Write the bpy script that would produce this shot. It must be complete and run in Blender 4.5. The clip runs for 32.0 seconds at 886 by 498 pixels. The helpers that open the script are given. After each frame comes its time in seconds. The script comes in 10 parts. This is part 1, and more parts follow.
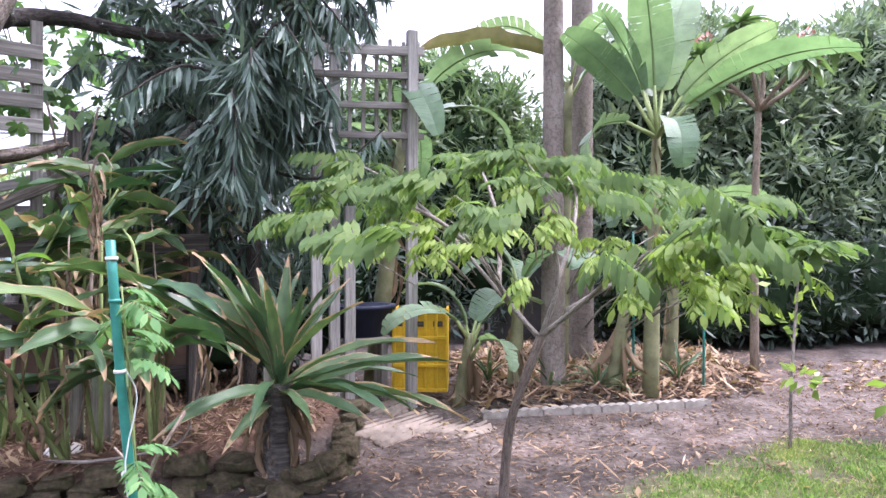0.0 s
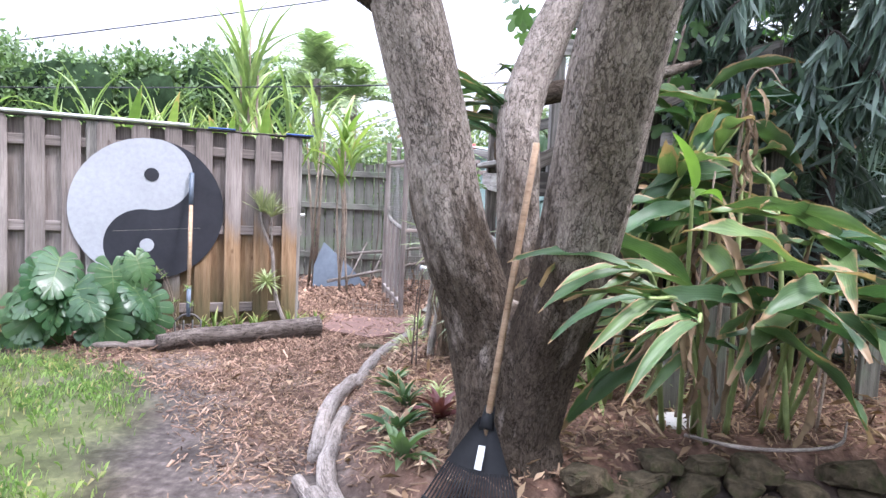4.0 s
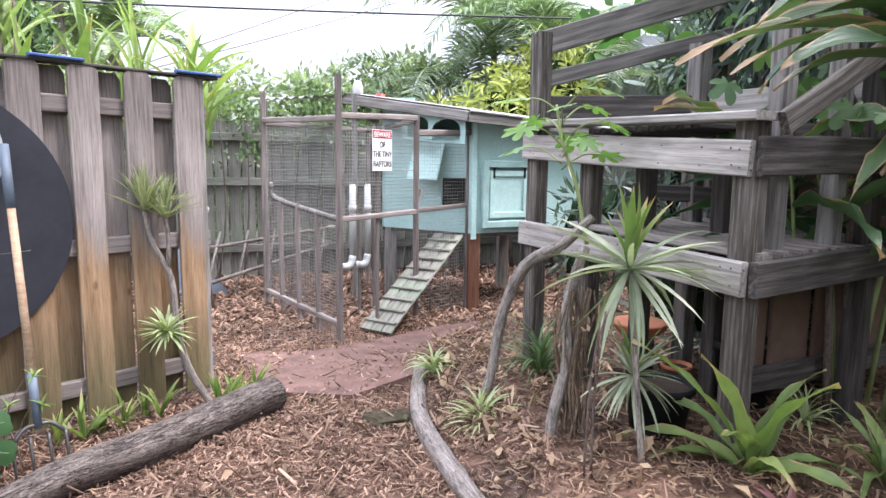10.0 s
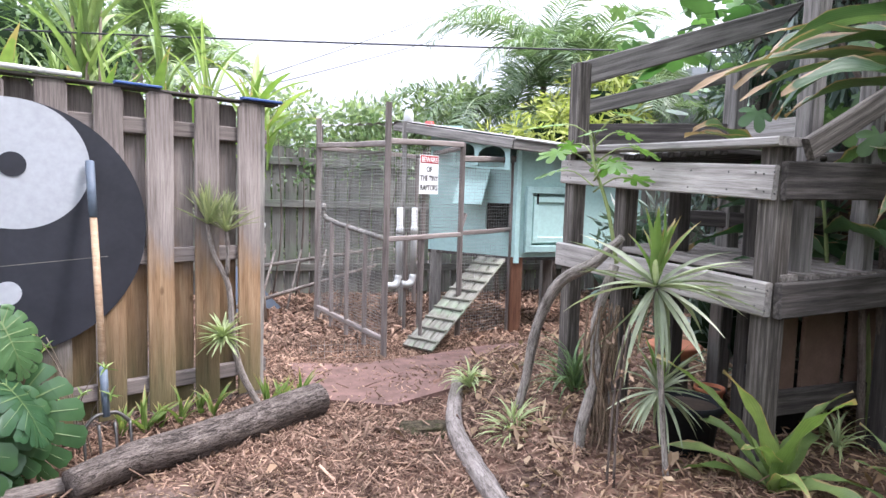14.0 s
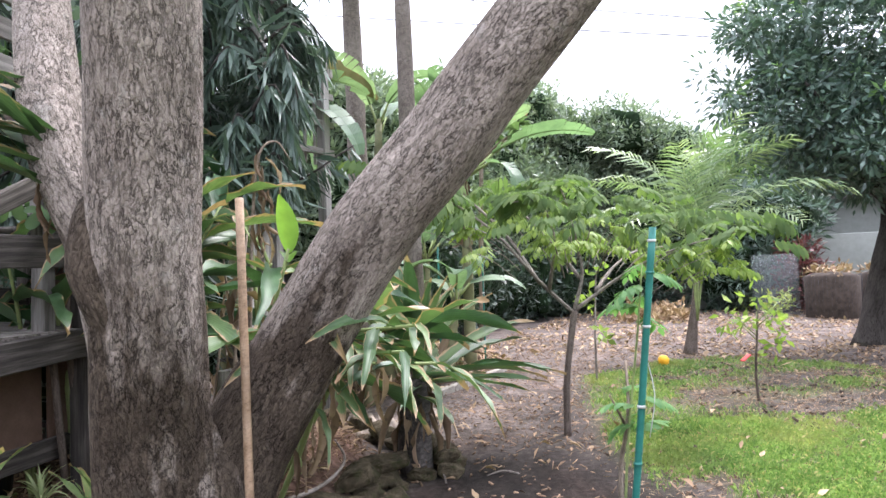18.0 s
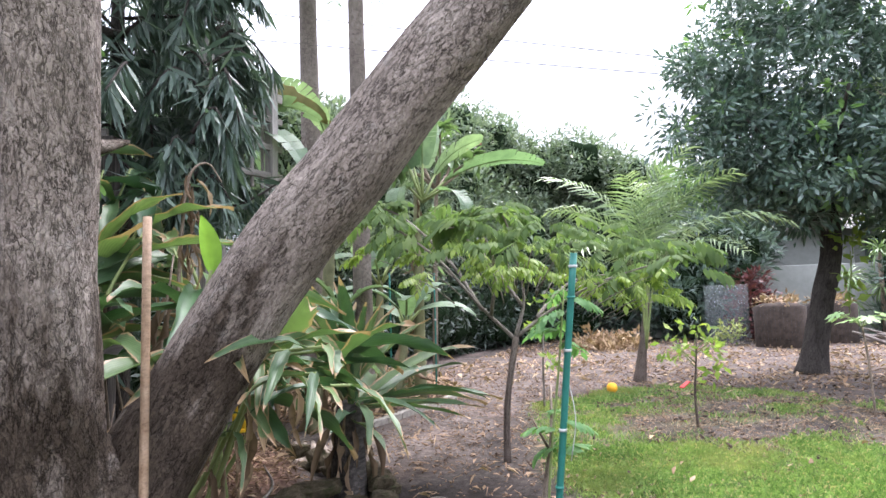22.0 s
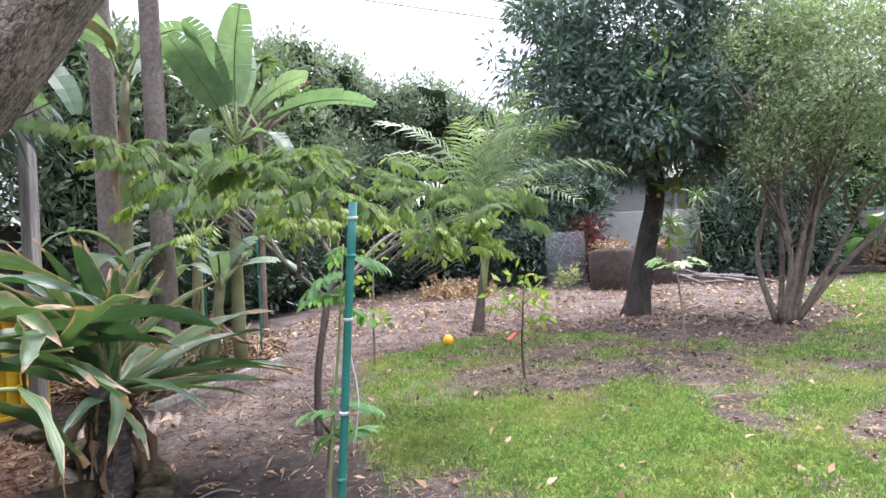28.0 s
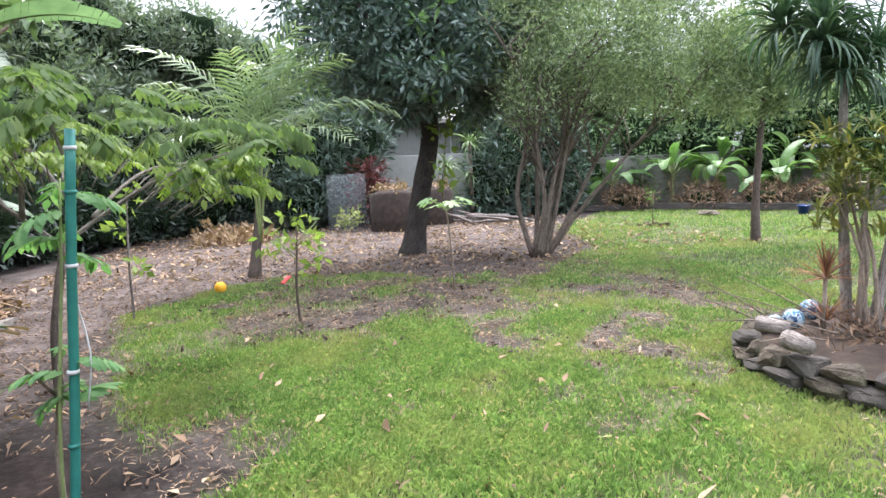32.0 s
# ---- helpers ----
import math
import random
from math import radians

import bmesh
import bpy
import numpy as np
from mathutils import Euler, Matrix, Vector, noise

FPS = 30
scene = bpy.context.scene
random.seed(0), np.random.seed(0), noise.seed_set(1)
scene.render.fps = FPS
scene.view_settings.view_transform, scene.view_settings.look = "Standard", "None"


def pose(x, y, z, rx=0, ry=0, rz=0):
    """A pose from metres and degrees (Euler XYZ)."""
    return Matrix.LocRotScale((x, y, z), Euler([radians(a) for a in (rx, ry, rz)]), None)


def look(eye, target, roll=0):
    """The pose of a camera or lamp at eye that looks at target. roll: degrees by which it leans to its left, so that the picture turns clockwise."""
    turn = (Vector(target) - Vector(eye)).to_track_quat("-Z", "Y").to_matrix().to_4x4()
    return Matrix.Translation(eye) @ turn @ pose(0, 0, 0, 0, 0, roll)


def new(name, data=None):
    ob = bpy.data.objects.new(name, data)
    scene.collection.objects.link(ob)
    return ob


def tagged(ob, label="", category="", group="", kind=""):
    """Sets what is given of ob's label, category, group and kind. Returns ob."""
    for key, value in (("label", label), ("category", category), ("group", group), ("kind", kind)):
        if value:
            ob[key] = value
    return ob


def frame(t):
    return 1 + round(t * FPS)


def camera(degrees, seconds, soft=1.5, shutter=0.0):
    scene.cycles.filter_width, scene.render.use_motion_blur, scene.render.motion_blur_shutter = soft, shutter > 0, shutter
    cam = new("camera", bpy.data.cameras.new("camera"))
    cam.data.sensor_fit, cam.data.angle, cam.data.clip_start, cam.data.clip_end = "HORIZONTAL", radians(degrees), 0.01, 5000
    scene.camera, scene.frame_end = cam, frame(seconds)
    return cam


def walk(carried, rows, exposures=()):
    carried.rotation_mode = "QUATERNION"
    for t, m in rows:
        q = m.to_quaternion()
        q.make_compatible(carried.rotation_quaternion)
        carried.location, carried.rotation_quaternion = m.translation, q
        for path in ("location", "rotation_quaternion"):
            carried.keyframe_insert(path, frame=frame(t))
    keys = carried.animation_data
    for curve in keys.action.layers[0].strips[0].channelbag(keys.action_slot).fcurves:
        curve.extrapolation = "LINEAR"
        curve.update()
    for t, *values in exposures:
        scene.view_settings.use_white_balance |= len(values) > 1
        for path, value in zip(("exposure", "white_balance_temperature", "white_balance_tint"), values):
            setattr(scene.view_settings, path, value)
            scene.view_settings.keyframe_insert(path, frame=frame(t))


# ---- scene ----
cam = camera(70.5, 32.0)
PATH = [
    (0, (0.428, 0.145, 1.378), (1.031, 2.052, 1.378), 0.1),
    (0.5, (0.406, 0.143, 1.365), (0.785, 2.107, 1.318), 0.3),
    (1, (0.311, 0.144, 1.364), (0.455, 2.137, 1.27), -0.4),
    (1.5, (0.169, 0.182, 1.347), (0.09, 2.176, 1.223), -1.1),
    (2, (-0.058, 0.244, 1.3), (-0.232, 2.233, 1.181), -1.6),
    (2.5, (-0.335, 0.384, 1.26), (-0.725, 2.337, 1.082), 0.5),
    (3, (-0.637, 0.584, 1.28), (-1.052, 2.533, 1.112), 1.1),
    (4, (-1.246, 1.055, 1.243), (-1.614, 3.015, 1.096), 2.6),
    (4.5, (-1.564, 1.337, 1.249), (-1.846, 3.311, 1.101), 2.6),
    (6.5, (-2.538, 2.116, 1.295), (-2.471, 4.103, 1.083), 1.4),
    (7, (-2.768, 2.226, 1.289), (-2.607, 4.21, 1.092), 0.8),
    (7.5, (-2.912, 2.34, 1.273), (-2.718, 4.318, 1.053), 0.6),
    (8, (-2.976, 2.595, 1.303), (-2.786, 4.573, 1.084), 0.4),
    (8.5, (-3.068, 2.76, 1.298), (-2.856, 4.735, 1.06), 0.5),
    (9, (-3.171, 2.846, 1.304), (-2.802, 4.794, 1.035), 1.2),
    (9.5, (-3.182, 2.9, 1.329), (-2.755, 4.834, 1.051), 0.9),
    (10, (-3.161, 2.901, 1.334), (-2.726, 4.835, 1.069), 0.7),
    (10.5, (-3.173, 2.892, 1.329), (-2.73, 4.827, 1.085), 0.5),
    (11, (-3.188, 2.887, 1.332), (-2.751, 4.825, 1.101), 0.3),
    (11.5, (-3.193, 2.893, 1.328), (-2.769, 4.836, 1.115), 0.2),
    (12, (-3.195, 2.886, 1.333), (-2.787, 4.834, 1.131), 0.1),
    (12.5, (-3.19, 2.871, 1.334), (-2.8, 4.823, 1.146), 0.1),
    (13, (-3.174, 2.839, 1.312), (-2.807, 4.798, 1.144), 0.5),
    (13.5, (-3.143, 2.795, 1.303), (-2.87, 4.767, 1.113), 1.8),
    (15.5, (-3.121, 2.208, 1.232), (-2.725, 4.167, 1.144), 2.0),
    (16, (-3.044, 2.021, 1.218), (-2.451, 3.929, 1.144), 2.9),
    (16.5, (-2.967, 1.993, 1.22), (-1.895, 3.681, 1.178), 1.4),
    (17, (-2.902, 2.055, 1.219), (-1.469, 3.449, 1.266), -0.7),
    (17.5, (-2.887, 2.135, 1.228), (-1.219, 3.237, 1.294), -2.0),
    (18, (-2.907, 2.144, 1.234), (-1.088, 2.972, 1.309), -1.9),
    (18.5, (-2.896, 2.158, 1.249), (-1.018, 2.841, 1.324), -1.8),
    (19, (-2.872, 2.146, 1.251), (-0.98, 2.788, 1.338), -2.3),
    (19.5, (-2.865, 2.146, 1.262), (-0.955, 2.731, 1.357), -2.1),
    (20, (-2.879, 2.16, 1.259), (-0.966, 2.731, 1.367), -2.0),
    (20.5, (-2.896, 2.152, 1.261), (-0.985, 2.733, 1.374), -2.0),
    (21, (-2.912, 2.114, 1.253), (-1.009, 2.715, 1.382), -2.0),
    (21.5, (-2.906, 2.036, 1.232), (-1.026, 2.7, 1.393), -1.7),
    (22, (-2.862, 1.958, 1.206), (-1.007, 2.686, 1.368), -1.4),
    (22.5, (-2.743, 1.94, 1.203), (-0.895, 2.697, 1.31), -1.8),
    (23, (-2.592, 1.926, 1.205), (-0.73, 2.654, 1.269), -2.4),
    (23.5, (-2.498, 1.897, 1.249), (-0.594, 2.51, 1.275), -1.6),
    (24, (-2.382, 1.871, 1.246), (-0.461, 2.427, 1.273), -1.7),
    (24.5, (-2.313, 1.782, 1.243), (-0.392, 2.34, 1.278), -1.9),
    (26.5, (-2.249, 1.747, 1.227), (-0.307, 2.224, 1.234), -2.4),
    (27, (-2.247, 1.762, 1.25), (-0.287, 2.161, 1.225), -2.5),
    (27.5, (-2.257, 1.765, 1.252), (-0.287, 2.112, 1.228), -2.7),
    (28, (-2.262, 1.755, 1.231), (-0.287, 2.067, 1.216), -2.7),
    (28.5, (-2.249, 1.768, 1.233), (-0.266, 2.028, 1.214), -2.3),
    (29, (-2.276, 1.733, 1.234), (-0.284, 1.915, 1.214), -2.4),
    (29.5, (-2.251, 1.723, 1.228), (-0.253, 1.799, 1.193), -2.4),
    (30, (-2.233, 1.719, 1.223), (-0.234, 1.705, 1.166), -2.5),
    (30.5, (-2.224, 1.692, 1.206), (-0.228, 1.597, 1.117), -2.6),
    (31, (-2.224, 1.677, 1.206), (-0.236, 1.5, 1.068), -2.5),
    (31.5, (-2.205, 1.646, 1.186), (-0.23, 1.389, 1.006), -2.6),
    (32, (-2.206, 1.649, 1.192), (-0.25, 1.3, 0.968), -2.7),
]
walk(cam, [(t, look(eye, target, roll)) for t, eye, target, roll in PATH],
     exposures=[(0, 1.38, 6000, 30), (2, 1.45, 5850, 28), (4, 1.33, 6000, 22), (7, 1.17, 6200, 21), (9, 1.16, 6250, 21), (13, 1.19, 6200, 21), (16, 1.06, 6250, 20), (17, 1.31, 6300, 20), (20, 1.2, 6300, 21), (24, 1.18, 6200, 22), (28, 1.10, 6200, 25), (32, 1.02, 6250, 19)])


from mathutils.geometry import tessellate_polygon

# ---- light ----
world = bpy.data.worlds.new("overcast_sky")
scene.world = world
world.use_nodes = True
wn, wl = world.node_tree.nodes, world.node_tree.links
wn.clear()
w_out = wn.new("ShaderNodeOutputWorld")
w_bg = wn.new("ShaderNodeBackground")
w_sky = wn.new("ShaderNodeTexSky")
w_sky.sky_type = "NISHITA"
w_sky.sun_disc = False
w_sky.sun_elevation = radians(58)
w_sky.sun_rotation = radians(75)
w_sky.dust_density = 4.0
w_mix = wn.new("ShaderNodeMix")
w_mix.data_type = "RGBA"
w_mix.inputs["Factor"].default_value = 0.86
w_mix.inputs["B"].default_value = (9.9, 10.7, 11.6, 1)
w_bg.inputs["Strength"].default_value = 0.20
wl.new(w_sky.outputs["Color"], w_mix.inputs["A"])
# an overcast sky is darkest near the horizon and brightest overhead
w_dir = wn.new("ShaderNodeTexCoord")
w_sep = wn.new("ShaderNodeSeparateXYZ")
w_rise = wn.new("ShaderNodeMapRange")
w_rise.inputs["From Min"].default_value, w_rise.inputs["From Max"].default_value = 0.0, 1.0
w_rise.inputs["To Min"].default_value, w_rise.inputs["To Max"].default_value = 0.25, 1.52
w_rise.interpolation_type = "SMOOTHSTEP"
w_mul = wn.new("ShaderNodeVectorMath")
w_mul.operation = "SCALE"
wl.new(w_dir.outputs["Generated"], w_sep.inputs["Vector"])
wl.new(w_sep.outputs["Z"], w_rise.inputs["Value"])
wl.new(w_mix.outputs["Result"], w_mul.inputs[0])
wl.new(w_rise.outputs["Result"], w_mul.inputs["Scale"])
wl.new(w_mul.outputs["Vector"], w_bg.inputs["Color"])
wl.new(w_bg.outputs["Background"], w_out.inputs["Surface"])

sun_data = bpy.data.lights.new("sun", "SUN")
sun_data.energy = 3.4
sun_data.angle = radians(14)
sun_data.color = (1.0, 0.975, 0.93)
sun = new("sun", sun_data)
sun.matrix_basis = look((0, 0, 0), (-0.50, 0.14, -0.85))

# ---- materials ----


def shader(name, rough=0.8, metal=0.0, spec=0.3):
    m = bpy.data.materials.new(name)
    m.use_nodes = True
    b = m.node_tree.nodes["Principled BSDF"]
    b.inputs["Roughness"].default_value = rough
    b.inputs["Metallic"].default_value = metal
    b.inputs["Specular IOR Level"].default_value = spec
    return m, m.node_tree.nodes, m.node_tree.links, b


def ramp(n, l, src, stops):
    r = n.new("ShaderNodeValToRGB")
    while len(r.color_ramp.elements) < len(stops):
        r.color_ramp.elements.new(0.5)
    for e, (p, c) in zip(r.color_ramp.elements, stops):
        e.position, e.color = p, (*c, 1)
    l.new(src, r.inputs["Fac"])
    return r.outputs["Color"]


def mixed(n, l, fac, a, b, blend="MIX"):
    x = n.new("ShaderNodeMix")
    x.data_type, x.blend_type = "RGBA", blend
    for slot, v in (("Factor", fac), ("A", a), ("B", b)):
        if isinstance(v, (int, float)):
            x.inputs[slot].default_value = v
        elif isinstance(v, tuple):
            x.inputs[slot].default_value = (*v, 1)
        else:
            l.new(v, x.inputs[slot])
    return x.outputs["Result"]


def noise_of(n, l, scale, detail=4, vec=None, stretch=None, coord="Object", rough=0.6):
    t = n.new("ShaderNodeTexNoise")
    t.inputs["Scale"].default_value, t.inputs["Detail"].default_value = scale, detail
    t.inputs["Roughness"].default_value = rough
    c = n.new("ShaderNodeTexCoord")
    src = c.outputs[coord]
    if stretch:
        mp = n.new("ShaderNodeMapping")
        mp.inputs["Scale"].default_value = stretch
        l.new(src, mp.inputs["Vector"])
        src = mp.outputs["Vector"]
    l.new(src, t.inputs["Vector"])
    return t.outputs["Fac"]


def bump(n, l, b, src, strength, dist=0.01):
    k = n.new("ShaderNodeBump")
    k.inputs["Strength"].default_value, k.inputs["Distance"].default_value = strength, dist
    l.new(src, k.inputs["Height"])
    l.new(k.outputs["Normal"], b.inputs["Normal"])


def wood(name, dark, mid, light, grain=7.0, rough=0.85, moss=None, foot=None, line=0.9, knots=False):
    """Weathered timber; the grain runs along the board's own x."""
    m, n, l, b = shader(name, rough, spec=0.2)
    g = noise_of(n, l, grain, 6, stretch=(0.35, 7, 7))
    blot = noise_of(n, l, 2.2, 3, stretch=(0.6, 1, 1))
    c = ramp(n, l, g, [(0.25, dark), (0.5, mid), (0.78, light)])
    if foot:
        low = ramp(n, l, g, [(0.25, foot[0]), (0.5, foot[1]), (0.78, foot[2])])
        tc = n.new("ShaderNodeTexCoord")
        sx = n.new("ShaderNodeSeparateXYZ")
        l.new(tc.outputs["Object"], sx.inputs["Vector"])
        wob = n.new("ShaderNodeMath")
        wob.operation = "MULTIPLY_ADD"
        l.new(noise_of(n, l, 5.0, 4, stretch=(0.3, 3, 3)), wob.inputs[0])
        wob.inputs[1].default_value = 0.55
        l.new(sx.outputs["X"], wob.inputs[2])
        sc = n.new("ShaderNodeMath")
        sc.operation = "MULTIPLY"
        l.new(wob.outputs["Value"], sc.inputs[0])
        sc.inputs[1].default_value = 0.5
        f = ramp(n, l, sc.outputs["Value"], [((line + 0.12) * 0.5, (1, 1, 1)), ((line + 0.36) * 0.5, (0, 0, 0))])
        c = mixed(n, l, f, c, low)
        mf = ramp(n, l, sc.outputs["Value"], [(0.2, (0.75, 0.75, 0.75)), (0.42, (0, 0, 0))])
        c = mixed(n, l, mf, c, (0.10, 0.105, 0.05))
    if knots:
        kc = n.new("ShaderNodeTexCoord")
        km = n.new("ShaderNodeMapping")
        km.inputs["Scale"].default_value = (1.0, 2.2, 0.3)
        oi_ = n.new("ShaderNodeObjectInfo")
        l.new(kc.outputs["Object"], km.inputs["Vector"])
        l.new(oi_.outputs["Location"], km.inputs["Location"])
        kv = n.new("ShaderNodeTexVoronoi")
        kv.inputs["Scale"].default_value = 2.6
        l.new(km.outputs["Vector"], kv.inputs["Vector"])
        kf = ramp(n, l, kv.outputs["Distance"], [(0.0, (0.25, 0.22, 0.2)), (0.05, (0.4, 0.36, 0.33)), (0.065, (0.75, 0.72, 0.7)), (0.085, (0.5, 0.46, 0.43)), (0.11, (1, 1, 1))])
        c = mixed(n, l, 0.9, c, kf, "MULTIPLY")
    c2 = ramp(n, l, blot, [(0.3, (0.45, 0.45, 0.46)), (0.7, (1, 1, 1))])
    c = mixed(n, l, 0.75, c, c2, "MULTIPLY")
    fibre = noise_of(n, l, grain, 5, stretch=(1.1, 34, 34), rough=0.75)
    c = mixed(n, l, 0.7, c, ramp(n, l, fibre, [(0.34, (0.55, 0.54, 0.53)), (0.5, (1.0, 1.0, 1.0)), (0.7, (1.25, 1.25, 1.25))]), "MULTIPLY")
    oi = n.new("ShaderNodeObjectInfo")
    v = ramp(n, l, oi.outputs["Random"], [(0, (0.72, 0.70, 0.68)), (1, (1.12, 1.1, 1.08))])
    c = mixed(n, l, 1.0, c, v, "MULTIPLY")
    if moss:
        mn = noise_of(n, l, 3.1, 4)
        f = ramp(n, l, mn, [(0.5, (0, 0, 0)), (0.68, (0.7, 0.7, 0.7))])
        c = mixed(n, l, f, c, moss)
    l.new(c, b.inputs["Base Color"])
    bump(n, l, b, mixed(n, l, 0.5, g, fibre), 0.8, 0.004)
    return m


def plain(name, col, rough=0.6, metal=0.0, var=0.25, scale=9.0, bumps=0.15, spec=0.3, deep=0.003, moss=None):
    m, n, l, b = shader(name, rough, metal, spec)
    a = noise_of(n, l, scale, 5)
    c = ramp(n, l, a, [(0.25, tuple(x * (1 - var) for x in col)), (0.75, tuple(min(1, x * (1 + var)) for x in col))])
    fine = noise_of(n, l, scale * 9, 3)
    f = ramp(n, l, fine, [(0.3, (0.85, 0.85, 0.85)), (0.7, (1.05, 1.05, 1.05))])
    c = mixed(n, l, 0.7, c, f, "MULTIPLY")
    if moss:
        f = ramp(n, l, noise_of(n, l, scale * 0.6, 5), [(0.5, (0, 0, 0)), (0.62, (0.75, 0.75, 0.75))])
        c = mixed(n, l, f, c, moss)
    l.new(c, b.inputs["Base Color"])
    bump(n, l, b, mixed(n, l, 0.5, a, fine), bumps, deep)
    return m


def leafy(name, lo, hi, rough=0.45, trans=0.3, island=True, edge=None, spec=0.4, vein=0.0, dry=None, straw=None, patch=None, ribs=0.0, worn=0.488):
    """Living leaf: colour by leaf, some light through the blade, dry tips where asked."""
    m, n, l, b = shader(name, rough, spec=spec)
    if island:
        r = n.new("ShaderNodeNewGeometry").outputs["Random Per Island"]
    else:
        r = n.new("ShaderNodeObjectInfo").outputs["Random"]
    stops = [(0.0, lo), (0.7, tuple((p + q) / 2 for p, q in zip(lo, hi))), (1.0, hi)]
    if straw:
        stops = [(0.0, lo), (0.6, tuple((p + q) / 2 for p, q in zip(lo, hi))), (0.92, hi), (0.94, straw), (1.0, straw)]
    c = ramp(n, l, r, stops)
    s = noise_of(n, l, 6.0, 3)
    sv = ramp(n, l, s, [(0.3, (0.7, 0.72, 0.7)), (0.7, (1.15, 1.12, 1.1))])
    c = mixed(n, l, 1.0, c, sv, "MULTIPLY")
    if patch:
        f = ramp(n, l, noise_of(n, l, 0.9, 4), [(0.48, (0, 0, 0)), (0.66, (0.5, 0.5, 0.5))])
        c = mixed(n, l, f, c, patch)
    if dry:
        d = noise_of(n, l, 5.0, 4)
        f = ramp(n, l, d, [(0.56, (0, 0, 0)), (0.64, (1, 1, 1))])
        c = mixed(n, l, f, c, dry)
    if edge:
        a = n.new("ShaderNodeAttribute")
        a.attribute_name = "edge"
        wob = noise_of(n, l, 9.0, 4)
        add = n.new("ShaderNodeMath")
        add.operation = "MULTIPLY_ADD"
        l.new(wob, add.inputs[0])
        add.inputs[1].default_value = 1.5
        oi = n.new("ShaderNodeObjectInfo")
        age = n.new("ShaderNodeMath")
        age.operation = "MULTIPLY_ADD"
        l.new(oi.outputs["Random"], age.inputs[0])
        age.inputs[1].default_value = 0.38
        l.new(a.outputs["Fac"], age.inputs[2])
        l.new(age.outputs["Value"], add.inputs[2])
        sc = n.new("ShaderNodeMath")
        sc.operation = "MULTIPLY"
        l.new(add.outputs["Value"], sc.inputs[0])
        sc.inputs[1].default_value = worn
        f = ramp(n, l, sc.outputs["Value"], [(0.87, (0, 0, 0)), (0.94, (1, 1, 1))])
        c = mixed(n, l, f, c, edge)
    if ribs:
        rw = n.new("ShaderNodeTexWave")
        rw.bands_direction = "Y"
        rw.inputs["Scale"].default_value, rw.inputs["Distortion"].default_value = ribs, 0.8
        rc = n.new("ShaderNodeTexCoord")
        l.new(rc.outputs["Object"], rw.inputs["Vector"])
        c = mixed(n, l, 1.0, c, ramp(n, l, rw.outputs["Fac"], [(0.1, (0.91, 0.91, 0.91)), (0.9, (1.08, 1.07, 1.06))]), "MULTIPLY")
        bump(n, l, b, rw.outputs["Fac"], 0.35, 0.0012)
    l.new(c, b.inputs["Base Color"])
    t = n.new("ShaderNodeBsdfTranslucent")
    tc = mixed(n, l, 1.0, c, (1.25, 1.4, 0.8), "MULTIPLY")
    l.new(tc, t.inputs["Color"])
    mx = n.new("ShaderNodeMixShader")
    mx.inputs["Fac"].default_value = trans
    l.new(b.outputs["BSDF"], mx.inputs[1])
    l.new(t.outputs["BSDF"], mx.inputs[2])
    l.new(mx.outputs["Shader"], n["Material Output"].inputs["Surface"])
    if vein:
        w = n.new("ShaderNodeTexWave")
        w.inputs["Scale"].default_value = vein
        w.inputs["Distortion"].default_value = 0.6
        co = n.new("ShaderNodeTexCoord")
        l.new(co.outputs["Object"], w.inputs["Vector"])
        bump(n, l, b, w.outputs["Fac"], 0.35, 0.004)
    return m


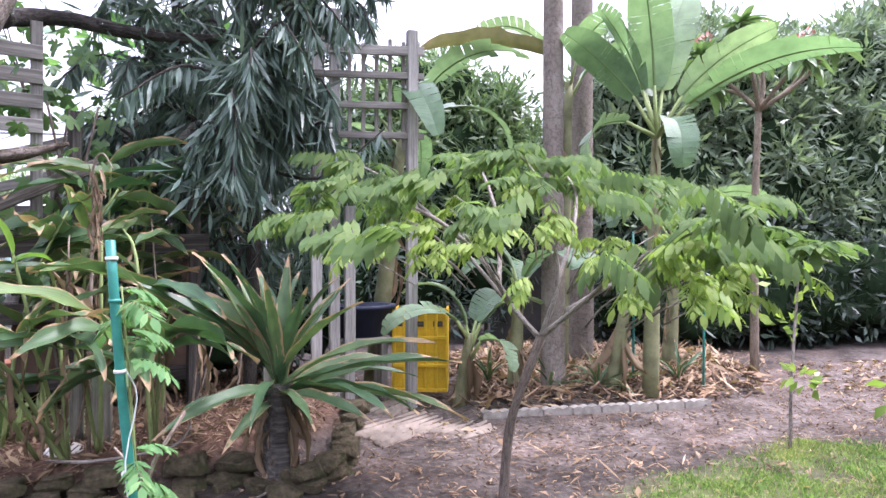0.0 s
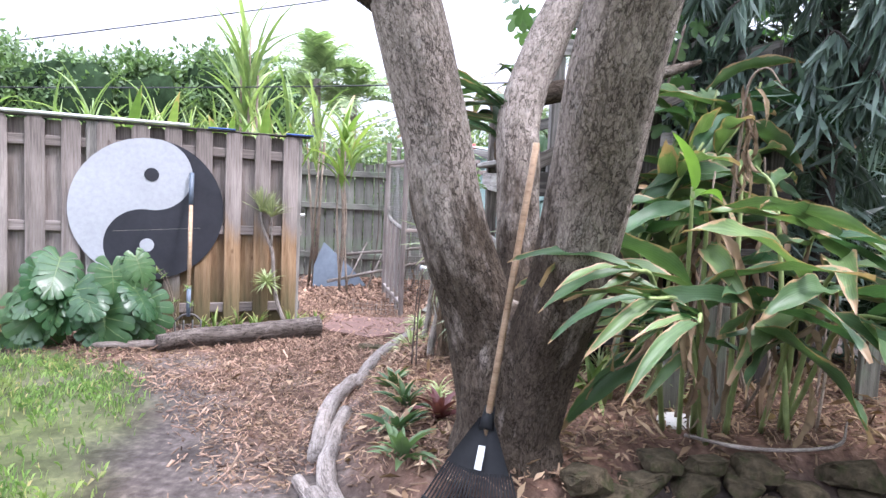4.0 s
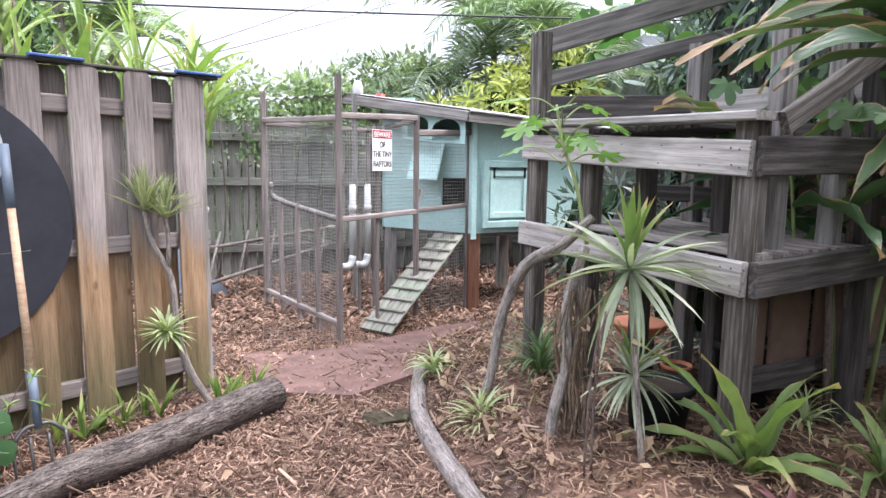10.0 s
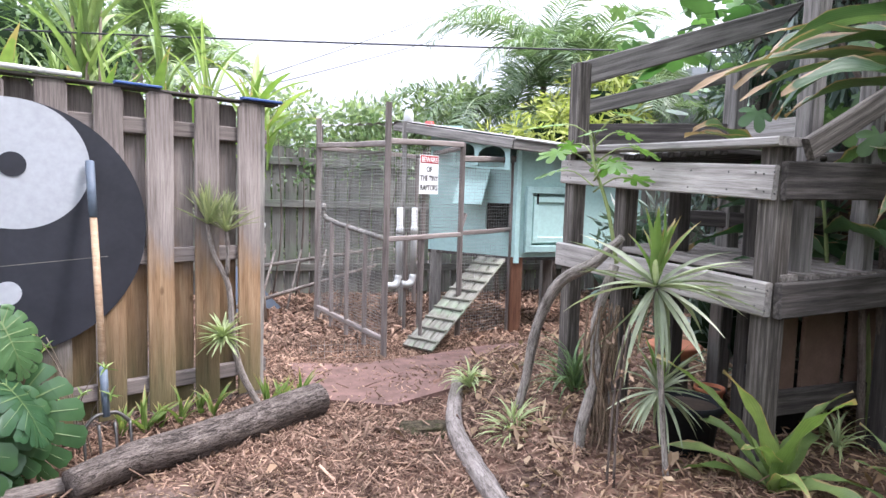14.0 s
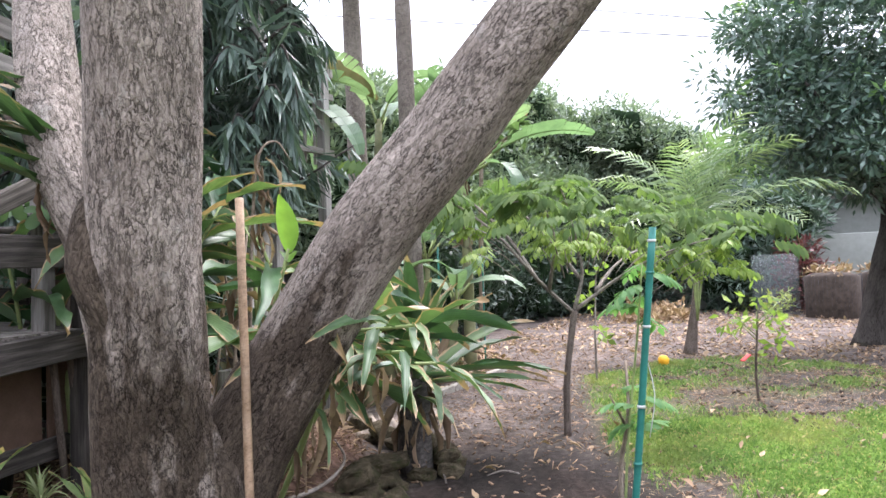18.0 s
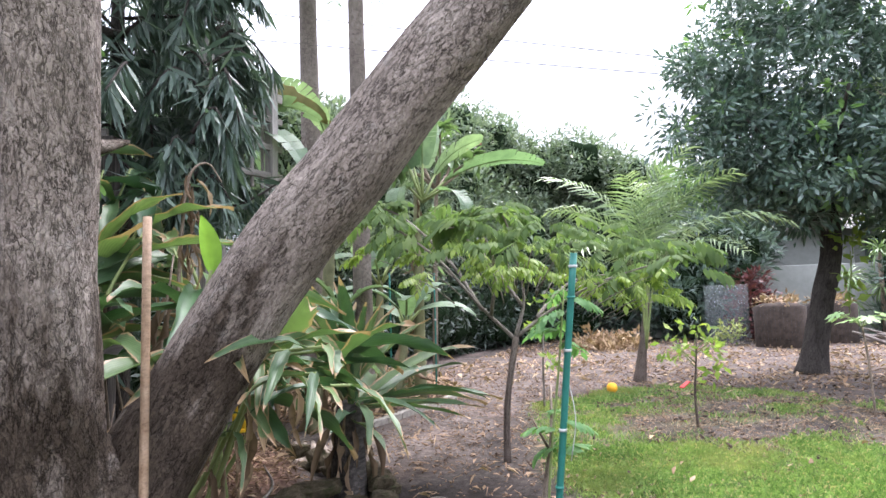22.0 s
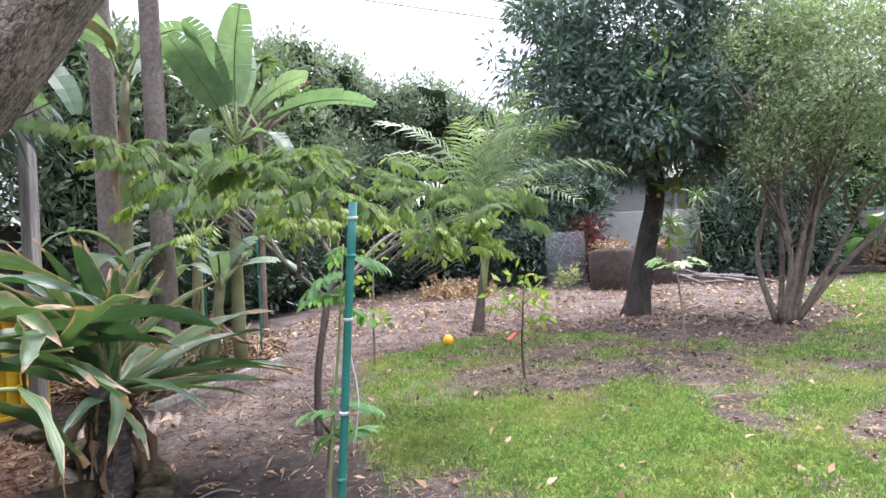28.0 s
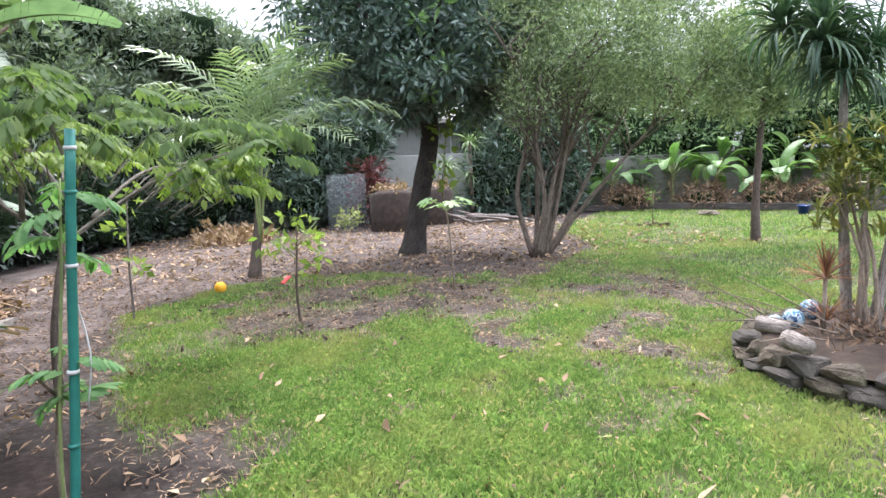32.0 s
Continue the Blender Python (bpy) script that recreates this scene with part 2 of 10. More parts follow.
def bark(name, dark, light, scale=16.0, stretch=(1, 1, 0.3), strength=1.0, lichen=None, dark_tint=None):
    """Fissured bark along the limb: small broken plates with dark cracks, grain and stains."""
    m, n, l, b = shader(name, 0.95, spec=0.12)
    at = n.new("ShaderNodeAttribute")
    at.attribute_name = "grain"

    def tex(kind, sc, st, detail=5):
        mp = n.new("ShaderNodeMapping")
        mp.inputs["Scale"].default_value = st
        l.new(warped, mp.inputs["Vector"])
        t = n.new(kind)
        t.inputs["Scale"].default_value = sc
        l.new(mp.outputs["Vector"], t.inputs["Vector"])
        if detail < 0:
            # distance from the middle of the noise: near zero along winding lines
            t.inputs["Detail"].default_value, t.inputs["Roughness"].default_value = -detail, 0.6
            sub, ab = n.new("ShaderNodeMath"), n.new("ShaderNodeMath")
            sub.operation, ab.operation = "SUBTRACT", "ABSOLUTE"
            sub.inputs[1].default_value = 0.5
            l.new(t.outputs["Fac"], sub.inputs[0])
            l.new(sub.outputs["Value"], ab.inputs[0])
            return ab.outputs["Value"]
        if kind == "ShaderNodeTexNoise":
            t.inputs["Detail"].default_value, t.inputs["Roughness"].default_value = detail, 0.65
            return t.outputs["Fac"]
        t.feature = "DISTANCE_TO_EDGE"
        return t.outputs["Distance"]

    warped = at.outputs["Vector"]
    wn_ = n.new("ShaderNodeTexNoise")
    wn_.inputs["Scale"].default_value, wn_.inputs["Detail"].default_value = scale * 2.2, 5
    l.new(at.outputs["Vector"], wn_.inputs["Vector"])
    sc_ = n.new("ShaderNodeVectorMath")
    sc_.operation = "MULTIPLY_ADD"
    l.new(wn_.outputs["Color"], sc_.inputs[0])
    sc_.inputs[1].default_value = (0.20 / scale, 0.20 / scale, 0.45 / scale)
    l.new(at.outputs["Vector"], sc_.inputs[2])
    warped = sc_.outputs["Vector"]
    furrow = [(0.0, (0.05, 0.05, 0.05)), (0.012, (0.25, 0.25, 0.25)), (0.034, (0.85, 0.85, 0.85)), (0.07, (1, 1, 1))]
    cr = ramp(n, l, tex("ShaderNodeTexNoise", scale * 1.25, (1, 1, stretch[2] * 0.5), -4), furrow)
    cr = mixed(n, l, 0.6, cr, ramp(n, l, tex("ShaderNodeTexNoise", scale * 2.3, (1.1, 0.9, stretch[2] * 0.85), -3), furrow), "MULTIPLY")
    strand = ramp(n, l, tex("ShaderNodeTexNoise", scale * 3.0, (1, 1, stretch[2] * 0.5), 6), [(0.36, (0.2, 0.2, 0.2)), (0.48, (0.85, 0.85, 0.85)), (0.6, (1, 1, 1))])
    cr = mixed(n, l, 0.14, cr, strand, "MULTIPLY")
    cr2 = ramp(n, l, tex("ShaderNodeTexVoronoi", scale * 2.3, (1, 1, 0.36)), [(0.0, (0.25, 0.25, 0.25)), (0.10, (0.8, 0.8, 0.8)), (0.2, (1, 1, 1))])
    part_ = ramp(n, l, tex("ShaderNodeTexNoise", scale * 0.55, (1, 1, 0.6), 5), [(0.44, (0, 0, 0)), (0.64, (0.5, 0.5, 0.5))])
    cr = mixed(n, l, part_, cr, (1.0, 1.0, 1.0))
    gaps = ramp(n, l, tex("ShaderNodeTexNoise", scale * 0.9, (1, 1, 0.5), 4), [(0.40, (0, 0, 0)), (0.60, (0.9, 0.9, 0.9))])
    cr2 = mixed(n, l, gaps, cr2, (1.0, 1.0, 1.0))
    fine = tex("ShaderNodeTexNoise", scale * 4.0, (1, 1, 0.45), 6)
    big = tex("ShaderNodeTexNoise", scale * 0.22, (1, 1, 0.7), 4)
    h = mixed(n, l, 0.45, cr, cr2, "MULTIPLY")
    c = ramp(n, l, fine, [(0.3, tuple(p * 0.45 + q * 0.55 for p, q in zip(dark, light))), (0.68, light)])
    c = mixed(n, l, h, dark, c)
    bv = ramp(n, l, big, [(0.32, (0.74, 0.72, 0.71)), (0.66, (1.1, 1.1, 1.1))])
    c = mixed(n, l, 1.0, c, bv, "MULTIPLY")
    if lichen:
        f = ramp(n, l, tex("ShaderNodeTexNoise", scale * 0.5, (1, 1, 0.8), 5), [(0.58, (0, 0, 0)), (0.70, (0.6, 0.6, 0.6))])
        c = mixed(n, l, f, c, mixed(n, l, h, dark, lichen))
    # damp stain on the bark, strongest low on the limb
    if dark_tint:
        sx = n.new("ShaderNodeSeparateXYZ")
        l.new(at.outputs["Vector"], sx.inputs["Vector"])
        rise = n.new("ShaderNodeMath")
        rise.operation = "MULTIPLY_ADD"
        l.new(sx.outputs["Z"], rise.inputs[0])
        rise.inputs[1].default_value = -0.31
        l.new(tex("ShaderNodeTexNoise", 7.0, (1, 1, 0.35), 6), rise.inputs[2])
        f = ramp(n, l, rise.outputs["Value"], [(0.13, (0, 0, 0)), (0.28, (0.9, 0.9, 0.9))])
        c = mixed(n, l, f, c, mixed(n, l, 1.0, c, dark_tint, "MULTIPLY"))
    l.new(c, b.inputs["Base Color"])
    hh = mixed(n, l, 0.35, h, fine)
    bump(n, l, b, hh, strength, 0.014)
    return m


M_GREYWOOD = wood("grey_wood", (0.075, 0.072, 0.067), (0.285, 0.272, 0.255), (0.48, 0.46, 0.435), knots=True)
M_PALEWOOD = wood("pale_wood", (0.16, 0.15, 0.14), (0.46, 0.435, 0.41), (0.66, 0.63, 0.60), knots=True)
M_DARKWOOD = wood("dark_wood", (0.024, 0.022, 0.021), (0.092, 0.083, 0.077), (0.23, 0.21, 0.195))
M_DECKPOST = wood("blackened_post", (0.024, 0.022, 0.02), (0.125, 0.112, 0.10), (0.38, 0.35, 0.315), grain=9.0, knots=True)
M_SLAT = wood("worn_slat", (0.05, 0.045, 0.04), (0.22, 0.20, 0.185), (0.42, 0.39, 0.36), grain=8.0)
M_FENCE = wood("fence_wood", (0.12, 0.10, 0.09), (0.27, 0.235, 0.22), (0.37, 0.33, 0.31))
FOOT = ((0.15, 0.09, 0.05), (0.31, 0.20, 0.115), (0.42, 0.30, 0.19))
M_FENCE_A = wood("stained_picket", (0.12, 0.10, 0.09), (0.27, 0.235, 0.22), (0.37, 0.33, 0.31), foot=FOOT, line=0.92, knots=True)
M_FENCE_B = wood("weathered_picket", (0.12, 0.10, 0.09), (0.27, 0.235, 0.22), (0.37, 0.33, 0.31), foot=FOOT, line=0.30, knots=True)
M_BACKFENCE = wood("back_fence_wood", (0.10, 0.10, 0.09), (0.22, 0.22, 0.20), (0.33, 0.33, 0.30), moss=(0.16, 0.20, 0.14))
M_REDWOOD = wood("red_wood", (0.07, 0.035, 0.025), (0.18, 0.085, 0.05), (0.27, 0.15, 0.10))
M_TAN = wood("tan_handle", (0.34, 0.22, 0.13), (0.46, 0.32, 0.21), (0.58, 0.43, 0.30), grain=4, rough=0.55)
M_RAMP = wood("ramp_wood", (0.10, 0.10, 0.082), (0.225, 0.222, 0.19), (0.34, 0.335, 0.285), moss=(0.18, 0.24, 0.16))
M_WHITEPOST = wood("white_post", (0.20, 0.19, 0.175), (0.42, 0.405, 0.385), (0.58, 0.56, 0.54))
M_TRELLIS = wood("trellis_wood", (0.13, 0.12, 0.11), (0.29, 0.27, 0.25), (0.42, 0.40, 0.37))
M_BARK = bark("tree_bark", (0.075, 0.062, 0.052), (0.43, 0.368, 0.32), 32, stretch=(1, 1, 0.8), strength=0.9, lichen=(0.37, 0.345, 0.315), dark_tint=(0.20, 0.172, 0.138))
M_BARK2 = bark("dark_bark", (0.03, 0.027, 0.025), (0.10, 0.088, 0.08), 22)
M_BARK3 = bark("smooth_bark", (0.13, 0.10, 0.08), (0.33, 0.27, 0.215), 26, stretch=(1, 1, 0.4), strength=0.4)
M_PALMBARK = bark("palm_bark", (0.12, 0.10, 0.085), (0.25, 0.215, 0.19), 9, stretch=(0.35, 0.35, 2.2), strength=0.6, lichen=(0.30, 0.28, 0.26))
M_LOG = bark("log_bark", (0.03, 0.025, 0.022), (0.24, 0.20, 0.175), 34, stretch=(1, 1, 0.3), strength=1.0)
M_BRANCH = bark("branch_bark", (0.09, 0.075, 0.066), (0.34, 0.30, 0.27), 30, stretch=(1, 1, 0.18), strength=0.5, lichen=(0.16, 0.125, 0.10))
M_SNAG = bark("snag_bark", (0.10, 0.087, 0.076), (0.38, 0.34, 0.30), 34, stretch=(1, 1, 0.2), strength=0.6, lichen=(0.20, 0.215, 0.16))
M_THIN = bark("thin_bark", (0.06, 0.046, 0.04), (0.17, 0.138, 0.118), 36, strength=0.4)
M_GREENSTEM = plain("green_stem", (0.21, 0.26, 0.10), 0.6)
M_VEIN = plain("leaf_vein", (0.12, 0.18, 0.065), 0.5)
M_BANANASTEM = plain("banana_stem", (0.17, 0.17, 0.09), 0.7, var=0.5, scale=5)
M_BLACKPLASTIC = plain("black_plastic", (0.012, 0.0125, 0.014), 0.7, var=0.3, spec=0.15)
M_BLACKPAINT = plain("black_paint", (0.022, 0.023, 0.03), 0.62, var=0.35, scale=4)
M_WHITEPAINT = plain("white_paint", (0.36, 0.375, 0.40), 0.6, var=0.06, scale=3)
M_WHITE = plain("white_plastic", (0.47, 0.48, 0.47), 0.45, var=0.06)
M_RED = plain("red_plastic", (0.55, 0.03, 0.025), 0.4, var=0.12)
M_TEAL = plain("teal_paint", (0.37, 0.54, 0.515), 0.6, var=0.10, scale=4)
M_TEALLIGHT = plain("pale_teal_paint", (0.42, 0.61, 0.575), 0.55, var=0.08, scale=4)
M_TEALFRAME = plain("weathered_teal_paint", (0.29, 0.43, 0.41), 0.65, var=0.25, scale=7)
M_ROOF = plain("roof_metal", (0.20, 0.19, 0.185), 0.55, 0.2, var=0.25, scale=3)
M_YELLOW = plain("yellow_plastic", (0.72, 0.46, 0.025), 0.5, var=0.22, scale=5)
M_POLE = plain("green_pole_coat", (0.025, 0.16, 0.13), 0.4, var=0.2, scale=14)
M_STEEL = plain("worn_steel", (0.11, 0.105, 0.10), 0.45, 0.7)
M_BLUEGREY = plain("blue_grey_grip", (0.10, 0.125, 0.16), 0.5, var=0.25)
M_WIRE = plain("galvanised_wire", (0.34, 0.34, 0.33), 0.45, 0.6)
M_CABLE = plain("black_cable", (0.03, 0.03, 0.035), 0.6)
M_ROCK = plain("rough_stone", (0.105, 0.085, 0.056), 0.95, var=0.75, scale=22, bumps=1.0, deep=0.04, moss=(0.06, 0.066, 0.028), spec=0.1)
M_STONE2 = plain("planter_stone", (0.115, 0.093, 0.068), 0.95, var=0.6, scale=16, bumps=1.0, deep=0.03, moss=(0.07, 0.07, 0.04))
M_CONCRETE = plain("pale_concrete", (0.27, 0.245, 0.215), 0.95, var=0.4, scale=14, bumps=0.6)
M_DISC = plain("white_stone_disc", (0.68, 0.66, 0.62), 0.8, var=0.12)
M_REDMAT = plain("red_rubber_mat", (0.135, 0.080, 0.066), 0.95, var=0.5, scale=7, bumps=0.9)
M_TERRA = plain("terracotta", (0.45, 0.17, 0.09), 0.8, var=0.2)
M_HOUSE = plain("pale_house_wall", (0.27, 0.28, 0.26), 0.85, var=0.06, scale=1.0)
# near-black filler colour, stands for the shade inside foliage
M_SHADE = plain("hedge_inner_shade", (0.016, 0.028, 0.014), 1.0, var=0.5, spec=0.0)
# stained masonry, its colour lowered further to carry the shade under the trees
M_EASTWALL = plain("stained_wall_shade", (0.055, 0.05, 0.047), 0.95, var=0.5, scale=1.6)
M_ORANGE = plain("orange_rind", (0.85, 0.42, 0.03), 0.45, var=0.08)
M_CARD = plain("brown_panel", (0.115, 0.072, 0.052), 0.85, var=0.25)
M_BLUE = plain("blue_trim", (0.035, 0.075, 0.22), 0.5)
M_TARP = plain("dark_blue_tarp", (0.015, 0.02, 0.045), 0.5)
M_DRYLEAF = leafy("dry_leaf", (0.19, 0.115, 0.065), (0.46, 0.34, 0.23), 0.8, 0.15)
M_LITTER = leafy("leaf_litter", (0.075, 0.043, 0.028), (0.36, 0.24, 0.155), 0.85, 0.05)
M_CHIP = leafy("bark_chip", (0.06, 0.033, 0.024), (0.45, 0.30, 0.22), 0.9, 0.0, spec=0.15)
M_GRASS = leafy("lawn_grass", (0.075, 0.15, 0.038), (0.28, 0.395, 0.135), 0.5, 0.4, straw=(0.46, 0.39, 0.21), patch=(0.33, 0.31, 0.13))
M_HEDGE = leafy("hedge_leaf", (0.065, 0.115, 0.05), (0.17, 0.255, 0.115), 0.45, 0.3)
M_DARKLEAF = leafy("dark_leaf", (0.055, 0.09, 0.074), (0.14, 0.20, 0.16), 0.34, 0.2)
# leaf colour blackened to paint in the shade along the masonry wall
M_UNDERLEAF = leafy("shade_darkened_leaf", (0.022, 0.036, 0.027), (0.065, 0.098, 0.068), 0.45, 0.1)
M_GREYLEAF = leafy("grey_green_leaf", (0.09, 0.13, 0.09), (0.25, 0.315, 0.22), 0.40, 0.3)
M_TREELEAF = leafy("dark_tree_leaf", (0.048, 0.088, 0.075), (0.155, 0.225, 0.18), 0.32, 0.25, spec=0.5)
M_YOUNG = leafy("young_tree_leaf", (0.11, 0.20, 0.075), (0.21, 0.33, 0.13), 0.4, 0.4)
M_LIMELEAF = leafy("lime_leaf", (0.14, 0.22, 0.05), (0.30, 0.38, 0.10), 0.55, 0.45, spec=0.25)
M_SAPLEAF = leafy("sapling_leaf", (0.075, 0.125, 0.05), (0.165, 0.225, 0.09), 0.75, 0.45, spec=0.1)
M_OLIVELEAF = leafy("olive_leaf", (0.11, 0.16, 0.09), (0.35, 0.42, 0.26), 0.45, 0.45)
M_YELLOWLEAF = leafy("yellow_green_leaf", (0.25, 0.30, 0.07), (0.52, 0.54, 0.19), 0.5, 0.35)
M_PALM = leafy("palm_leaflet", (0.09, 0.145, 0.08), (0.22, 0.29, 0.165), 0.4, 0.35)
M_COCO = leafy("coconut_leaflet", (0.13, 0.20, 0.10), (0.34, 0.42, 0.24), 0.38, 0.35)
# deeper green copy of the banana leaf, shade put into its colour
M_BANANA2 = leafy("shaded_banana_leaf", (0.08, 0.17, 0.05), (0.20, 0.34, 0.10), 0.4, 0.35, island=False, vein=26.0)
M_BANANA = leafy("banana_leaf", (0.12, 0.195, 0.12), (0.23, 0.31, 0.20), 0.38, 0.4, island=False, vein=26.0)
M_GINGER = leafy("ginger_leaf", (0.03, 0.08, 0.036), (0.125, 0.19, 0.072), 0.46, 0.25, island=False, edge=(0.30, 0.20, 0.115), ribs=44.0, worn=0.492)
M_CRINUM = leafy("strap_leaf", (0.035, 0.085, 0.04), (0.115, 0.175, 0.075), 0.44, 0.22, island=False, edge=(0.33, 0.225, 0.135), ribs=44.0, worn=0.50)
M_LIMESTRAP = leafy("lime_strap_leaf", (0.12, 0.20, 0.05), (0.25, 0.335, 0.10), 0.4, 0.35, island=False, edge=(0.33, 0.25, 0.12))
M_MONSTERA = leafy("split_leaf", (0.03, 0.085, 0.035), (0.095, 0.18, 0.07), 0.30, 0.25, island=False)
M_DRAC = leafy("striped_leaf", (0.10, 0.17, 0.07), (0.22, 0.29, 0.15), 0.42, 0.25)
M_VARIEG = leafy("variegated_leaf", (0.22, 0.31, 0.12), (0.58, 0.60, 0.38), 0.45, 0.3)
M_REDLEAF = leafy("red_leaf", (0.07, 0.022, 0.024), (0.18, 0.055, 0.055), 0.45, 0.3)
M_CROTON = leafy("croton_leaf", (0.04, 0.085, 0.03), (0.36, 0.33, 0.075), 0.4, 0.3, island=False)

# ---- building helpers ----
WM = {}
GRAIN = []
WORLD = Matrix.Identity(4)


def U(a, b):
    return random.uniform(a, b)


def thing(name, at, label, category, group="", kind=""):
    """An empty at a thing's base."""
    ob = new(name)
    ob.empty_display_size = 0.1
    m = Matrix.Translation(at)
    ob.matrix_basis = m
    WM[ob.name] = m
    return tagged(ob, label, category, group, kind)


def mesh_of(name, verts, faces, mat, smooth=True):
    me = bpy.data.meshes.new(name)
    me.from_pydata([tuple(v) for v in verts], [], faces)
    me.materials.append(mat)
    if smooth:
        me.polygons.foreach_set("use_smooth", [True] * len(me.polygons))
    return me


def put(name, me, parent=None, m=WORLD, label=""):
    """Links a mesh at the world pose m, under a thing or part."""
    ob = new(name, me)
    if parent is not None:
        ob.parent = parent
        ob.matrix_basis = WM[parent.name].inverted() @ m
    else:
        ob.matrix_basis = m
    WM[ob.name] = m
    return tagged(ob, label)


def part(name, verts, faces, mat, parent, label="", m=WORLD, smooth=True):
    """World-space geometry as one mesh under a thing (local to its base)."""
    base = WM[parent.name].translation if parent is not None else Vector((0, 0, 0))
    v = [(p[0] - base[0], p[1] - base[1], p[2] - base[2]) for p in verts]
    me = mesh_of(name, v, faces, mat, smooth)
    if len(GRAIN) == len(verts):
        at = me.attributes.new("grain", "FLOAT_VECTOR", "POINT")
        at.data.foreach_set("vector", [c for g in GRAIN for c in g])
    GRAIN.clear()
    return put(name, me, parent, Matrix.Translation(base), label)


def quads(name, V, F, mat, smooth=False, edge=None):
    """A mesh from numpy arrays: V (n,3), F (m,4)."""
    me = bpy.data.meshes.new(name)
    n, k = len(F), F.shape[1]
    me.vertices.add(len(V))
    me.vertices.foreach_set("co", np.asarray(V, np.float32).ravel())
    me.loops.add(n * k)
    me.loops.foreach_set("vertex_index", np.asarray(F, np.int32).ravel())
    me.polygons.add(n)
    me.polygons.foreach_set("loop_start", np.arange(0, n * k, k, dtype=np.int32))
    me.polygons.foreach_set("loop_total", np.full(n, k, dtype=np.int32))
    if smooth:
        me.polygons.foreach_set("use_smooth", np.ones(n, bool))
    me.materials.append(mat)
    me.update()
    me.validate()
    return me


def box_mesh(name, L, w, h, mat, rough=0.003, ch=0.006):
    """A board along x from 0 to L, with eased edges and slightly uneven faces."""
    n = max(1, min(6, int(L / 0.3)))
    ch = min(ch, w * 0.25, h * 0.25)
    sec = [(-w / 2 + ch, -h / 2), (w / 2 - ch, -h / 2), (w / 2, -h / 2 + ch), (w / 2, h / 2 - ch),
           (w / 2 - ch, h / 2), (-w / 2 + ch, h / 2), (-w / 2, h / 2 - ch), (-w / 2, -h / 2 + ch)]
    v, f = [], []
    for i in range(n + 1):
        dy, dz = (U(-rough, rough), U(-rough, rough)) if 0 < i < n else (0, 0)
        v += [(L * i / n, y + dy, z + dz) for y, z in sec]
    for i in range(n):
        for j in range(8):
            a, b = i * 8 + j, i * 8 + (j + 1) % 8
            f.append((a, b, b + 8, a + 8))
    f.append(tuple(range(7, -1, -1)))
    f.append(tuple(range(n * 8, n * 8 + 8)))
    return mesh_of(name, v, f, mat, False)


def along(p, q, up=(0, 0, 1)):
    """The pose at p whose x runs to q."""
    p, q = Vector(p), Vector(q)
    x = (q - p).normalized()
    z = Vector(up)
    y = z.cross(x)
    if y.length < 1e-3:
        y = Vector((0, 1, 0)).cross(x) if abs(x.y) < 0.9 else Vector((1, 0, 0)).cross(x)
    y.normalize()
    z = x.cross(y)
    m = Matrix((x, y, z)).transposed().to_4x4()
    m.translation = p
    return m


def beam(name, parent, p, q, w, h, mat, up=(0, 0, 1), label=""):
    """A timber of width w (level) and height h from p to q."""
    L = (Vector(q) - Vector(p)).length
    return put(name, box_mesh(name, L, w, h, mat), parent, along(p, q, up), label)


def smooth_line(pts, k=5):
    """Catmull-Rom points through pts."""
    P = [Vector(p) for p in pts]
    P = [P[0] * 2 - P[1]] + P + [P[-1] * 2 - P[-2]]
    out = []
    for i in range(1, len(P) - 2):
        a, b, c, d = P[i - 1:i + 3]
        for j in range(k):
            t = j / k
            out.append(0.5 * ((2 * b) + (c - a) * t + (2 * a - 5 * b + 4 * c - d) * t * t + (3 * b - a - 3 * c + d) * t ** 3))
    out.append(P[-2])
    return out


def tube(pts, radii, seg=8, k=4, lumps=0.0, lump_scale=3.0, cap=True):
    """Vertices and faces of a limb along pts; lumps roughen it."""
    line = smooth_line(pts, k) if k > 1 else [Vector(p) for p in pts]
    n = len(line)
    rr = np.interp(np.linspace(0, len(radii) - 1, n), range(len(radii)), radii)
    v, f = [], []
    ref = None
    GRAIN.clear()
    run_, off = 0.0, U(0, 9)
    for i, p in enumerate(line):
        run_ += (p - line[i - 1]).length if i else 0.0
        t = (line[min(i + 1, n - 1)] - line[max(i - 1, 0)]).normalized()
        if ref is None:
            ref = t.orthogonal().normalized()
        ref = (ref - t * ref.dot(t)).normalized()
        side = t.cross(ref)
        for j in range(seg):
            a = 2 * math.pi * j / seg
            d = ref * math.cos(a) + side * math.sin(a)
            r = rr[i]
            q = p + d * r
            if lumps:
                r *= 1 + lumps * noise.noise(Vector((q.x * lump_scale * 2, q.y * lump_scale * 2, q.z * lump_scale * 0.7)))
                q = p + d * r
            v.append(q)
            GRAIN.append((rr[i] * math.cos(a) + off, rr[i] * math.sin(a), run_))
    for i in range(n - 1):
        for j in range(seg):
            a, b = i * seg + j, i * seg + (j + 1) % seg
            f.append((a, b, b + seg, a + seg))
    if cap:
        f.append(tuple(range(seg - 1, -1, -1)))
        f.append(tuple(range((n - 1) * seg, n * seg)))
    return v, f


def limb(name, parent, pts, radii, mat, seg=8, k=4, lumps=0.0, lump_scale=3.0, label=""):
    v, f = tube(pts, radii, seg, k, lumps, lump_scale)
    return part(name, v, f, mat, parent, label)


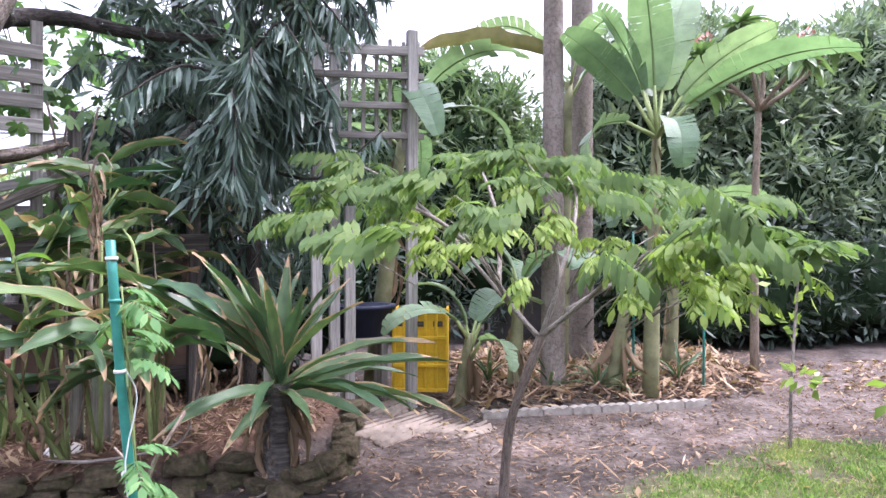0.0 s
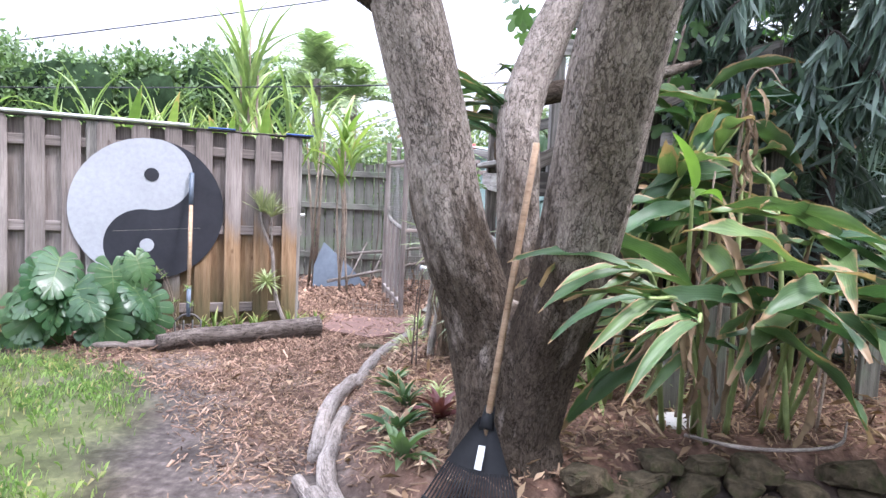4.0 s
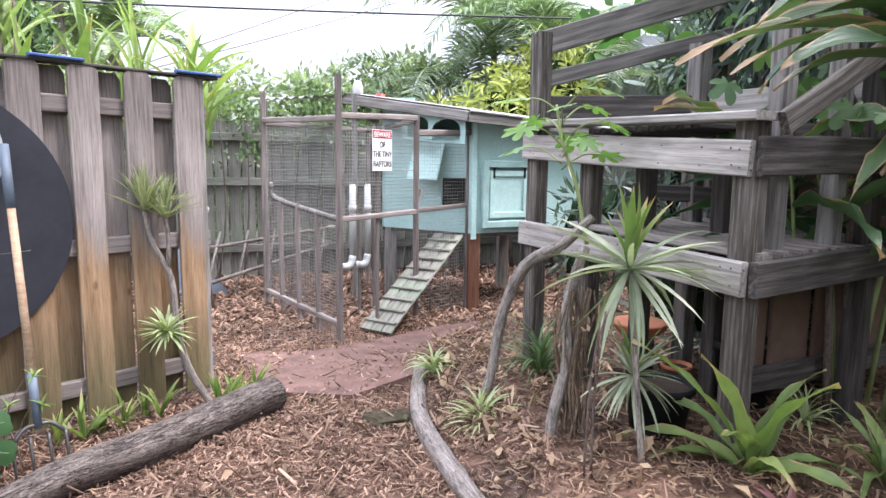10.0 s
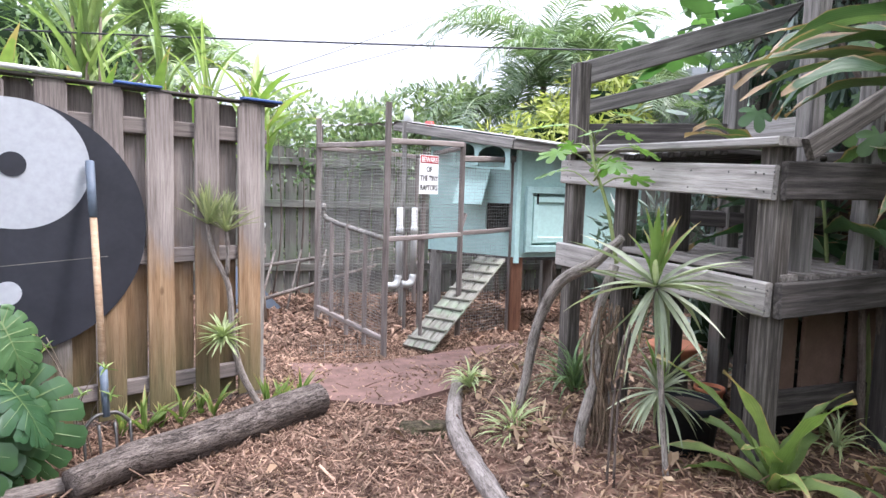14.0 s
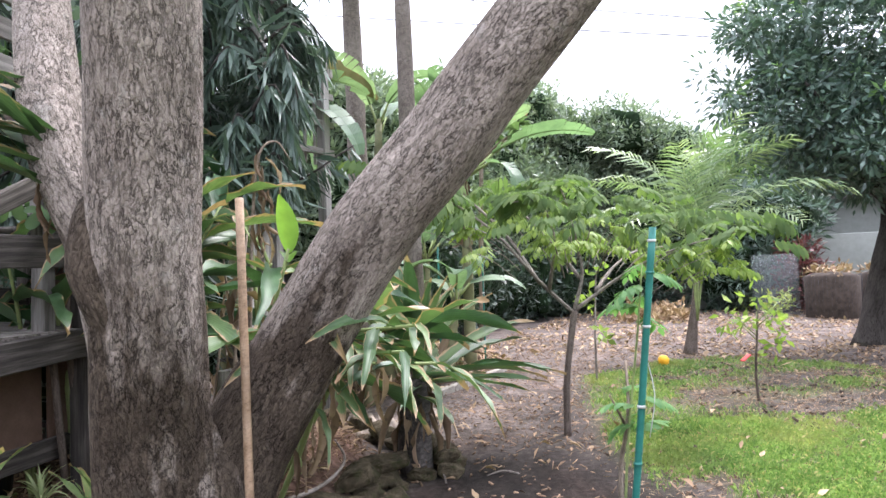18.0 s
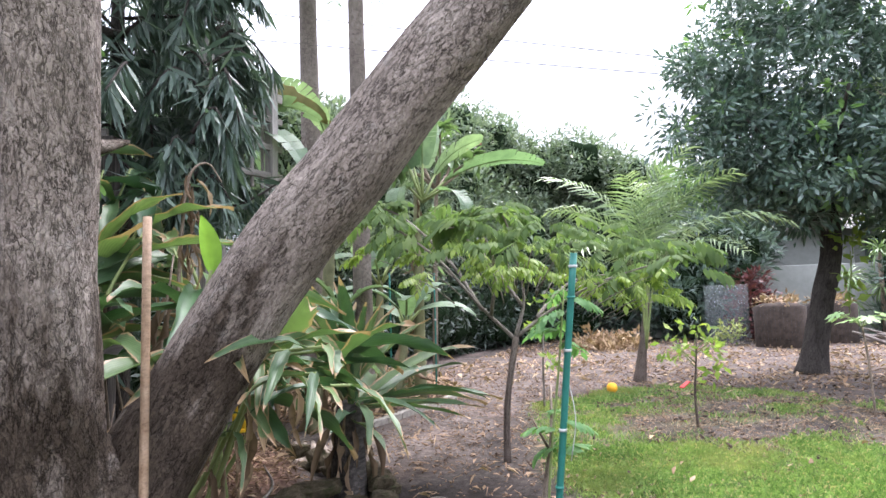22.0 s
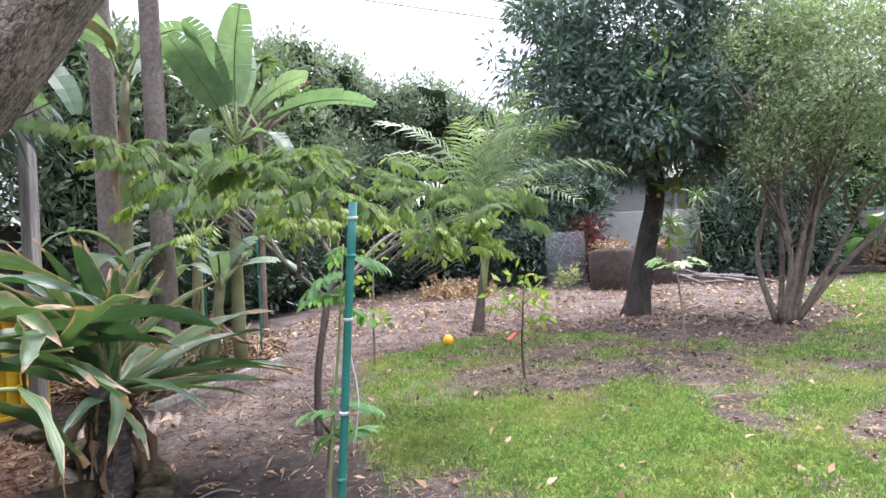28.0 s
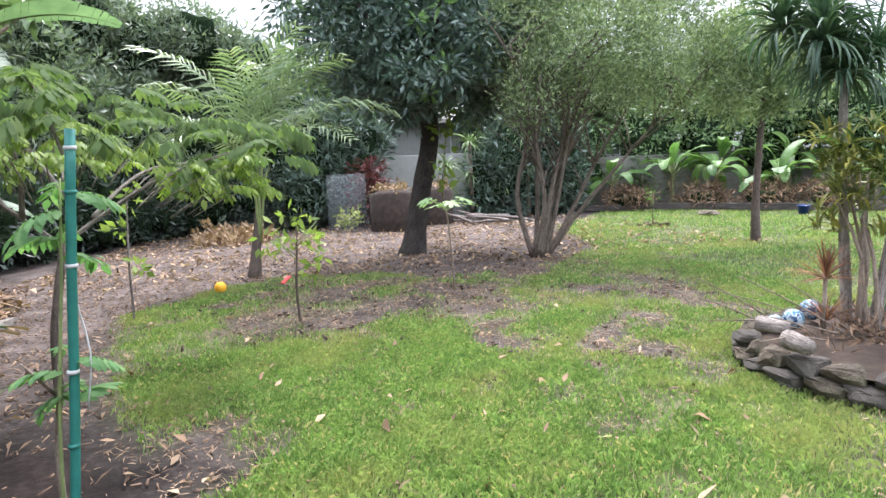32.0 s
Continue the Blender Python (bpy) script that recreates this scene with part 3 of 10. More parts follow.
def blade(name, L, W, mat, lift=60, droop=90, n=8, fold=0.25, shape="strap", wave=0.0, twist=0.0, split=0.0):
    """A leaf from the origin along x, rising by lift degrees and bending over by droop."""
    v, f, e = [], [], []
    x = z = 0.0
    for i in range(n + 1):
        s = i / n
        a = radians(lift - droop * s ** 1.25)
        if i:
            x += math.cos(a) * L / n
            z += math.sin(a) * L / n
        if shape == "strap":
            w = W * min(1, (s * 5 + 0.35)) * (1 - max(0, s - 0.35) ** 1.8 * 2.15)
        elif shape == "oval":
            w = W * (math.sin(math.pi * min(1, s * 0.93 + 0.06)) ** 0.75)
        else:
            w = W * (math.sin(math.pi * (s ** 0.8 * 0.95 + 0.04)) ** 0.9)
        w = max(w, W * 0.03)
        up = w * fold
        nx, nz = -math.sin(a), math.cos(a)
        tw = radians(twist * s)
        wob = wave * W * math.sin(s * 17 + lift)
        for side in (-1, -0.5, 0, 0.5, 1):
            h = abs(side) * up + (wob if side > 0 else -wob) * abs(side)
            y = side * w / 2
            yy, hh = y * math.cos(tw) - h * math.sin(tw), y * math.sin(tw) + h * math.cos(tw)
            jag = (1 - split * random.random()) if abs(side) == 1 else 1
            v.append((x + nx * hh, yy * jag, z + nz * hh))
            e.append(max(abs(side) ** 2, 1.25 * s ** 4) - 0.15 * (1 - s))
    for i in range(n):
        for j in range(4):
            a = i * 5 + j
            f.append((a, a + 1, a + 6, a + 5))
    me = mesh_of(name, v, f, mat)
    at = me.attributes.new("edge", "FLOAT", "POINT")
    at.data.foreach_set("value", e)
    return me


def turned(at, az, tilt=0.0, roll=0.0, s=1.0):
    m = Matrix.Translation(at) @ Euler((0, 0, radians(az))).to_matrix().to_4x4()
    return m @ Euler((radians(roll), radians(-tilt), 0)).to_matrix().to_4x4() @ Matrix.Scale(s, 4)


def rosette(parent, at, meshes, n, tilt=(0, 20), scale=(0.8, 1.1), name="leaf", az0=0.0, spread=360.0, lift=0.0):
    """Leaves round a heart, each an object on a shared mesh."""
    for i in range(n):
        az = az0 + spread * (i + U(-0.3, 0.3)) / n if spread < 360 else az0 + i * 137.5 + U(-14, 14)
        p = Vector(at) + Vector((U(-0.02, 0.02), U(-0.02, 0.02), lift * i / n))
        put(name, random.choice(meshes), parent, turned(p, az, U(*tilt), U(-12, 12), U(*scale)))


def unit(a):
    return a / np.maximum(np.linalg.norm(a, axis=1, keepdims=True), 1e-6)


def leaves(C, L, W, bias=(0, 0, 0.2), rng=None, fold=0.15, vary=0.35, out=None):
    """Folded leaves of length L and width W at the points C, as V, F arrays."""
    n = len(C)
    d = unit(rng.normal(size=(n, 3)) * 0.75 + np.asarray(bias)) if out is None else unit(out + rng.normal(size=(n, 3)) * 0.3 + np.asarray(bias))
    s = unit(np.cross(d, rng.normal(size=(n, 3))))
    nr = np.cross(d, s)
    l = (L * (1 + vary * rng.uniform(-1, 1, n)))[:, None]
    w = (W * (1 + vary * rng.uniform(-1, 1, n)))[:, None]
    V = np.empty((n, 4, 3))
    V[:, 0] = C
    V[:, 1] = C + d * l * 0.45 + s * w * 0.5 + nr * w * fold
    V[:, 2] = C + d * l
    V[:, 3] = C + d * l * 0.45 - s * w * 0.5 + nr * w * fold
    return V.reshape(-1, 3), np.arange(4 * n).reshape(n, 4)


def clumps(blobs, per, leaf_per, spread, rng, shell=0.55):
    """Leaf points and their outward ways: whorls over the skins of ellipsoids (x, y, z, rx, ry, rz)."""
    out, way = [], []
    for x, y, z, rx, ry, rz in blobs:
        k = max(3, int(per * (rx * ry + ry * rz + rx * rz) / 3 * 4))
        d = unit(rng.normal(size=(k, 3)))
        r = shell + (1 - shell) * rng.uniform(0, 1, (k, 1)) ** 0.5
        r *= 1 + 0.11 * rng.normal(size=(k, 1))
        c = np.array([x, y, z]) + d * r * np.array([rx, ry, rz])
        p = np.repeat(c, leaf_per, axis=0)
        off = rng.normal(size=p.shape)
        out.append(p + off * spread * 0.6)
        way.append(unit(off))
    return np.concatenate(out), np.concatenate(way)


def crown(name, parent, blobs, per, leaf_per, spread, L, W, mat, seed, bias=(0, 0, 0.1), shell=0.55, label="", floor=0.02):
    rng = np.random.default_rng(seed)
    C, way = clumps(blobs, per, leaf_per, spread, rng, shell)
    up = C[:, 2] > floor
    V, F = leaves(C[up], L, W, bias, rng, out=way[up])
    base = WM[parent.name].translation
    me = quads(name, V - np.array(base), F, mat)
    return put(name, me, parent, Matrix.Translation(base), label)


def frond_mesh(name, L, n, ll, mat, lift=60, droop=100, w=0.022, vee=0.5, ragged=0.15):
    """A feather palm frond: a bending midrib with paired leaflets."""
    V, F = [], []
    x = z = 0.0
    pts = []
    m = 16
    for i in range(m + 1):
        s = i / m
        a = radians(lift - droop * s ** 1.3)
        if i:
            x, z = x + math.cos(a) * L / m, z + math.sin(a) * L / m
        pts.append((x, z, a))
    for i in range(m):
        (x0, z0, a0), (x1, z1, _) = pts[i], pts[i + 1]
        r = 0.012 * (1 - i / m) + 0.003
        o = len(V)
        V += [(x0, -r, z0), (x0, r, z0), (x1, r * 0.9, z1), (x1, -r * 0.9, z1), (x0, 0, z0 + r), (x1, 0, z1 + r)]
        F += [(o, o + 1, o + 2, o + 3), (o, o + 3, o + 5, o + 4), (o + 1, o + 4, o + 5, o + 2)]
    for i in range(n):
        s = 0.16 + 0.83 * i / n
        j = min(m - 1, int(s * m))
        t = s * m - j
        x0 = pts[j][0] * (1 - t) + pts[j + 1][0] * t
        z0 = pts[j][1] * (1 - t) + pts[j + 1][1] * t
        a = pts[j][2]
        length = ll * (math.sin(math.pi * (0.18 + 0.74 * s)) ** 0.8) * U(1 - ragged, 1 + ragged)
        for side in (-1, 1):
            fw, out, upw = U(0.35, 0.6), 0.8, U(vee - 0.2, vee + 0.2)
            d = Vector((math.cos(a) * fw - math.sin(a) * upw * 0.5, side * out, math.sin(a) * fw + math.cos(a) * upw * 0.5)).normalized()
            o = len(V)
            p = Vector((x0, 0, z0))
            sd = Vector((math.cos(a), 0, math.sin(a))) * w
            mid = p + d * length * 0.5
            tip = p + d * length + Vector((0, 0, -length * U(0.15, 0.4)))
            V += [p - sd * 0.3, p + sd * 0.3, mid + sd * 0.5, mid - sd * 0.5, tip]
            F += [(o, o + 1, o + 2, o + 3), (o + 3, o + 2, o + 4)]
    return mesh_of(name, V, F, mat, False)


def stone_mesh(name, sx, sy, sz, mat, seed, rough=0.16, boxy=0.5):
    """A rounded, broken stone resting on z = 0."""
    bm = bmesh.new()
    bmesh.ops.create_icosphere(bm, subdivisions=3, radius=1.0)
    rk = random.Random(seed * 7.3)
    cuts = [(Vector((rk.gauss(0, 1), rk.gauss(0, 1), rk.gauss(0, 0.7))).normalized(), rk.uniform(0.72, 1.0)) for _ in range(11)] if rough < 0.44 else []
    for q in bm.verts:
        p = q.co.copy()
        p = Vector([math.copysign(abs(c) ** boxy, c) for c in p])
        for nv, dv in cuts:
            over = p.dot(nv) - dv * 1.05
            if over > 0:
                p -= nv * over
        p *= 1 + rough * noise.noise(p * 1.7 + Vector((seed * 3.1, seed, 0))) + rough * 0.4 * noise.noise(p * 4 + Vector((seed, 0, seed))) + rough * 0.22 * noise.noise(p * 9 + Vector((0, seed, seed)))
        q.co = (p.x * sx / 2, p.y * sy / 2, max(p.z * sz / 2, -sz * 0.5) + sz * 0.5)
    me = bpy.data.meshes.new(name)
    bm.to_mesh(me)
    bm.free()
    me.materials.append(mat)
    me.polygons.foreach_set("use_smooth", [rough > 0.44] * len(me.polygons))
    return me


def lathe(rings, seg=20):
    """Vertices and faces from (radius, z) rings, open at both ends."""
    v = [(r * math.cos(2 * math.pi * j / seg), r * math.sin(2 * math.pi * j / seg), z) for r, z in rings for j in range(seg)]
    f = [(i * seg + j, i * seg + (j + 1) % seg, (i + 1) * seg + (j + 1) % seg, (i + 1) * seg + j) for i in range(len(rings) - 1) for j in range(seg)]
    return v, f

# ---- ground ----
LAWN = [(-0.3, 1.9), (0.8, 2.6), (1.6, 2.95), (2.8, 3.35), (4.3, 3.7), (5.4, 3.2), (6.2, 2.4), (6.0, 1.2), (5.4, 0.2), (5.4, -0.8),
        (6.9, -2.4), (11, -3.2), (15, -6.2), (15, -12), (-6, -12), (-6, -2), (-3, 0.3)]
LAWN_WEST = [(-3.05, 3.2), (-3.5, 4.2), (-4.1, 4.85), (-4.7, 5.15), (-6.2, 4.8), (-8, 3), (-7, -1), (-3, 0.5), (-2.9, 2.3)]
MULCH = [(-2.5, 3.5), (-3.3, 4.45), (-4.1, 5.0), (-5.8, 5.2), (-3.7, 6.6), (-4.6, 8), (-5, 10.5), (1, 11), (0.6, 8), (-2.4, 6.8), (-2.35, 4.5)]
BED = [(-2.45, 6.9), (-2.45, 5.7), (-2.35, 4.7), (-2.2, 3.96), (-2.0, 3.45), (-1.6, 3.25), (-1.15, 3.45), (-0.72, 4.05), (0, 4.17), (0.5, 4.3),
       (0.95, 4.6), (1.2, 5.1), (1.15, 6.5), (0.5, 7.6), (-1.5, 7.6)]
MOUND = [(2.25, 4.95), (3.2, 4.95), (4.3, 4.75), (5.4, 5.2), (6.0, 6.6), (4.0, 7.8), (2.7, 7.4), (2.55, 6.0)]
SAND = [(0.9, 4.3), (1.3, 4.9), (1.4, 6.2), (2.4, 6.3), (2.3, 4.8), (4.4, 4.6), (6.5, 6), (9, 6), (13.5, 4.5), (14.0, -2), (9, -2.4), (7, -0.9), (6.2, 2.2), (5.2, 3.5), (3, 3.9), (1.7, 3.7)]


def inside(poly, x, y, soft=0.18):
    """1 inside the outline, 0 outside, eased over soft metres."""
    d = np.full(x.shape, 1e9)
    odd = np.zeros(x.shape, bool)
    for (ax, ay), (bx, by) in zip(poly, poly[1:] + poly[:1]):
        ex, ey = bx - ax, by - ay
        t = np.clip(((x - ax) * ex + (y - ay) * ey) / (ex * ex + ey * ey), 0, 1)
        d = np.minimum(d, np.hypot(x - ax - t * ex, y - ay - t * ey))
        c = ((ay > y) != (by > y)) & (x < (bx - ax) * (y - ay) / (by - ay + 1e-12) + ax)
        odd ^= c
    s = np.where(odd, d, -d)
    t = np.clip(s / (2 * soft) + 0.5, 0, 1)
    return t * t * (3 - 2 * t)


def wavy(x, y, f, seed=0.0):
    """Cheap smooth noise, about -1 to 1."""
    return (np.sin(x * f * 1.3 + seed + 1.7 * np.sin(y * f * 0.9 + seed)) + np.sin(y * f * 1.7 + 2.1 * seed + 1.3 * np.sin(x * f * 1.1 - seed))) / 2


def ground_z(x, y):
    x, y = np.asarray(x, float), np.asarray(y, float)
    return 0.17 * inside(BED, x, y, 0.16) + 0.12 * inside(MOUND, x, y, 0.3) + 0.012 * wavy(x, y, 2.3) + 0.006 * wavy(x, y, 7.1, 2.0) - 0.004


def gz(x, y):
    return float(ground_z(x, y))


def lawn_mask(x, y):
    m = np.maximum(inside(LAWN, x, y, 0.22), inside(LAWN_WEST, x, y, 0.25) * 0.9)
    bare = 0.0
    for bx, by, rx, ry, k in ((3.3, 1.7, 0.9, 0.8, 0.9), (4.0, 0.5, 1.0, 1.2, 0.95), (3.7, -1.2, 0.8, 0.8, 0.8), (2.4, -0.7, 0.5, 0.3, 0.8), (3.2, -1.7, 0.9, 0.5, 0.7), (4.8, 1.6, 0.9, 0.9, 0.85),
                              (1.0, 2.3, 0.35, 0.35, 0.8), (5.4, 0.0, 0.7, 1.6, 0.95), (-1.2, 1.8, 0.7, 0.7, 0.9), (4.2, 2.9, 0.4, 0.35, 0.8), (1.9, -0.35, 0.6, 0.32, 1.0), (1.35, -0.05, 0.4, 0.2, 0.9), (2.3, 0.35, 0.5, 0.3, 0.85), (0.75, 0.75, 0.5, 0.5, 0.3), (3.7, 2.2, 0.7, 0.35, 0.85), (2.6, -1.5, 0.6, 0.3, 0.8), (5.3, 3.4, 0.5, 0.3, 0.8), (0.7, 2.15, 0.3, 0.25, 0.7)):
        px, py = x + 0.25 * wavy(x, y, 2.7, bx), y + 0.25 * wavy(x, y, 3.1, by)
        bare = np.maximum(bare, k * np.exp(-((px - bx) / rx) ** 2 - ((py - by) / ry) ** 2))
    return np.clip(m * (1.12 - 1.0 * bare) + 0.30 * wavy(x, y, 3.7, 1.0) * m + 0.2 * wavy(x, y, 8.3, 2.0) * m - 0.22, 0, 1)


gx = np.concatenate([[-300, -120, -50, -25, -14], np.arange(-9, 16.01, 0.125), [20, 30, 60, 140, 300]])
gy = np.concatenate([[-300, -120, -50, -25, -16], np.arange(-12, 12.01, 0.125), [15, 20, 30, 60, 140, 300]])
GX, GY = np.meshgrid(gx, gy)
GZ = ground_z(GX, GY)
idx = np.arange(GX.size).reshape(GX.shape)
GF = np.stack([idx[:-1, :-1], idx[:-1, 1:], idx[1:, 1:], idx[1:, :-1]], -1).reshape(-1, 4)


def ground_material():
    m, n, l, b = shader("garden_ground", 0.95, spec=0.15)
    a = n.new("ShaderNodeAttribute")
    a.attribute_name = "zone"
    sp = n.new("ShaderNodeSeparateColor")
    l.new(a.outputs["Color"], sp.inputs["Color"])
    f1, f2, f3 = noise_of(n, l, 3.0, 6), noise_of(n, l, 22.0, 6), noise_of(n, l, 90.0, 3)
    soil = ramp(n, l, f2, [(0.28, (0.036, 0.029, 0.026)), (0.55, (0.08, 0.066, 0.059)), (0.8, (0.155, 0.132, 0.12))])
    sand = ramp(n, l, f2, [(0.3, (0.055, 0.043, 0.037)), (0.55, (0.155, 0.126, 0.112)), (0.8, (0.285, 0.242, 0.22))])
    mulch = ramp(n, l, f2, [(0.25, (0.075, 0.038, 0.026)), (0.55, (0.20, 0.11, 0.075)), (0.8, (0.34, 0.22, 0.16))])
    turf = ramp(n, l, f2, [(0.25, (0.045, 0.058, 0.022)), (0.6, (0.11, 0.13, 0.048)), (0.85, (0.26, 0.25, 0.12))])
    c = mixed(n, l, sp.outputs["Blue"], soil, sand)
    c = mixed(n, l, sp.outputs["Green"], c, mulch)
    c = mixed(n, l, sp.outputs["Red"], c, turf)
    v = ramp(n, l, f1, [(0.34, (0.42, 0.41, 0.40)), (0.66, (1.18, 1.18, 1.18))])
    c = mixed(n, l, 1.0, c, v, "MULTIPLY")
    # multiplies the ground colour darker where the zone's alpha is low
    dark_tint = mixed(n, l, a.outputs["Alpha"], (0.31, 0.295, 0.29), (1.0, 1.0, 1.0))
    c = mixed(n, l, 1.0, c, dark_tint, "MULTIPLY")
    l.new(c, b.inputs["Base Color"])
    h = mixed(n, l, 0.4, f2, f3)
    bump(n, l, b, h, 0.8, 0.02)
    return m


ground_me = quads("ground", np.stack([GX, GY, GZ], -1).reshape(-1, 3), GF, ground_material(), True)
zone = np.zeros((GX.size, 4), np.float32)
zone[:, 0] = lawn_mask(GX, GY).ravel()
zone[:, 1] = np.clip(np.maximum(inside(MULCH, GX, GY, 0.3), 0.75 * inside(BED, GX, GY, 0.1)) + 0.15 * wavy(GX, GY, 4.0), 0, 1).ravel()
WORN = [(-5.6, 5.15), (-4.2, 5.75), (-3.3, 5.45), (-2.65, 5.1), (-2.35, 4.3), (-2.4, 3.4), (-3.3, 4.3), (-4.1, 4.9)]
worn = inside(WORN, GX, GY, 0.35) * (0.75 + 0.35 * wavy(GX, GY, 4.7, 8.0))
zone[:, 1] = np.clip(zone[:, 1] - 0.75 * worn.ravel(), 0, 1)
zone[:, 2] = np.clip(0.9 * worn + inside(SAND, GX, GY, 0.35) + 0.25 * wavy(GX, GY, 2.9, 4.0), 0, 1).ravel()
# outline within which the soil is coloured darker
DARK_SOIL = [(-1.7, 3.2), (-1.1, 3.4), (-0.7, 3.95), (0.0, 4.0), (0.9, 3.9), (1.3, 3.3), (0.9, 2.6), (0.1, 2.0), (-0.6, 1.5), (-1.5, 1.6), (-1.7, 2.4)]
zone[:, 3] = 1 - np.clip(inside(DARK_SOIL, GX, GY, 0.35) + 0.3 * wavy(GX, GY, 3.3, 5.0) * inside(DARK_SOIL, GX, GY, 0.6), 0, 1).ravel()
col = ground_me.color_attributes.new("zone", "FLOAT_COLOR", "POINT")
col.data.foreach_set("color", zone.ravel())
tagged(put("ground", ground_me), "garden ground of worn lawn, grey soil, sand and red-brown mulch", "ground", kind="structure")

# ---- yin-yang fence: pickets on both sides of three rails ----
FO = Vector((-3.67, 6.655, 0))
FD = Vector((-0.821, -0.571, 0)).normalized()
FN = Vector((FD.y, -FD.x, 0))
if FN.y > 0:
    FN = -FN


def on_fence(s, z, out=0.0):
    return FO + FD * s + FN * out + Vector((0, 0, z))


fence = thing("picket_fence", on_fence(1.7, 0), "weathered wooden shadow-box fence, grey above and brown below", "fence")
for s in (0.06, 1.75, 3.45):
    beam("post", fence, on_fence(s, 0, -0.045), on_fence(s, 1.80, -0.045), 0.09, 0.09, M_GREYWOOD, up=FD)
for z in (0.20, 0.91, 1.60):
    beam("rail", fence, on_fence(-0.0, z, -0.03), on_fence(3.6, z, -0.03), 0.04, 0.085, M_FENCE)


def picket(p, q, mat):
    """A board with clipped top corners."""
    L = (q - p).length
    me = box_mesh("picket", L, 0.14, 0.018, mat)
    rows = sorted({round(v.co.x, 4) for v in me.vertices})
    for v in me.vertices:
        if abs(v.co.x - rows[-2]) < 1e-3:
            v.co.x = L - 0.035
        elif v.co.x > L - 1e-3:
            v.co.y *= 0.66
    put("picket", me, fence, along(p, q, FN))


for i in range(14):
    s = 0.115 + 0.255 * i
    zt = 1.79 + U(-0.012, 0.012)
    mp = M_FENCE_A if i < 4 else M_FENCE_B
    picket(on_fence(s, 0.05, 0.004), on_fence(s + U(-0.004, 0.004), zt, 0.004), mp)
    s += 0.1275
    picket(on_fence(s, 0.05, -0.062), on_fence(s, zt - 0.02, -0.062), mp)
cap_a = on_fence(-0.06, 1.795, -0.03)
beam("top_trim", fence, cap_a, on_fence(3.6, 1.795, -0.03), 0.10, 0.014, M_DARKWOOD)
beam("top_trim", fence, on_fence(-0.08, 1.811, 0.01), on_fence(0.17, 1.811, 0.01), 0.05, 0.016, M_BLUE, label="blue plastic edge trim")
beam("top_trim", fence, on_fence(0.62, 1.81, 0.01), on_fence(0.85, 1.81, 0.01), 0.045, 0.014, M_BLUE, label="blue plastic edge trim")
limb("pipe", fence, [on_fence(0.04, 1.06, -0.13), on_fence(-0.05, 1.06, -0.13)], [0.017, 0.017], M_WHITE, 8, 1)
limb("top_pipe", fence, [on_fence(1.0, 1.817, 0.02), on_fence(3.6, 1.817, 0.02)], [0.014, 0.014], M_WHITE, 8, 1, label="thin white pipe along the top")

# painted disc
disc = thing("yin_yang_disc", on_fence(1.318, 0.46, 0.02), "round plywood board painted with a black and white yin-yang", "wall decoration")
DC = on_fence(1.318, 1.07, 0.028)
DR = 0.607
dm = Matrix((-FD, Vector((0, 0, 1)), FN)).transposed().to_4x4()
dm.translation = DC


def yin_outline(sign):
    """One half of the yin-yang, counter-clockwise; sign -1 is the white one."""
    R2, pts, N = DR, [], 40
    tilt = radians(-8)
    if sign < 0:
        for i in range(N + 1):
            a = math.pi / 2 + math.pi * i / N
            pts.append((R2 * math.cos(a), R2 * math.sin(a)))
        for i in range(1, N):
            a = -math.pi / 2 - math.pi * i / N
            pts.append((R2 / 2 * math.cos(a), -R2 / 2 + R2 / 2 * math.sin(a)))
        for i in range(N):
            a = -math.pi / 2 + math.pi * i / N
            pts.append((R2 / 2 * math.cos(a), R2 / 2 + R2 / 2 * math.sin(a)))
    else:
        for i in range(N + 1):
            a = -math.pi / 2 + math.pi * i / N
            pts.append((R2 * math.cos(a), R2 * math.sin(a)))
        for i in range(1, N):
            a = math.pi / 2 - math.pi * i / N
            pts.append((R2 / 2 * math.cos(a), R2 / 2 + R2 / 2 * math.sin(a)))
        for i in range(N):
            a = math.pi / 2 + math.pi * i / N
            pts.append((R2 / 2 * math.cos(a), -R2 / 2 + R2 / 2 * math.sin(a)))
    c, s = math.cos(tilt), math.sin(tilt)
    return [(x * c - y * s, x * s + y * c) for x, y in pts]


def slab(name, outline, z0, z1, mat, parent, m, label=""):
    """A flat piece with thickness from an outline."""
    n = len(outline)
    v = [(x, y, z0) for x, y in outline] + [(x, y, z1) for x, y in outline]
    tri = tessellate_polygon([[Vector((x, y, 0)) for x, y in outline]])
    f = [(i, (i + 1) % n, (i + 1) % n + n, i + n) for i in range(n)]
    f += [tuple(i + n for i in t) for t in tri] + [tuple(reversed(t)) for t in tri]
    return put(name, mesh_of(name, v, f, mat, False), parent, m, label)


def ring_of(cx, cy, r, n=24):
    return [(cx + r * math.cos(2 * math.pi * i / n), cy + r * math.sin(2 * math.pi * i / n)) for i in range(n)]


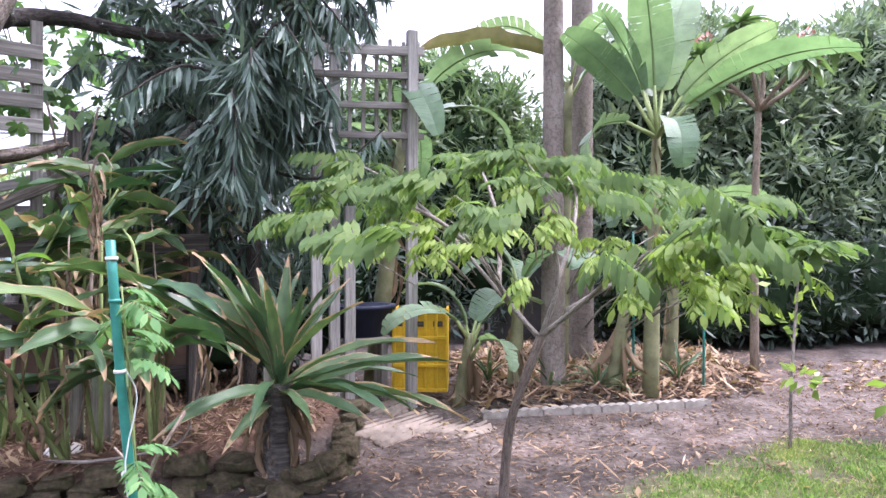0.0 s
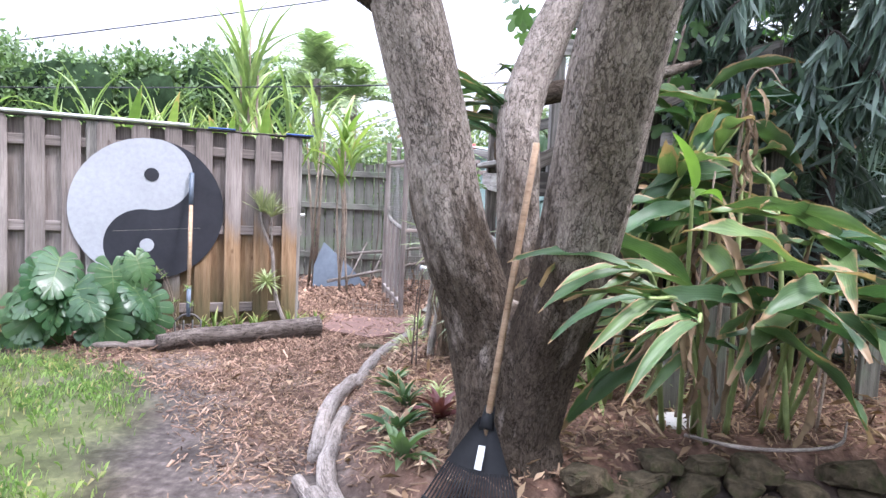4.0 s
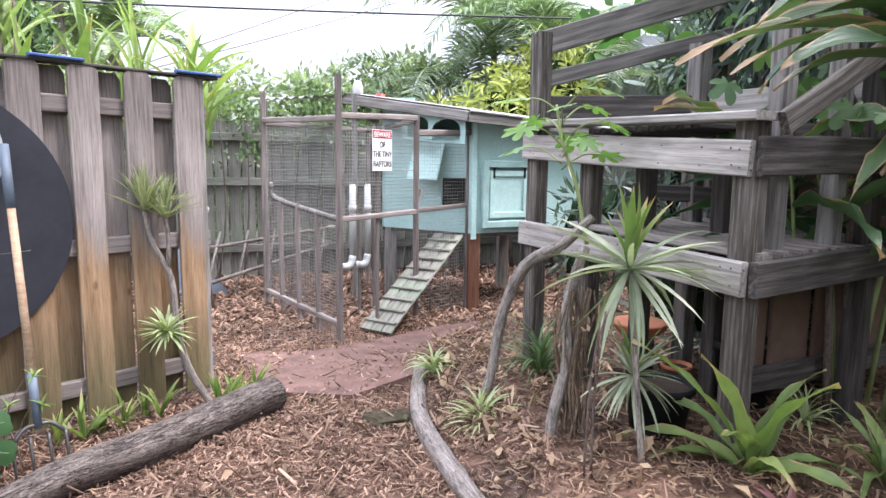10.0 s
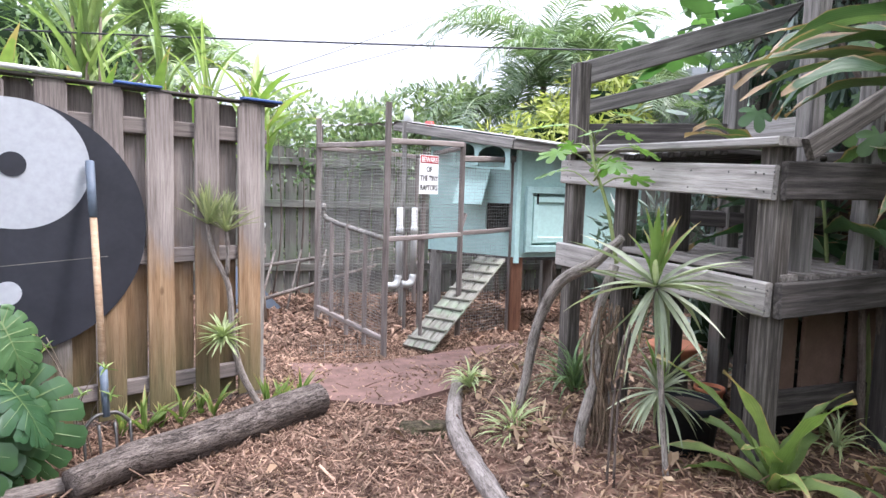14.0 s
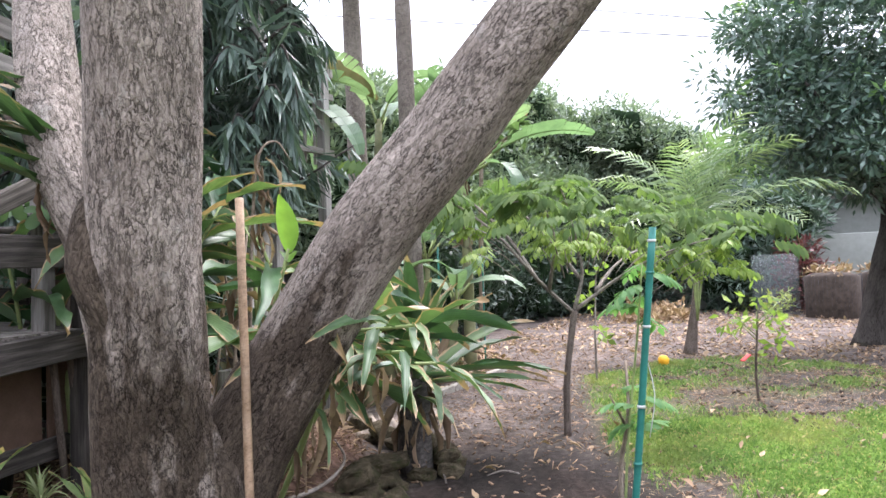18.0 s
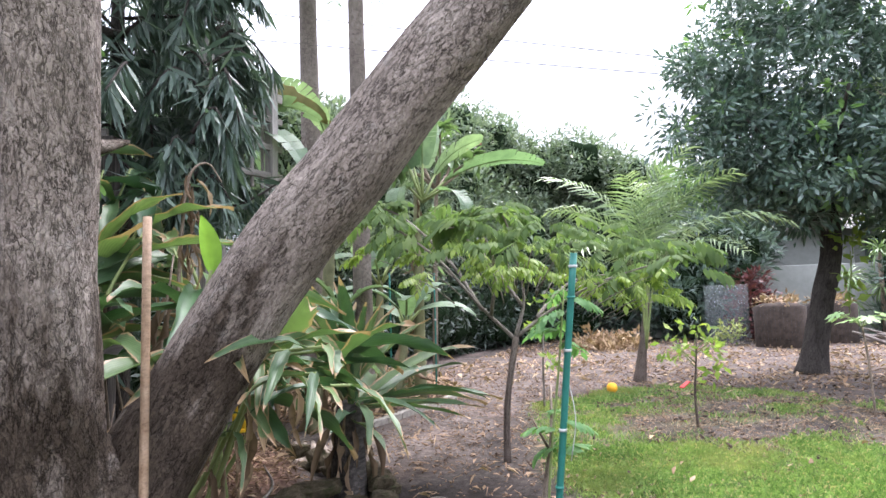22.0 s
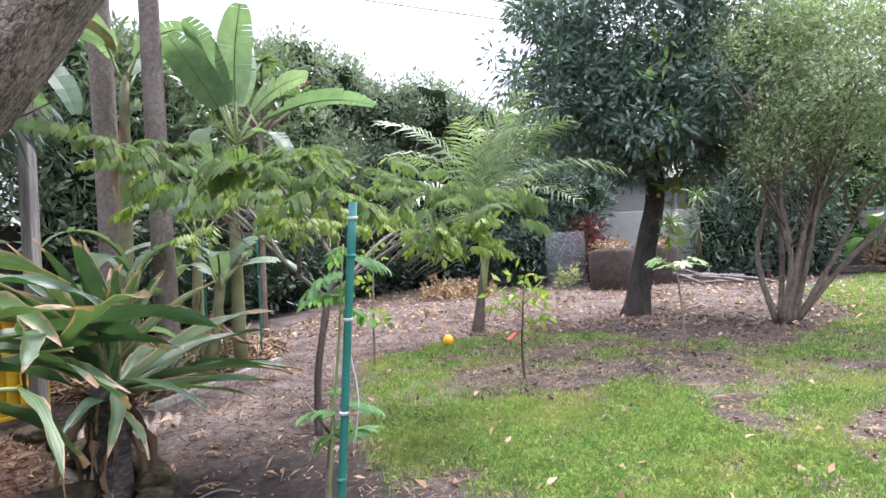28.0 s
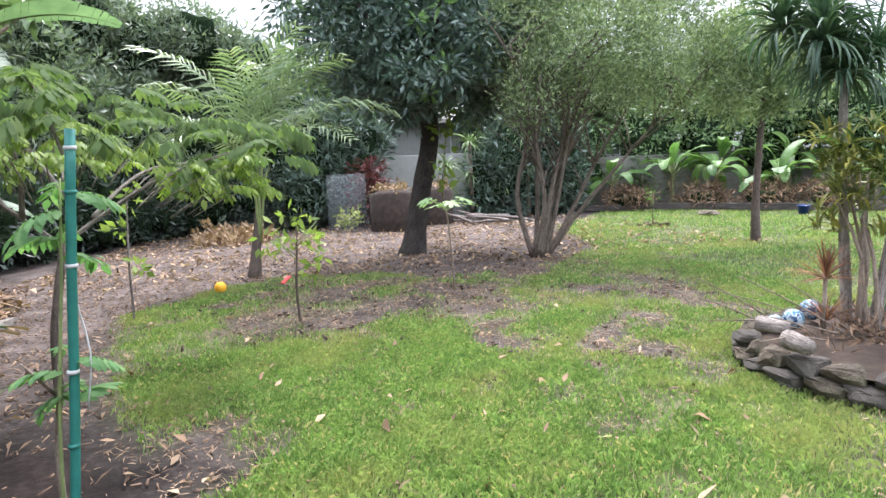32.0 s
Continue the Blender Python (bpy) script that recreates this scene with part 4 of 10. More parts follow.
slab("backing", ring_of(0, 0, DR - 0.004, 64), -0.012, 0.0, M_DARKWOOD, disc, dm)
slab("white_half", yin_outline(-1), 0.0, 0.004, M_WHITEPAINT, disc, dm, "white painted half")
slab("black_half", yin_outline(1), 0.0, 0.004, M_BLACKPAINT, disc, dm, "black painted half with brush marks")
slab("black_dot", ring_of(0.02, 0.30, 0.058), 0.004, 0.008, M_BLACKPAINT, disc, dm)
slab("white_dot", ring_of(-0.012, -0.305, 0.057), 0.004, 0.008, M_WHITEPAINT, disc, dm)
put("seam", mesh_of("seam", [(-0.27, -0.19, 0.0048), (0.42, -0.15, 0.0048), (0.42, -0.147, 0.0055), (-0.27, -0.187, 0.0055)], [(0, 1, 2, 3)], M_CONCRETE, False), disc, dm)

# garden fork leaning on the disc
fork = thing("garden_fork", (-4.26, 5.74, 0), "garden fork with a tan wooden shaft, grey grip and steel tines", "garden tool")
fa, fb = Vector((-4.26, 5.74, 0.0)), on_fence(0.98, 1.40, 0.06)
fd = (fb - fa).normalized()
limb("shaft", fork, [fa + fd * 0.42, fa + fd * 1.18], [0.017, 0.017], M_TAN, 10, 1)
limb("grip", fork, [fa + fd * 1.16, fb], [0.020, 0.021], M_BLUEGREY, 10, 1, label="grey rubber grip")
limb("socket", fork, [fa + fd * 0.20, fa + fd * 0.44], [0.017, 0.019], M_BLUEGREY, 10, 1, label="blue-grey steel socket")
fs = FD
limb("shoulder", fork, [fa + fd * 0.16 - fs * 0.10, fa + fd * 0.21 - fs * 0.05, fa + fd * 0.215, fa + fd * 0.21 + fs * 0.05, fa + fd * 0.16 + fs * 0.10], [0.009] * 5, M_STEEL, 6, 3)
for k in (-0.10, -0.035, 0.035, 0.10):
    limb("tine", fork, [fa + fs * k + fd * 0.17, fa + fs * k + fd * 0.08 + FN * 0.01, fa + fs * k - fd * 0.02], [0.008, 0.008, 0.003], M_STEEL, 6, 3)

# ---- back fence ----
back = thing("board_fence", (-4, 10.6, 0), "old grey-green board fence behind the chicken coop", "fence")
BA, BB = Vector((-10.0, 9.6, 0)), Vector((3.0, 11.4, 0))
bd = (BB - BA).normalized()
bn = Vector((bd.y, -bd.x, 0))
for i in range(88):
    p = BA + bd * (i * 0.15)
    beam("board", back, p + Vector((0, 0, 0.03)), p + Vector((0, 0, 1.78 + U(-0.03, 0.03))), 0.135, 0.018, M_BACKFENCE, up=bn)
for z in (0.35, 1.12, 1.62):
    beam("rail", back, BA + bn * 0.03 + Vector((0, 0, z)), BB + bn * 0.03 + Vector((0, 0, z)), 0.04, 0.09, M_BACKFENCE)

# ---- red mat path ----
def sheet(name, outline, parent_label, cat, mat, z=0.012, kind="", drop=None):
    v = [(x, y, gz(x, y) + z) for x, y in outline]
    n = len(v)
    v += [(x, y, gz(x, y) - 0.02) for x, y in outline]
    f = [tuple(range(n))] + [(i, i + n, (i + 1) % n + n, (i + 1) % n) for i in range(n)]
    ob = put(name, mesh_of(name, v, f, mat, False))
    return tagged(ob, parent_label, cat, kind=kind)


sheet("rubber_mat", [(-3.42, 6.55), (-2.9, 6.42), (-2.5, 6.55), (-2.1, 6.95), (-1.75, 7.35), (-1.6, 7.95), (-2.1, 7.85), (-2.6, 7.55), (-3.1, 7.32), (-3.6, 7.35)],
      "worn red-brown rubber mat lying in the mulch", "mat", M_REDMAT, 0.022)

# ---- chicken run ----
run = thing("chicken_run", (-2.9, 7.6, 0), "chicken run of thin wooden posts and fine wire mesh", "chicken run")
A0, A1, A2, A3 = Vector((-2.90, 7.55, 0)), Vector((-2.22, 8.15, 0)), Vector((-1.68, 8.45, 0)), Vector((-3.50, 8.97, 0))
A4 = Vector((-2.45, 9.9, 0))
Zv = lambda z: Vector((0, 0, z))
for p, h, w in ((A0, 1.97, 0.048), (A1, 1.74, 0.045), (A2, 1.66, 0.06), (A3, 1.98, 0.05), (A4, 1.72, 0.045), ((A0 + A3) / 2, 1.0, 0.04), (A0 * 0.75 + A3 * 0.25, 0.95, 0.038), (A0 * 0.25 + A3 * 0.75, 1.0, 0.038)):
    beam("post", run, p, p + Zv(h), w, w, M_FENCE)
for p, q, z, z2, w in ((A0, A3, 1.66, 1.72, 0.045), (A0, A1, 1.68, 1.72, 0.045), (A1, A2, 1.60, 1.62, 0.05), (A0, A1, 0.93, 0.94, 0.04), (A1, A2, 0.95, 0.98, 0.04), (A3, A4, 1.70, 1.70, 0.045), (A0, A3, 0.14, 0.14, 0.04), (A1, A4, 1.70, 1.70, 0.04)):
    beam("rail", run, p + Zv(z), q + Zv(z2), w, w, M_FENCE)
limb("rail", run, [A3 + Zv(1.16) + Vector((0.06, -0.12, 0)), A3 + Zv(1.02) + Vector((0.1, -0.2, 0)), A0 + Zv(0.93)], [0.022, 0.024, 0.022], M_GREYWOOD, 6, 3)
beam("brace", run, A1 + Zv(0.98), A1 + Zv(1.12) + Vector((0.05, 0.04, 0)), 0.03, 0.03, M_FENCE)


def mesh_panel(name, p, q, z0, z1, du, dv, t, parent):
    """Welded wire between two posts: thin square wires both ways."""
    p, q = Vector(p), Vector(q)
    L = (q - p).length
    d = (q - p) / L
    V, F = [], []

    def wire(a, b, w):
        o = len(V)
        V.extend([a - w, a + w, b + w, b - w])
        F.append((o, o + 1, o + 2, o + 3))
    for i in range(int(L / du) + 1):
        a = p + d * (i * du)
        wire(a + Zv(z0), a + Zv(z1), d * t)
    for j in range(int((z1 - z0) / dv) + 1):
        z = z0 + j * dv
        wire(p + Zv(z), q + Zv(z), Zv(t))
    return part(name, V, F, M_WIRE, parent, smooth=False)


mesh_panel("wire_mesh", A0, A3, 0.05, 1.66, 0.026, 0.026, 0.0019, run)
mesh_panel("wire_mesh", A0, A1, 0.95, 1.68, 0.028, 0.028, 0.0018, run)
mesh_panel("wire_mesh", A3, A4, 0.05, 1.68, 0.035, 0.035, 0.0018, run)
mesh_panel("wire_mesh", A1, A2, 0.05, 1.60, 0.03, 0.03, 0.0014, run)
mesh_panel("wire_mesh", A0 + Vector((-0.55, -0.10, 0)), A0 + Vector((0, -0.02, 0)), 0.02, 0.16, 0.05, 0.05, 0.0010, run)

# ---- coop ----
K0 = Vector((-1.65, 8.38, 0))
KU = Vector((0.96, 0.28, 0)).normalized()
KL = Vector((-0.70, 0.71, 0)).normalized()
coop = thing("chicken_coop", K0, "pale turquoise painted wooden chicken coop on legs with a shutter", "chicken coop")
CL, CW, ZB = 1.05, 1.45, 0.72
for s, u in ((0.05, 0.05), (0.05, CW - 0.05), (CL - 0.05, 0.05), (CL - 0.05, CW - 0.05)):
    p = K0 + KL * s + KU * u
    beam("leg", coop, p, p + Zv(ZB), 0.11, 0.11, M_REDWOOD if s < 0.5 else M_GREYWOOD)


def wall_panel(name, parent, o, d, pts, thick, mat, label="", holes=()):
    """An upright panel: outline pts (along, up) from o along d, with openings cut through."""
    n = Vector((d.y, -d.x, 0))
    m = Matrix((d, Vector((0, 0, 1)), n)).transposed().to_4x4()
    m.translation = o
    bm = bmesh.new()
    loops = [pts] + list(holes)
    edges = []
    for lp in loops:
        vs = [bm.verts.new((x, y, 0)) for x, y in lp]
        edges += [bm.edges.new((vs[i], vs[(i + 1) % len(vs)])) for i in range(len(vs))]
    bmesh.ops.triangle_fill(bm, use_beauty=True, edges=edges)
    ext = bmesh.ops.extrude_face_region(bm, geom=bm.faces[:])
    bmesh.ops.translate(bm, verts=[g for g in ext["geom"] if isinstance(g, bmesh.types.BMVert)], vec=(0, 0, -thick))
    bmesh.ops.recalc_face_normals(bm, faces=bm.faces[:])
    me = bpy.data.meshes.new(name)
    bm.to_mesh(me)
    bm.free()
    me.materials.append(mat)
    return put(name, me, parent, m, label)


def arch(x0, x1, z0, z1, n=8):
    c, r = (x0 + x1) / 2, (x1 - x0) / 2
    return [(x0, z0), (x1, z0)] + [(c + r * math.cos(math.pi * i / n), z1 + 0.6 * r * math.sin(math.pi * i / n)) for i in range(n + 1)]


# the face towards the run, seen from its left end to the corner
LO = K0 + KL * CL
wall_panel("front_wall", coop, LO + Zv(ZB), -KL, [(0, 0), (CL, 0), (CL, 0.88), (0.38, 0.92), (0.38, 1.24), (0, 1.26)], 0.02, M_TEAL,
           holes=[[(0.44, 0.62), (0.67, 0.62), (0.67, 0.84), (0.44, 0.84)], [(0.70, 0.24), (0.98, 0.24), (0.98, 0.50), (0.70, 0.50)]])
wall_panel("arch_trim", coop, LO + Zv(ZB) + Vector((-0.12, -0.12, 0)), -KL, [(0.38, 0.84), (1.05, 0.80), (1.05, 1.09), (0.38, 1.20)], 0.018, M_TEAL,
           holes=[arch(0.43, 0.66, 0.87, 0.98), arch(0.70, 1.0, 0.83, 0.93)])
FP0 = LO - KL * 0.60 + Zv(ZB + 0.82) + Vector((-0.03, -0.03, 0))
beam("flap_door", coop, FP0, FP0 + Vector((-0.10, -0.10, -0.34)), 0.34, 0.018, M_TEALLIGHT, up=(-0.71, -0.70, 0.3), label="pale hinged flap door propped open")
# dark sheet standing in for the shade inside the coop
part("nest_dark", [LO - KL * 0.45 + KU * 0.25 + Zv(0.9), K0 + KU * 0.3 + Zv(0.8), K0 + KU * 0.3 + Zv(1.5), LO - KL * 0.45 + KU * 0.25 + Zv(1.5)], [(0, 1, 2, 3)], M_DARKWOOD, coop, smooth=False)
wall_panel("side_wall", coop, K0 + Zv(ZB), KU, [(0, 0), (CW, 0), (CW, 0.99), (0, 1.08)], 0.02, M_TEALLIGHT)
wall_panel("back_wall", coop, K0 + KL * CL + KU * CW + Zv(ZB), -KU, [(0, 0), (CW, 0), (CW, 1.20), (0, 1.1)], 0.02, M_TEAL)
fl = [K0 + Zv(ZB), K0 + KU * CW + Zv(ZB), K0 + KU * CW + KL * CL + Zv(ZB), LO + Zv(ZB)]
part("floor_panel", [*fl, *[p - Zv(0.03) for p in fl]], [(0, 1, 2, 3), (7, 6, 5, 4), (0, 4, 5, 1), (1, 5, 6, 2), (2, 6, 7, 3), (3, 7, 4, 0)], M_DARKWOOD, coop, smooth=False)
beam("corner_trim", coop, K0 + Zv(ZB - 0.05) - KL * 0.0, K0 + Zv(ZB + 1.06), 0.05, 0.05, M_TEALLIGHT)
# shutter with frame, hinges
sh = Vector(KU)
SO = K0 + Vector((KU.y, -KU.x, 0)) * 0.012
OUT = Vector((KU.y, -KU.x, 0))


def on_side(u, z, out=0.0):
    return SO + KU * u + Zv(ZB + z) + OUT * out


for a, b_ in (((0.07, 0.08), (0.66, 0.08)), ((0.07, 0.63), (0.66, 0.63)), ((0.10, 0.05), (0.10, 0.66)), ((0.63, 0.05), (0.63, 0.66))):
    beam("shutter_frame", coop, on_side(*a, 0.020), on_side(*b_, 0.020 + 0.003 * (a[0] == b_[0])), 0.065, 0.045, M_TEALFRAME, up=OUT)
shut = put("shutter", box_mesh("shutter", 0.44, 0.44, 0.016, M_TEALLIGHT), coop, along(on_side(0.145, 0.355, 0.004), on_side(0.585, 0.355, 0.004), up=OUT), "turquoise wooden shutter with black hinges")
for a, b_ in (((0.15, 0.165), (0.58, 0.165)), ((0.15, 0.545), (0.58, 0.545)), ((0.18, 0.14), (0.18, 0.57)), ((0.55, 0.14), (0.55, 0.57))):
    beam("stile", shut, on_side(*a, 0.018), on_side(*b_, 0.018 + 0.003 * (a[0] == b_[0])), 0.055, 0.016, M_TEALLIGHT, up=OUT)
for u in (0.19, 0.53):
    beam("hinge", shut, on_side(u, 0.50, 0.031), on_side(u, 0.62, 0.031), 0.020, 0.006, M_BLACKPLASTIC, up=OUT)
    beam("hinge_plate", shut, on_side(u - 0.05, 0.605, 0.034), on_side(u + 0.05, 0.605, 0.034), 0.022, 0.006, M_BLACKPLASTIC, up=OUT)
beam("latch", shut, on_side(0.30, 0.10, 0.022), on_side(0.58, 0.10, 0.022), 0.014, 0.012, M_STEEL, up=OUT)
# roof, falling to the right, with corrugated edge
r0, r1 = LO - KU * 0.28 + KL * 0.15 + Zv(ZB + 1.30), LO + KU * (CW + 0.2) + KL * 0.15 + Zv(ZB + 1.16)
r2, r3 = K0 + KU * (CW + 0.2) - KL * 0.18 + Zv(ZB + 0.98), K0 - KU * 0.25 - KL * 0.18 + Zv(ZB + 1.09)
NV = 60
rv, rf = [], []
for i in range(NV + 1):
    s = i / NV
    bumpz = 0.012 * math.sin(i * math.pi * 0.9)
    for t in range(5):
        t /= 4
        p = (r0 * (1 - s) + r1 * s) * (1 - t) + (r3 * (1 - s) + r2 * s) * t
        rv.append(p + Zv(bumpz))
for i in range(NV):
    for t in range(4):
        a = i * 5 + t
        rf.append((a, a + 1, a + 6, a + 5))
part("roof", rv, rf, M_ROOF, coop, "grey corrugated metal roof")
for a, b_ in ((r0, r3), (r3, r2), (r0, r1)):
    beam("fascia", coop, a - Zv(0.06), b_ - Zv(0.06), 0.025, 0.09, M_GREYWOOD)
beam("fascia", coop, r3 - Zv(0.01) - KL * 0.02, r2 - Zv(0.01) - KL * 0.02, 0.02, 0.02, M_WHITE)
# low roof of the lean-to behind the run
lean = thing("lean_to_roof", A4 + Zv(1.74), "low corrugated lean-to roof over the run", "roof")
lv, lf = [], []
q0, q1, q2, q3 = r0 + Vector((-0.95, 0.75, -0.02)), r0 + Vector((0.2, 0.4, 0.0)), r0 + Vector((0.1, -0.1, -0.02)), r0 + Vector((-0.75, 0.35, -0.06))
for i in range(31):
    s = i / 30
    for t in range(3):
        t /= 2
        p = (q0 * (1 - s) + q1 * s) * (1 - t) + (q3 * (1 - s) + q2 * s) * t
        lv.append(p + Zv(0.012 * math.sin(i * 1.9)))
for i in range(30):
    for t in range(2):
        a = i * 3 + t
        lf.append((a, a + 1, a + 4, a + 3))
part("sheet", lv, lf, M_ROOF, lean)
for p in (q3, q2):
    beam("post", lean, Vector((p.x, p.y, 0)), p, 0.05, 0.05, M_GREYWOOD)

# ramp
ramp_t = thing("coop_ramp", (-2.6, 7.8, 0), "mossy wooden plank ramp with cleats up to the coop", "ramp")
ra, rb = Vector((-2.62, 7.72, 0.03)), K0 + KL * 0.22 + Vector((-0.05, -0.05, ZB - 0.02))
rd = (rb - ra).normalized()
side = Vector((rd.y, -rd.x, 0)).normalized()
for k in (-0.105, 0.0, 0.105):
    beam("plank", ramp_t, ra + side * k, rb + side * k, 0.10, 0.02, M_RAMP)
for i in range(9):
    p = ra + (rb - ra) * ((i + 0.6) / 9.5) + Zv(0.022)
    beam("cleat", ramp_t, p - side * 0.15, p + side * 0.15, 0.028, 0.02, M_RAMP)

# sign
signb = thing("warning_sign", (-2.55, 7.86, 1.29), "white tin warning sign with a red header hung on the run", "sign")
s0, s1 = Vector((-2.655, 7.765, 1.285)), Vector((-2.455, 7.94, 1.285))
sd = (s1 - s0).normalized()
sn = Vector((sd.y, -sd.x, 0))
sm = Matrix((sd, Vector((0, 0, 1)), sn)).transposed().to_4x4()
sm.translation = s0 + sn * 0.03
SW, SH = 0.225, 0.315
M_SIGNWHITE = plain("sign_white", (0.72, 0.73, 0.72), 0.45, var=0.05)
M_SIGNRED = plain("sign_red", (0.34, 0.03, 0.035), 0.45, var=0.1)
M_SIGNBLACK = plain("sign_black", (0.012, 0.012, 0.014), 0.5)
slab("plate", [(0, 0), (SW, 0), (SW, SH), (0, SH)], 0, 0.004, M_SIGNWHITE, signb, sm)
slab("header", [(0.006, SH - 0.066), (SW - 0.006, SH - 0.066), (SW - 0.006, SH - 0.006), (0.006, SH - 0.006)], 0.004, 0.0055, M_SIGNRED, signb, sm, "red header band")


def words(text, size, x, y, mat, parent, m, z=0.006, bold=0.0, wide=1.0):
    cu = bpy.data.curves.new("lettering", "FONT")
    cu.body, cu.size, cu.align_x = text, size, "CENTER"
    cu.extrude, cu.offset = 0.0006, bold
    ob = new("lettering", cu)
    dg = bpy.context.evaluated_depsgraph_get()
    me = bpy.data.meshes.new_from_object(ob.evaluated_get(dg))
    bpy.data.objects.remove(ob)
    bpy.data.curves.remove(cu)
    me.materials.clear()
    me.materials.append(mat)
    return put("lettering", me, parent, m @ Matrix.Translation((x, y, z)) @ Matrix.Diagonal((wide, 1, 1, 1)))


words("BEWARE", 0.058, SW / 2, SH - 0.057, M_SIGNWHITE, signb, sm, 0.0062, 0.0008, 0.86)
words("OF", 0.062, SW / 2, 0.180, M_SIGNBLACK, signb, sm, 0.005, 0.0012, 0.85)
words("THE TINY", 0.060, SW / 2, 0.108, M_SIGNBLACK, signb, sm, 0.005, 0.0012, 0.82)
words("RAPTORS", 0.060, SW / 2, 0.032, M_SIGNBLACK, signb, sm, 0.005, 0.0012, 0.82)
beam("hanger_post", signb, s0 + sd * 0.11 + Vector((0, 0, -1.25)) - sn * 0.02, s0 + sd * 0.11 + Vector((0, 0, 0.36)) - sn * 0.02, 0.03, 0.03, M_FENCE)

# white pipe feeders in the run
for k, (px, py) in enumerate(((-2.74, 8.35), (-2.60, 8.45))):
    fe = thing("pipe_feeder", (px, py, 0.35), "white plastic pipe feeder standing in the chicken run", "feeder", "pipe feeders in the run")
    limb("pipe", fe, [(px, py, 0.52), (px, py, 1.16)], [0.028, 0.028], M_WHITE, 12, 1)
    limb("elbow", fe, [(px, py, 0.54), (px - 0.02, py - 0.02, 0.47), (px - 0.07, py - 0.07, 0.455), (px - 0.11, py - 0.11, 0.47)], [0.031] * 4, M_WHITE, 12, 3)
    limb("collar", fe, [(px, py, 0.92), (px, py, 0.98)], [0.034, 0.034], M_WHITE, 12, 1)
    beam("stake", fe, (px + 0.06, py + 0.05, 0), (px + 0.06, py + 0.05, 0.9), 0.03, 0.03, M_FENCE)
roost = thing("roost_ladder", (-3.7, 9.6, 0), "low ladder of pale poles leaning along the back of the yard", "ladder")
limb("pole", roost, [(-4.3, 9.0, 0.12), (-2.9, 9.9, 0.45)], [0.022, 0.02], M_BRANCH, 6, 1)
limb("pole", roost, [(-4.25, 9.5, 0.45), (-2.8, 10.2, 0.62)], [0.022, 0.02], M_BRANCH, 6, 1)
for k in range(5):
    x = -4.1 + 0.27 * k
    limb("rung", roost, [(x, 9.12 + 0.17 * k, 0.03), (x + 0.1, 9.75 + 0.09 * k, 0.62)], [0.012, 0.012], M_BRANCH, 6, 1)
drink = thing("poultry_drinker", (-2.72, 9.3, 1.9), "white jug with a red base on the coop roof", "drinker")
v, f = lathe([(0.0, 2.13), (0.03, 2.13), (0.05, 2.08), (0.05, 1.93), (0, 1.93)], 12)
part("jug", [(a - 2.62, b_ + 9.15, c) for a, b_, c in v], f, M_WHITE, drink)
v, f = lathe([(0.0, 2.0), (0.04, 2.0), (0.05, 1.96), (0.05, 1.92), (0, 1.92)], 12)
part("red_base", [(a - 2.42, b_ + 9.0, c) for a, b_, c in v], f, M_RED, drink, "red plastic cup")
netp = thing("wire_fence_panel", (-4.3, 9.2, 0), "grey netting panel leaning in the corner of the yard", "netting")
part("net", [(-4.55, 9.1, 0.02), (-3.9, 9.5, 0.02), (-4.5, 9.35, 0.62), (-4.58, 9.2, 0.3), (-4.1, 9.45, 0.25)], [(0, 1, 4, 3), (3, 4, 2)], M_BLUEGREY, netp)

# ---- tree-house deck of grey timber ----
D0, D1 = Vector((-1.90, 6.30, 0)), Vector((-1.55, 4.98, 0))
dd = (D1 - D0).normalized()
dn = Vector((-dd.y, dd.x, 0))
if dn.x < 0:
    dn = -dn
DL = (D1 - D0).length


def dk(s, n, z):
    """Along the front from its far post, back into the deck, up."""
    return D0 + dd * s + dn * n + Vector((0, 0, z))


deck = thing("play_deck", dk(0.6, 0.6, 0.15), "weathered grey timber play deck with two levels and railings", "deck")
for s, n, top, w, mt in ((0.0, 0.06, 2.07, 0.09, M_DECKPOST), (0.42, 0.10, 1.45, 0.09, M_DECKPOST), (DL, 0.06, 1.53, 0.092, M_DECKPOST), (0.5, 0.75, 2.0, 0.09, M_GREYWOOD), (0.55, 1.5, 2.6, 0.09, M_GREYWOOD),
                         (DL, 0.85, 2.35, 0.09, M_DARKWOOD), (DL + 0.02, 1.65, 2.3, 0.09, M_DARKWOOD), (0.0, 1.5, 2.4, 0.09, M_GREYWOOD), (0.62, 0.28, 1.35, 0.08, M_DARKWOOD), (0.9, 0.5, 1.35, 0.08, M_DARKWOOD)):
    beam("post", deck, dk(s, n, gz(*dk(s, n, 0).xy) - 0.05), dk(s, n, top), w, w, mt, up=dd)
# front boards
beam("fascia_board", deck, dk(-0.05, -0.0, 1.445), dk(DL + 0.045, -0.0, 1.372), 0.03, 0.135, M_PALEWOOD, label="pale weathered front board with nail holes")
beam("top_plank", deck, dk(0.0, 0.0, 1.565), dk(DL + 0.085, 0.02, 1.528), 0.14, 0.035, M_GREYWOOD)
beam("fascia_board", deck, dk(-0.06, -0.0, 0.955), dk(DL + 0.05, -0.0, 0.917), 0.04, 0.135, M_PALEWOOD, label="split and rotting front board")
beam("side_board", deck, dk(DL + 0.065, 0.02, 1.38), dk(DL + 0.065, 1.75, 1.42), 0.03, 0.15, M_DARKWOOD)
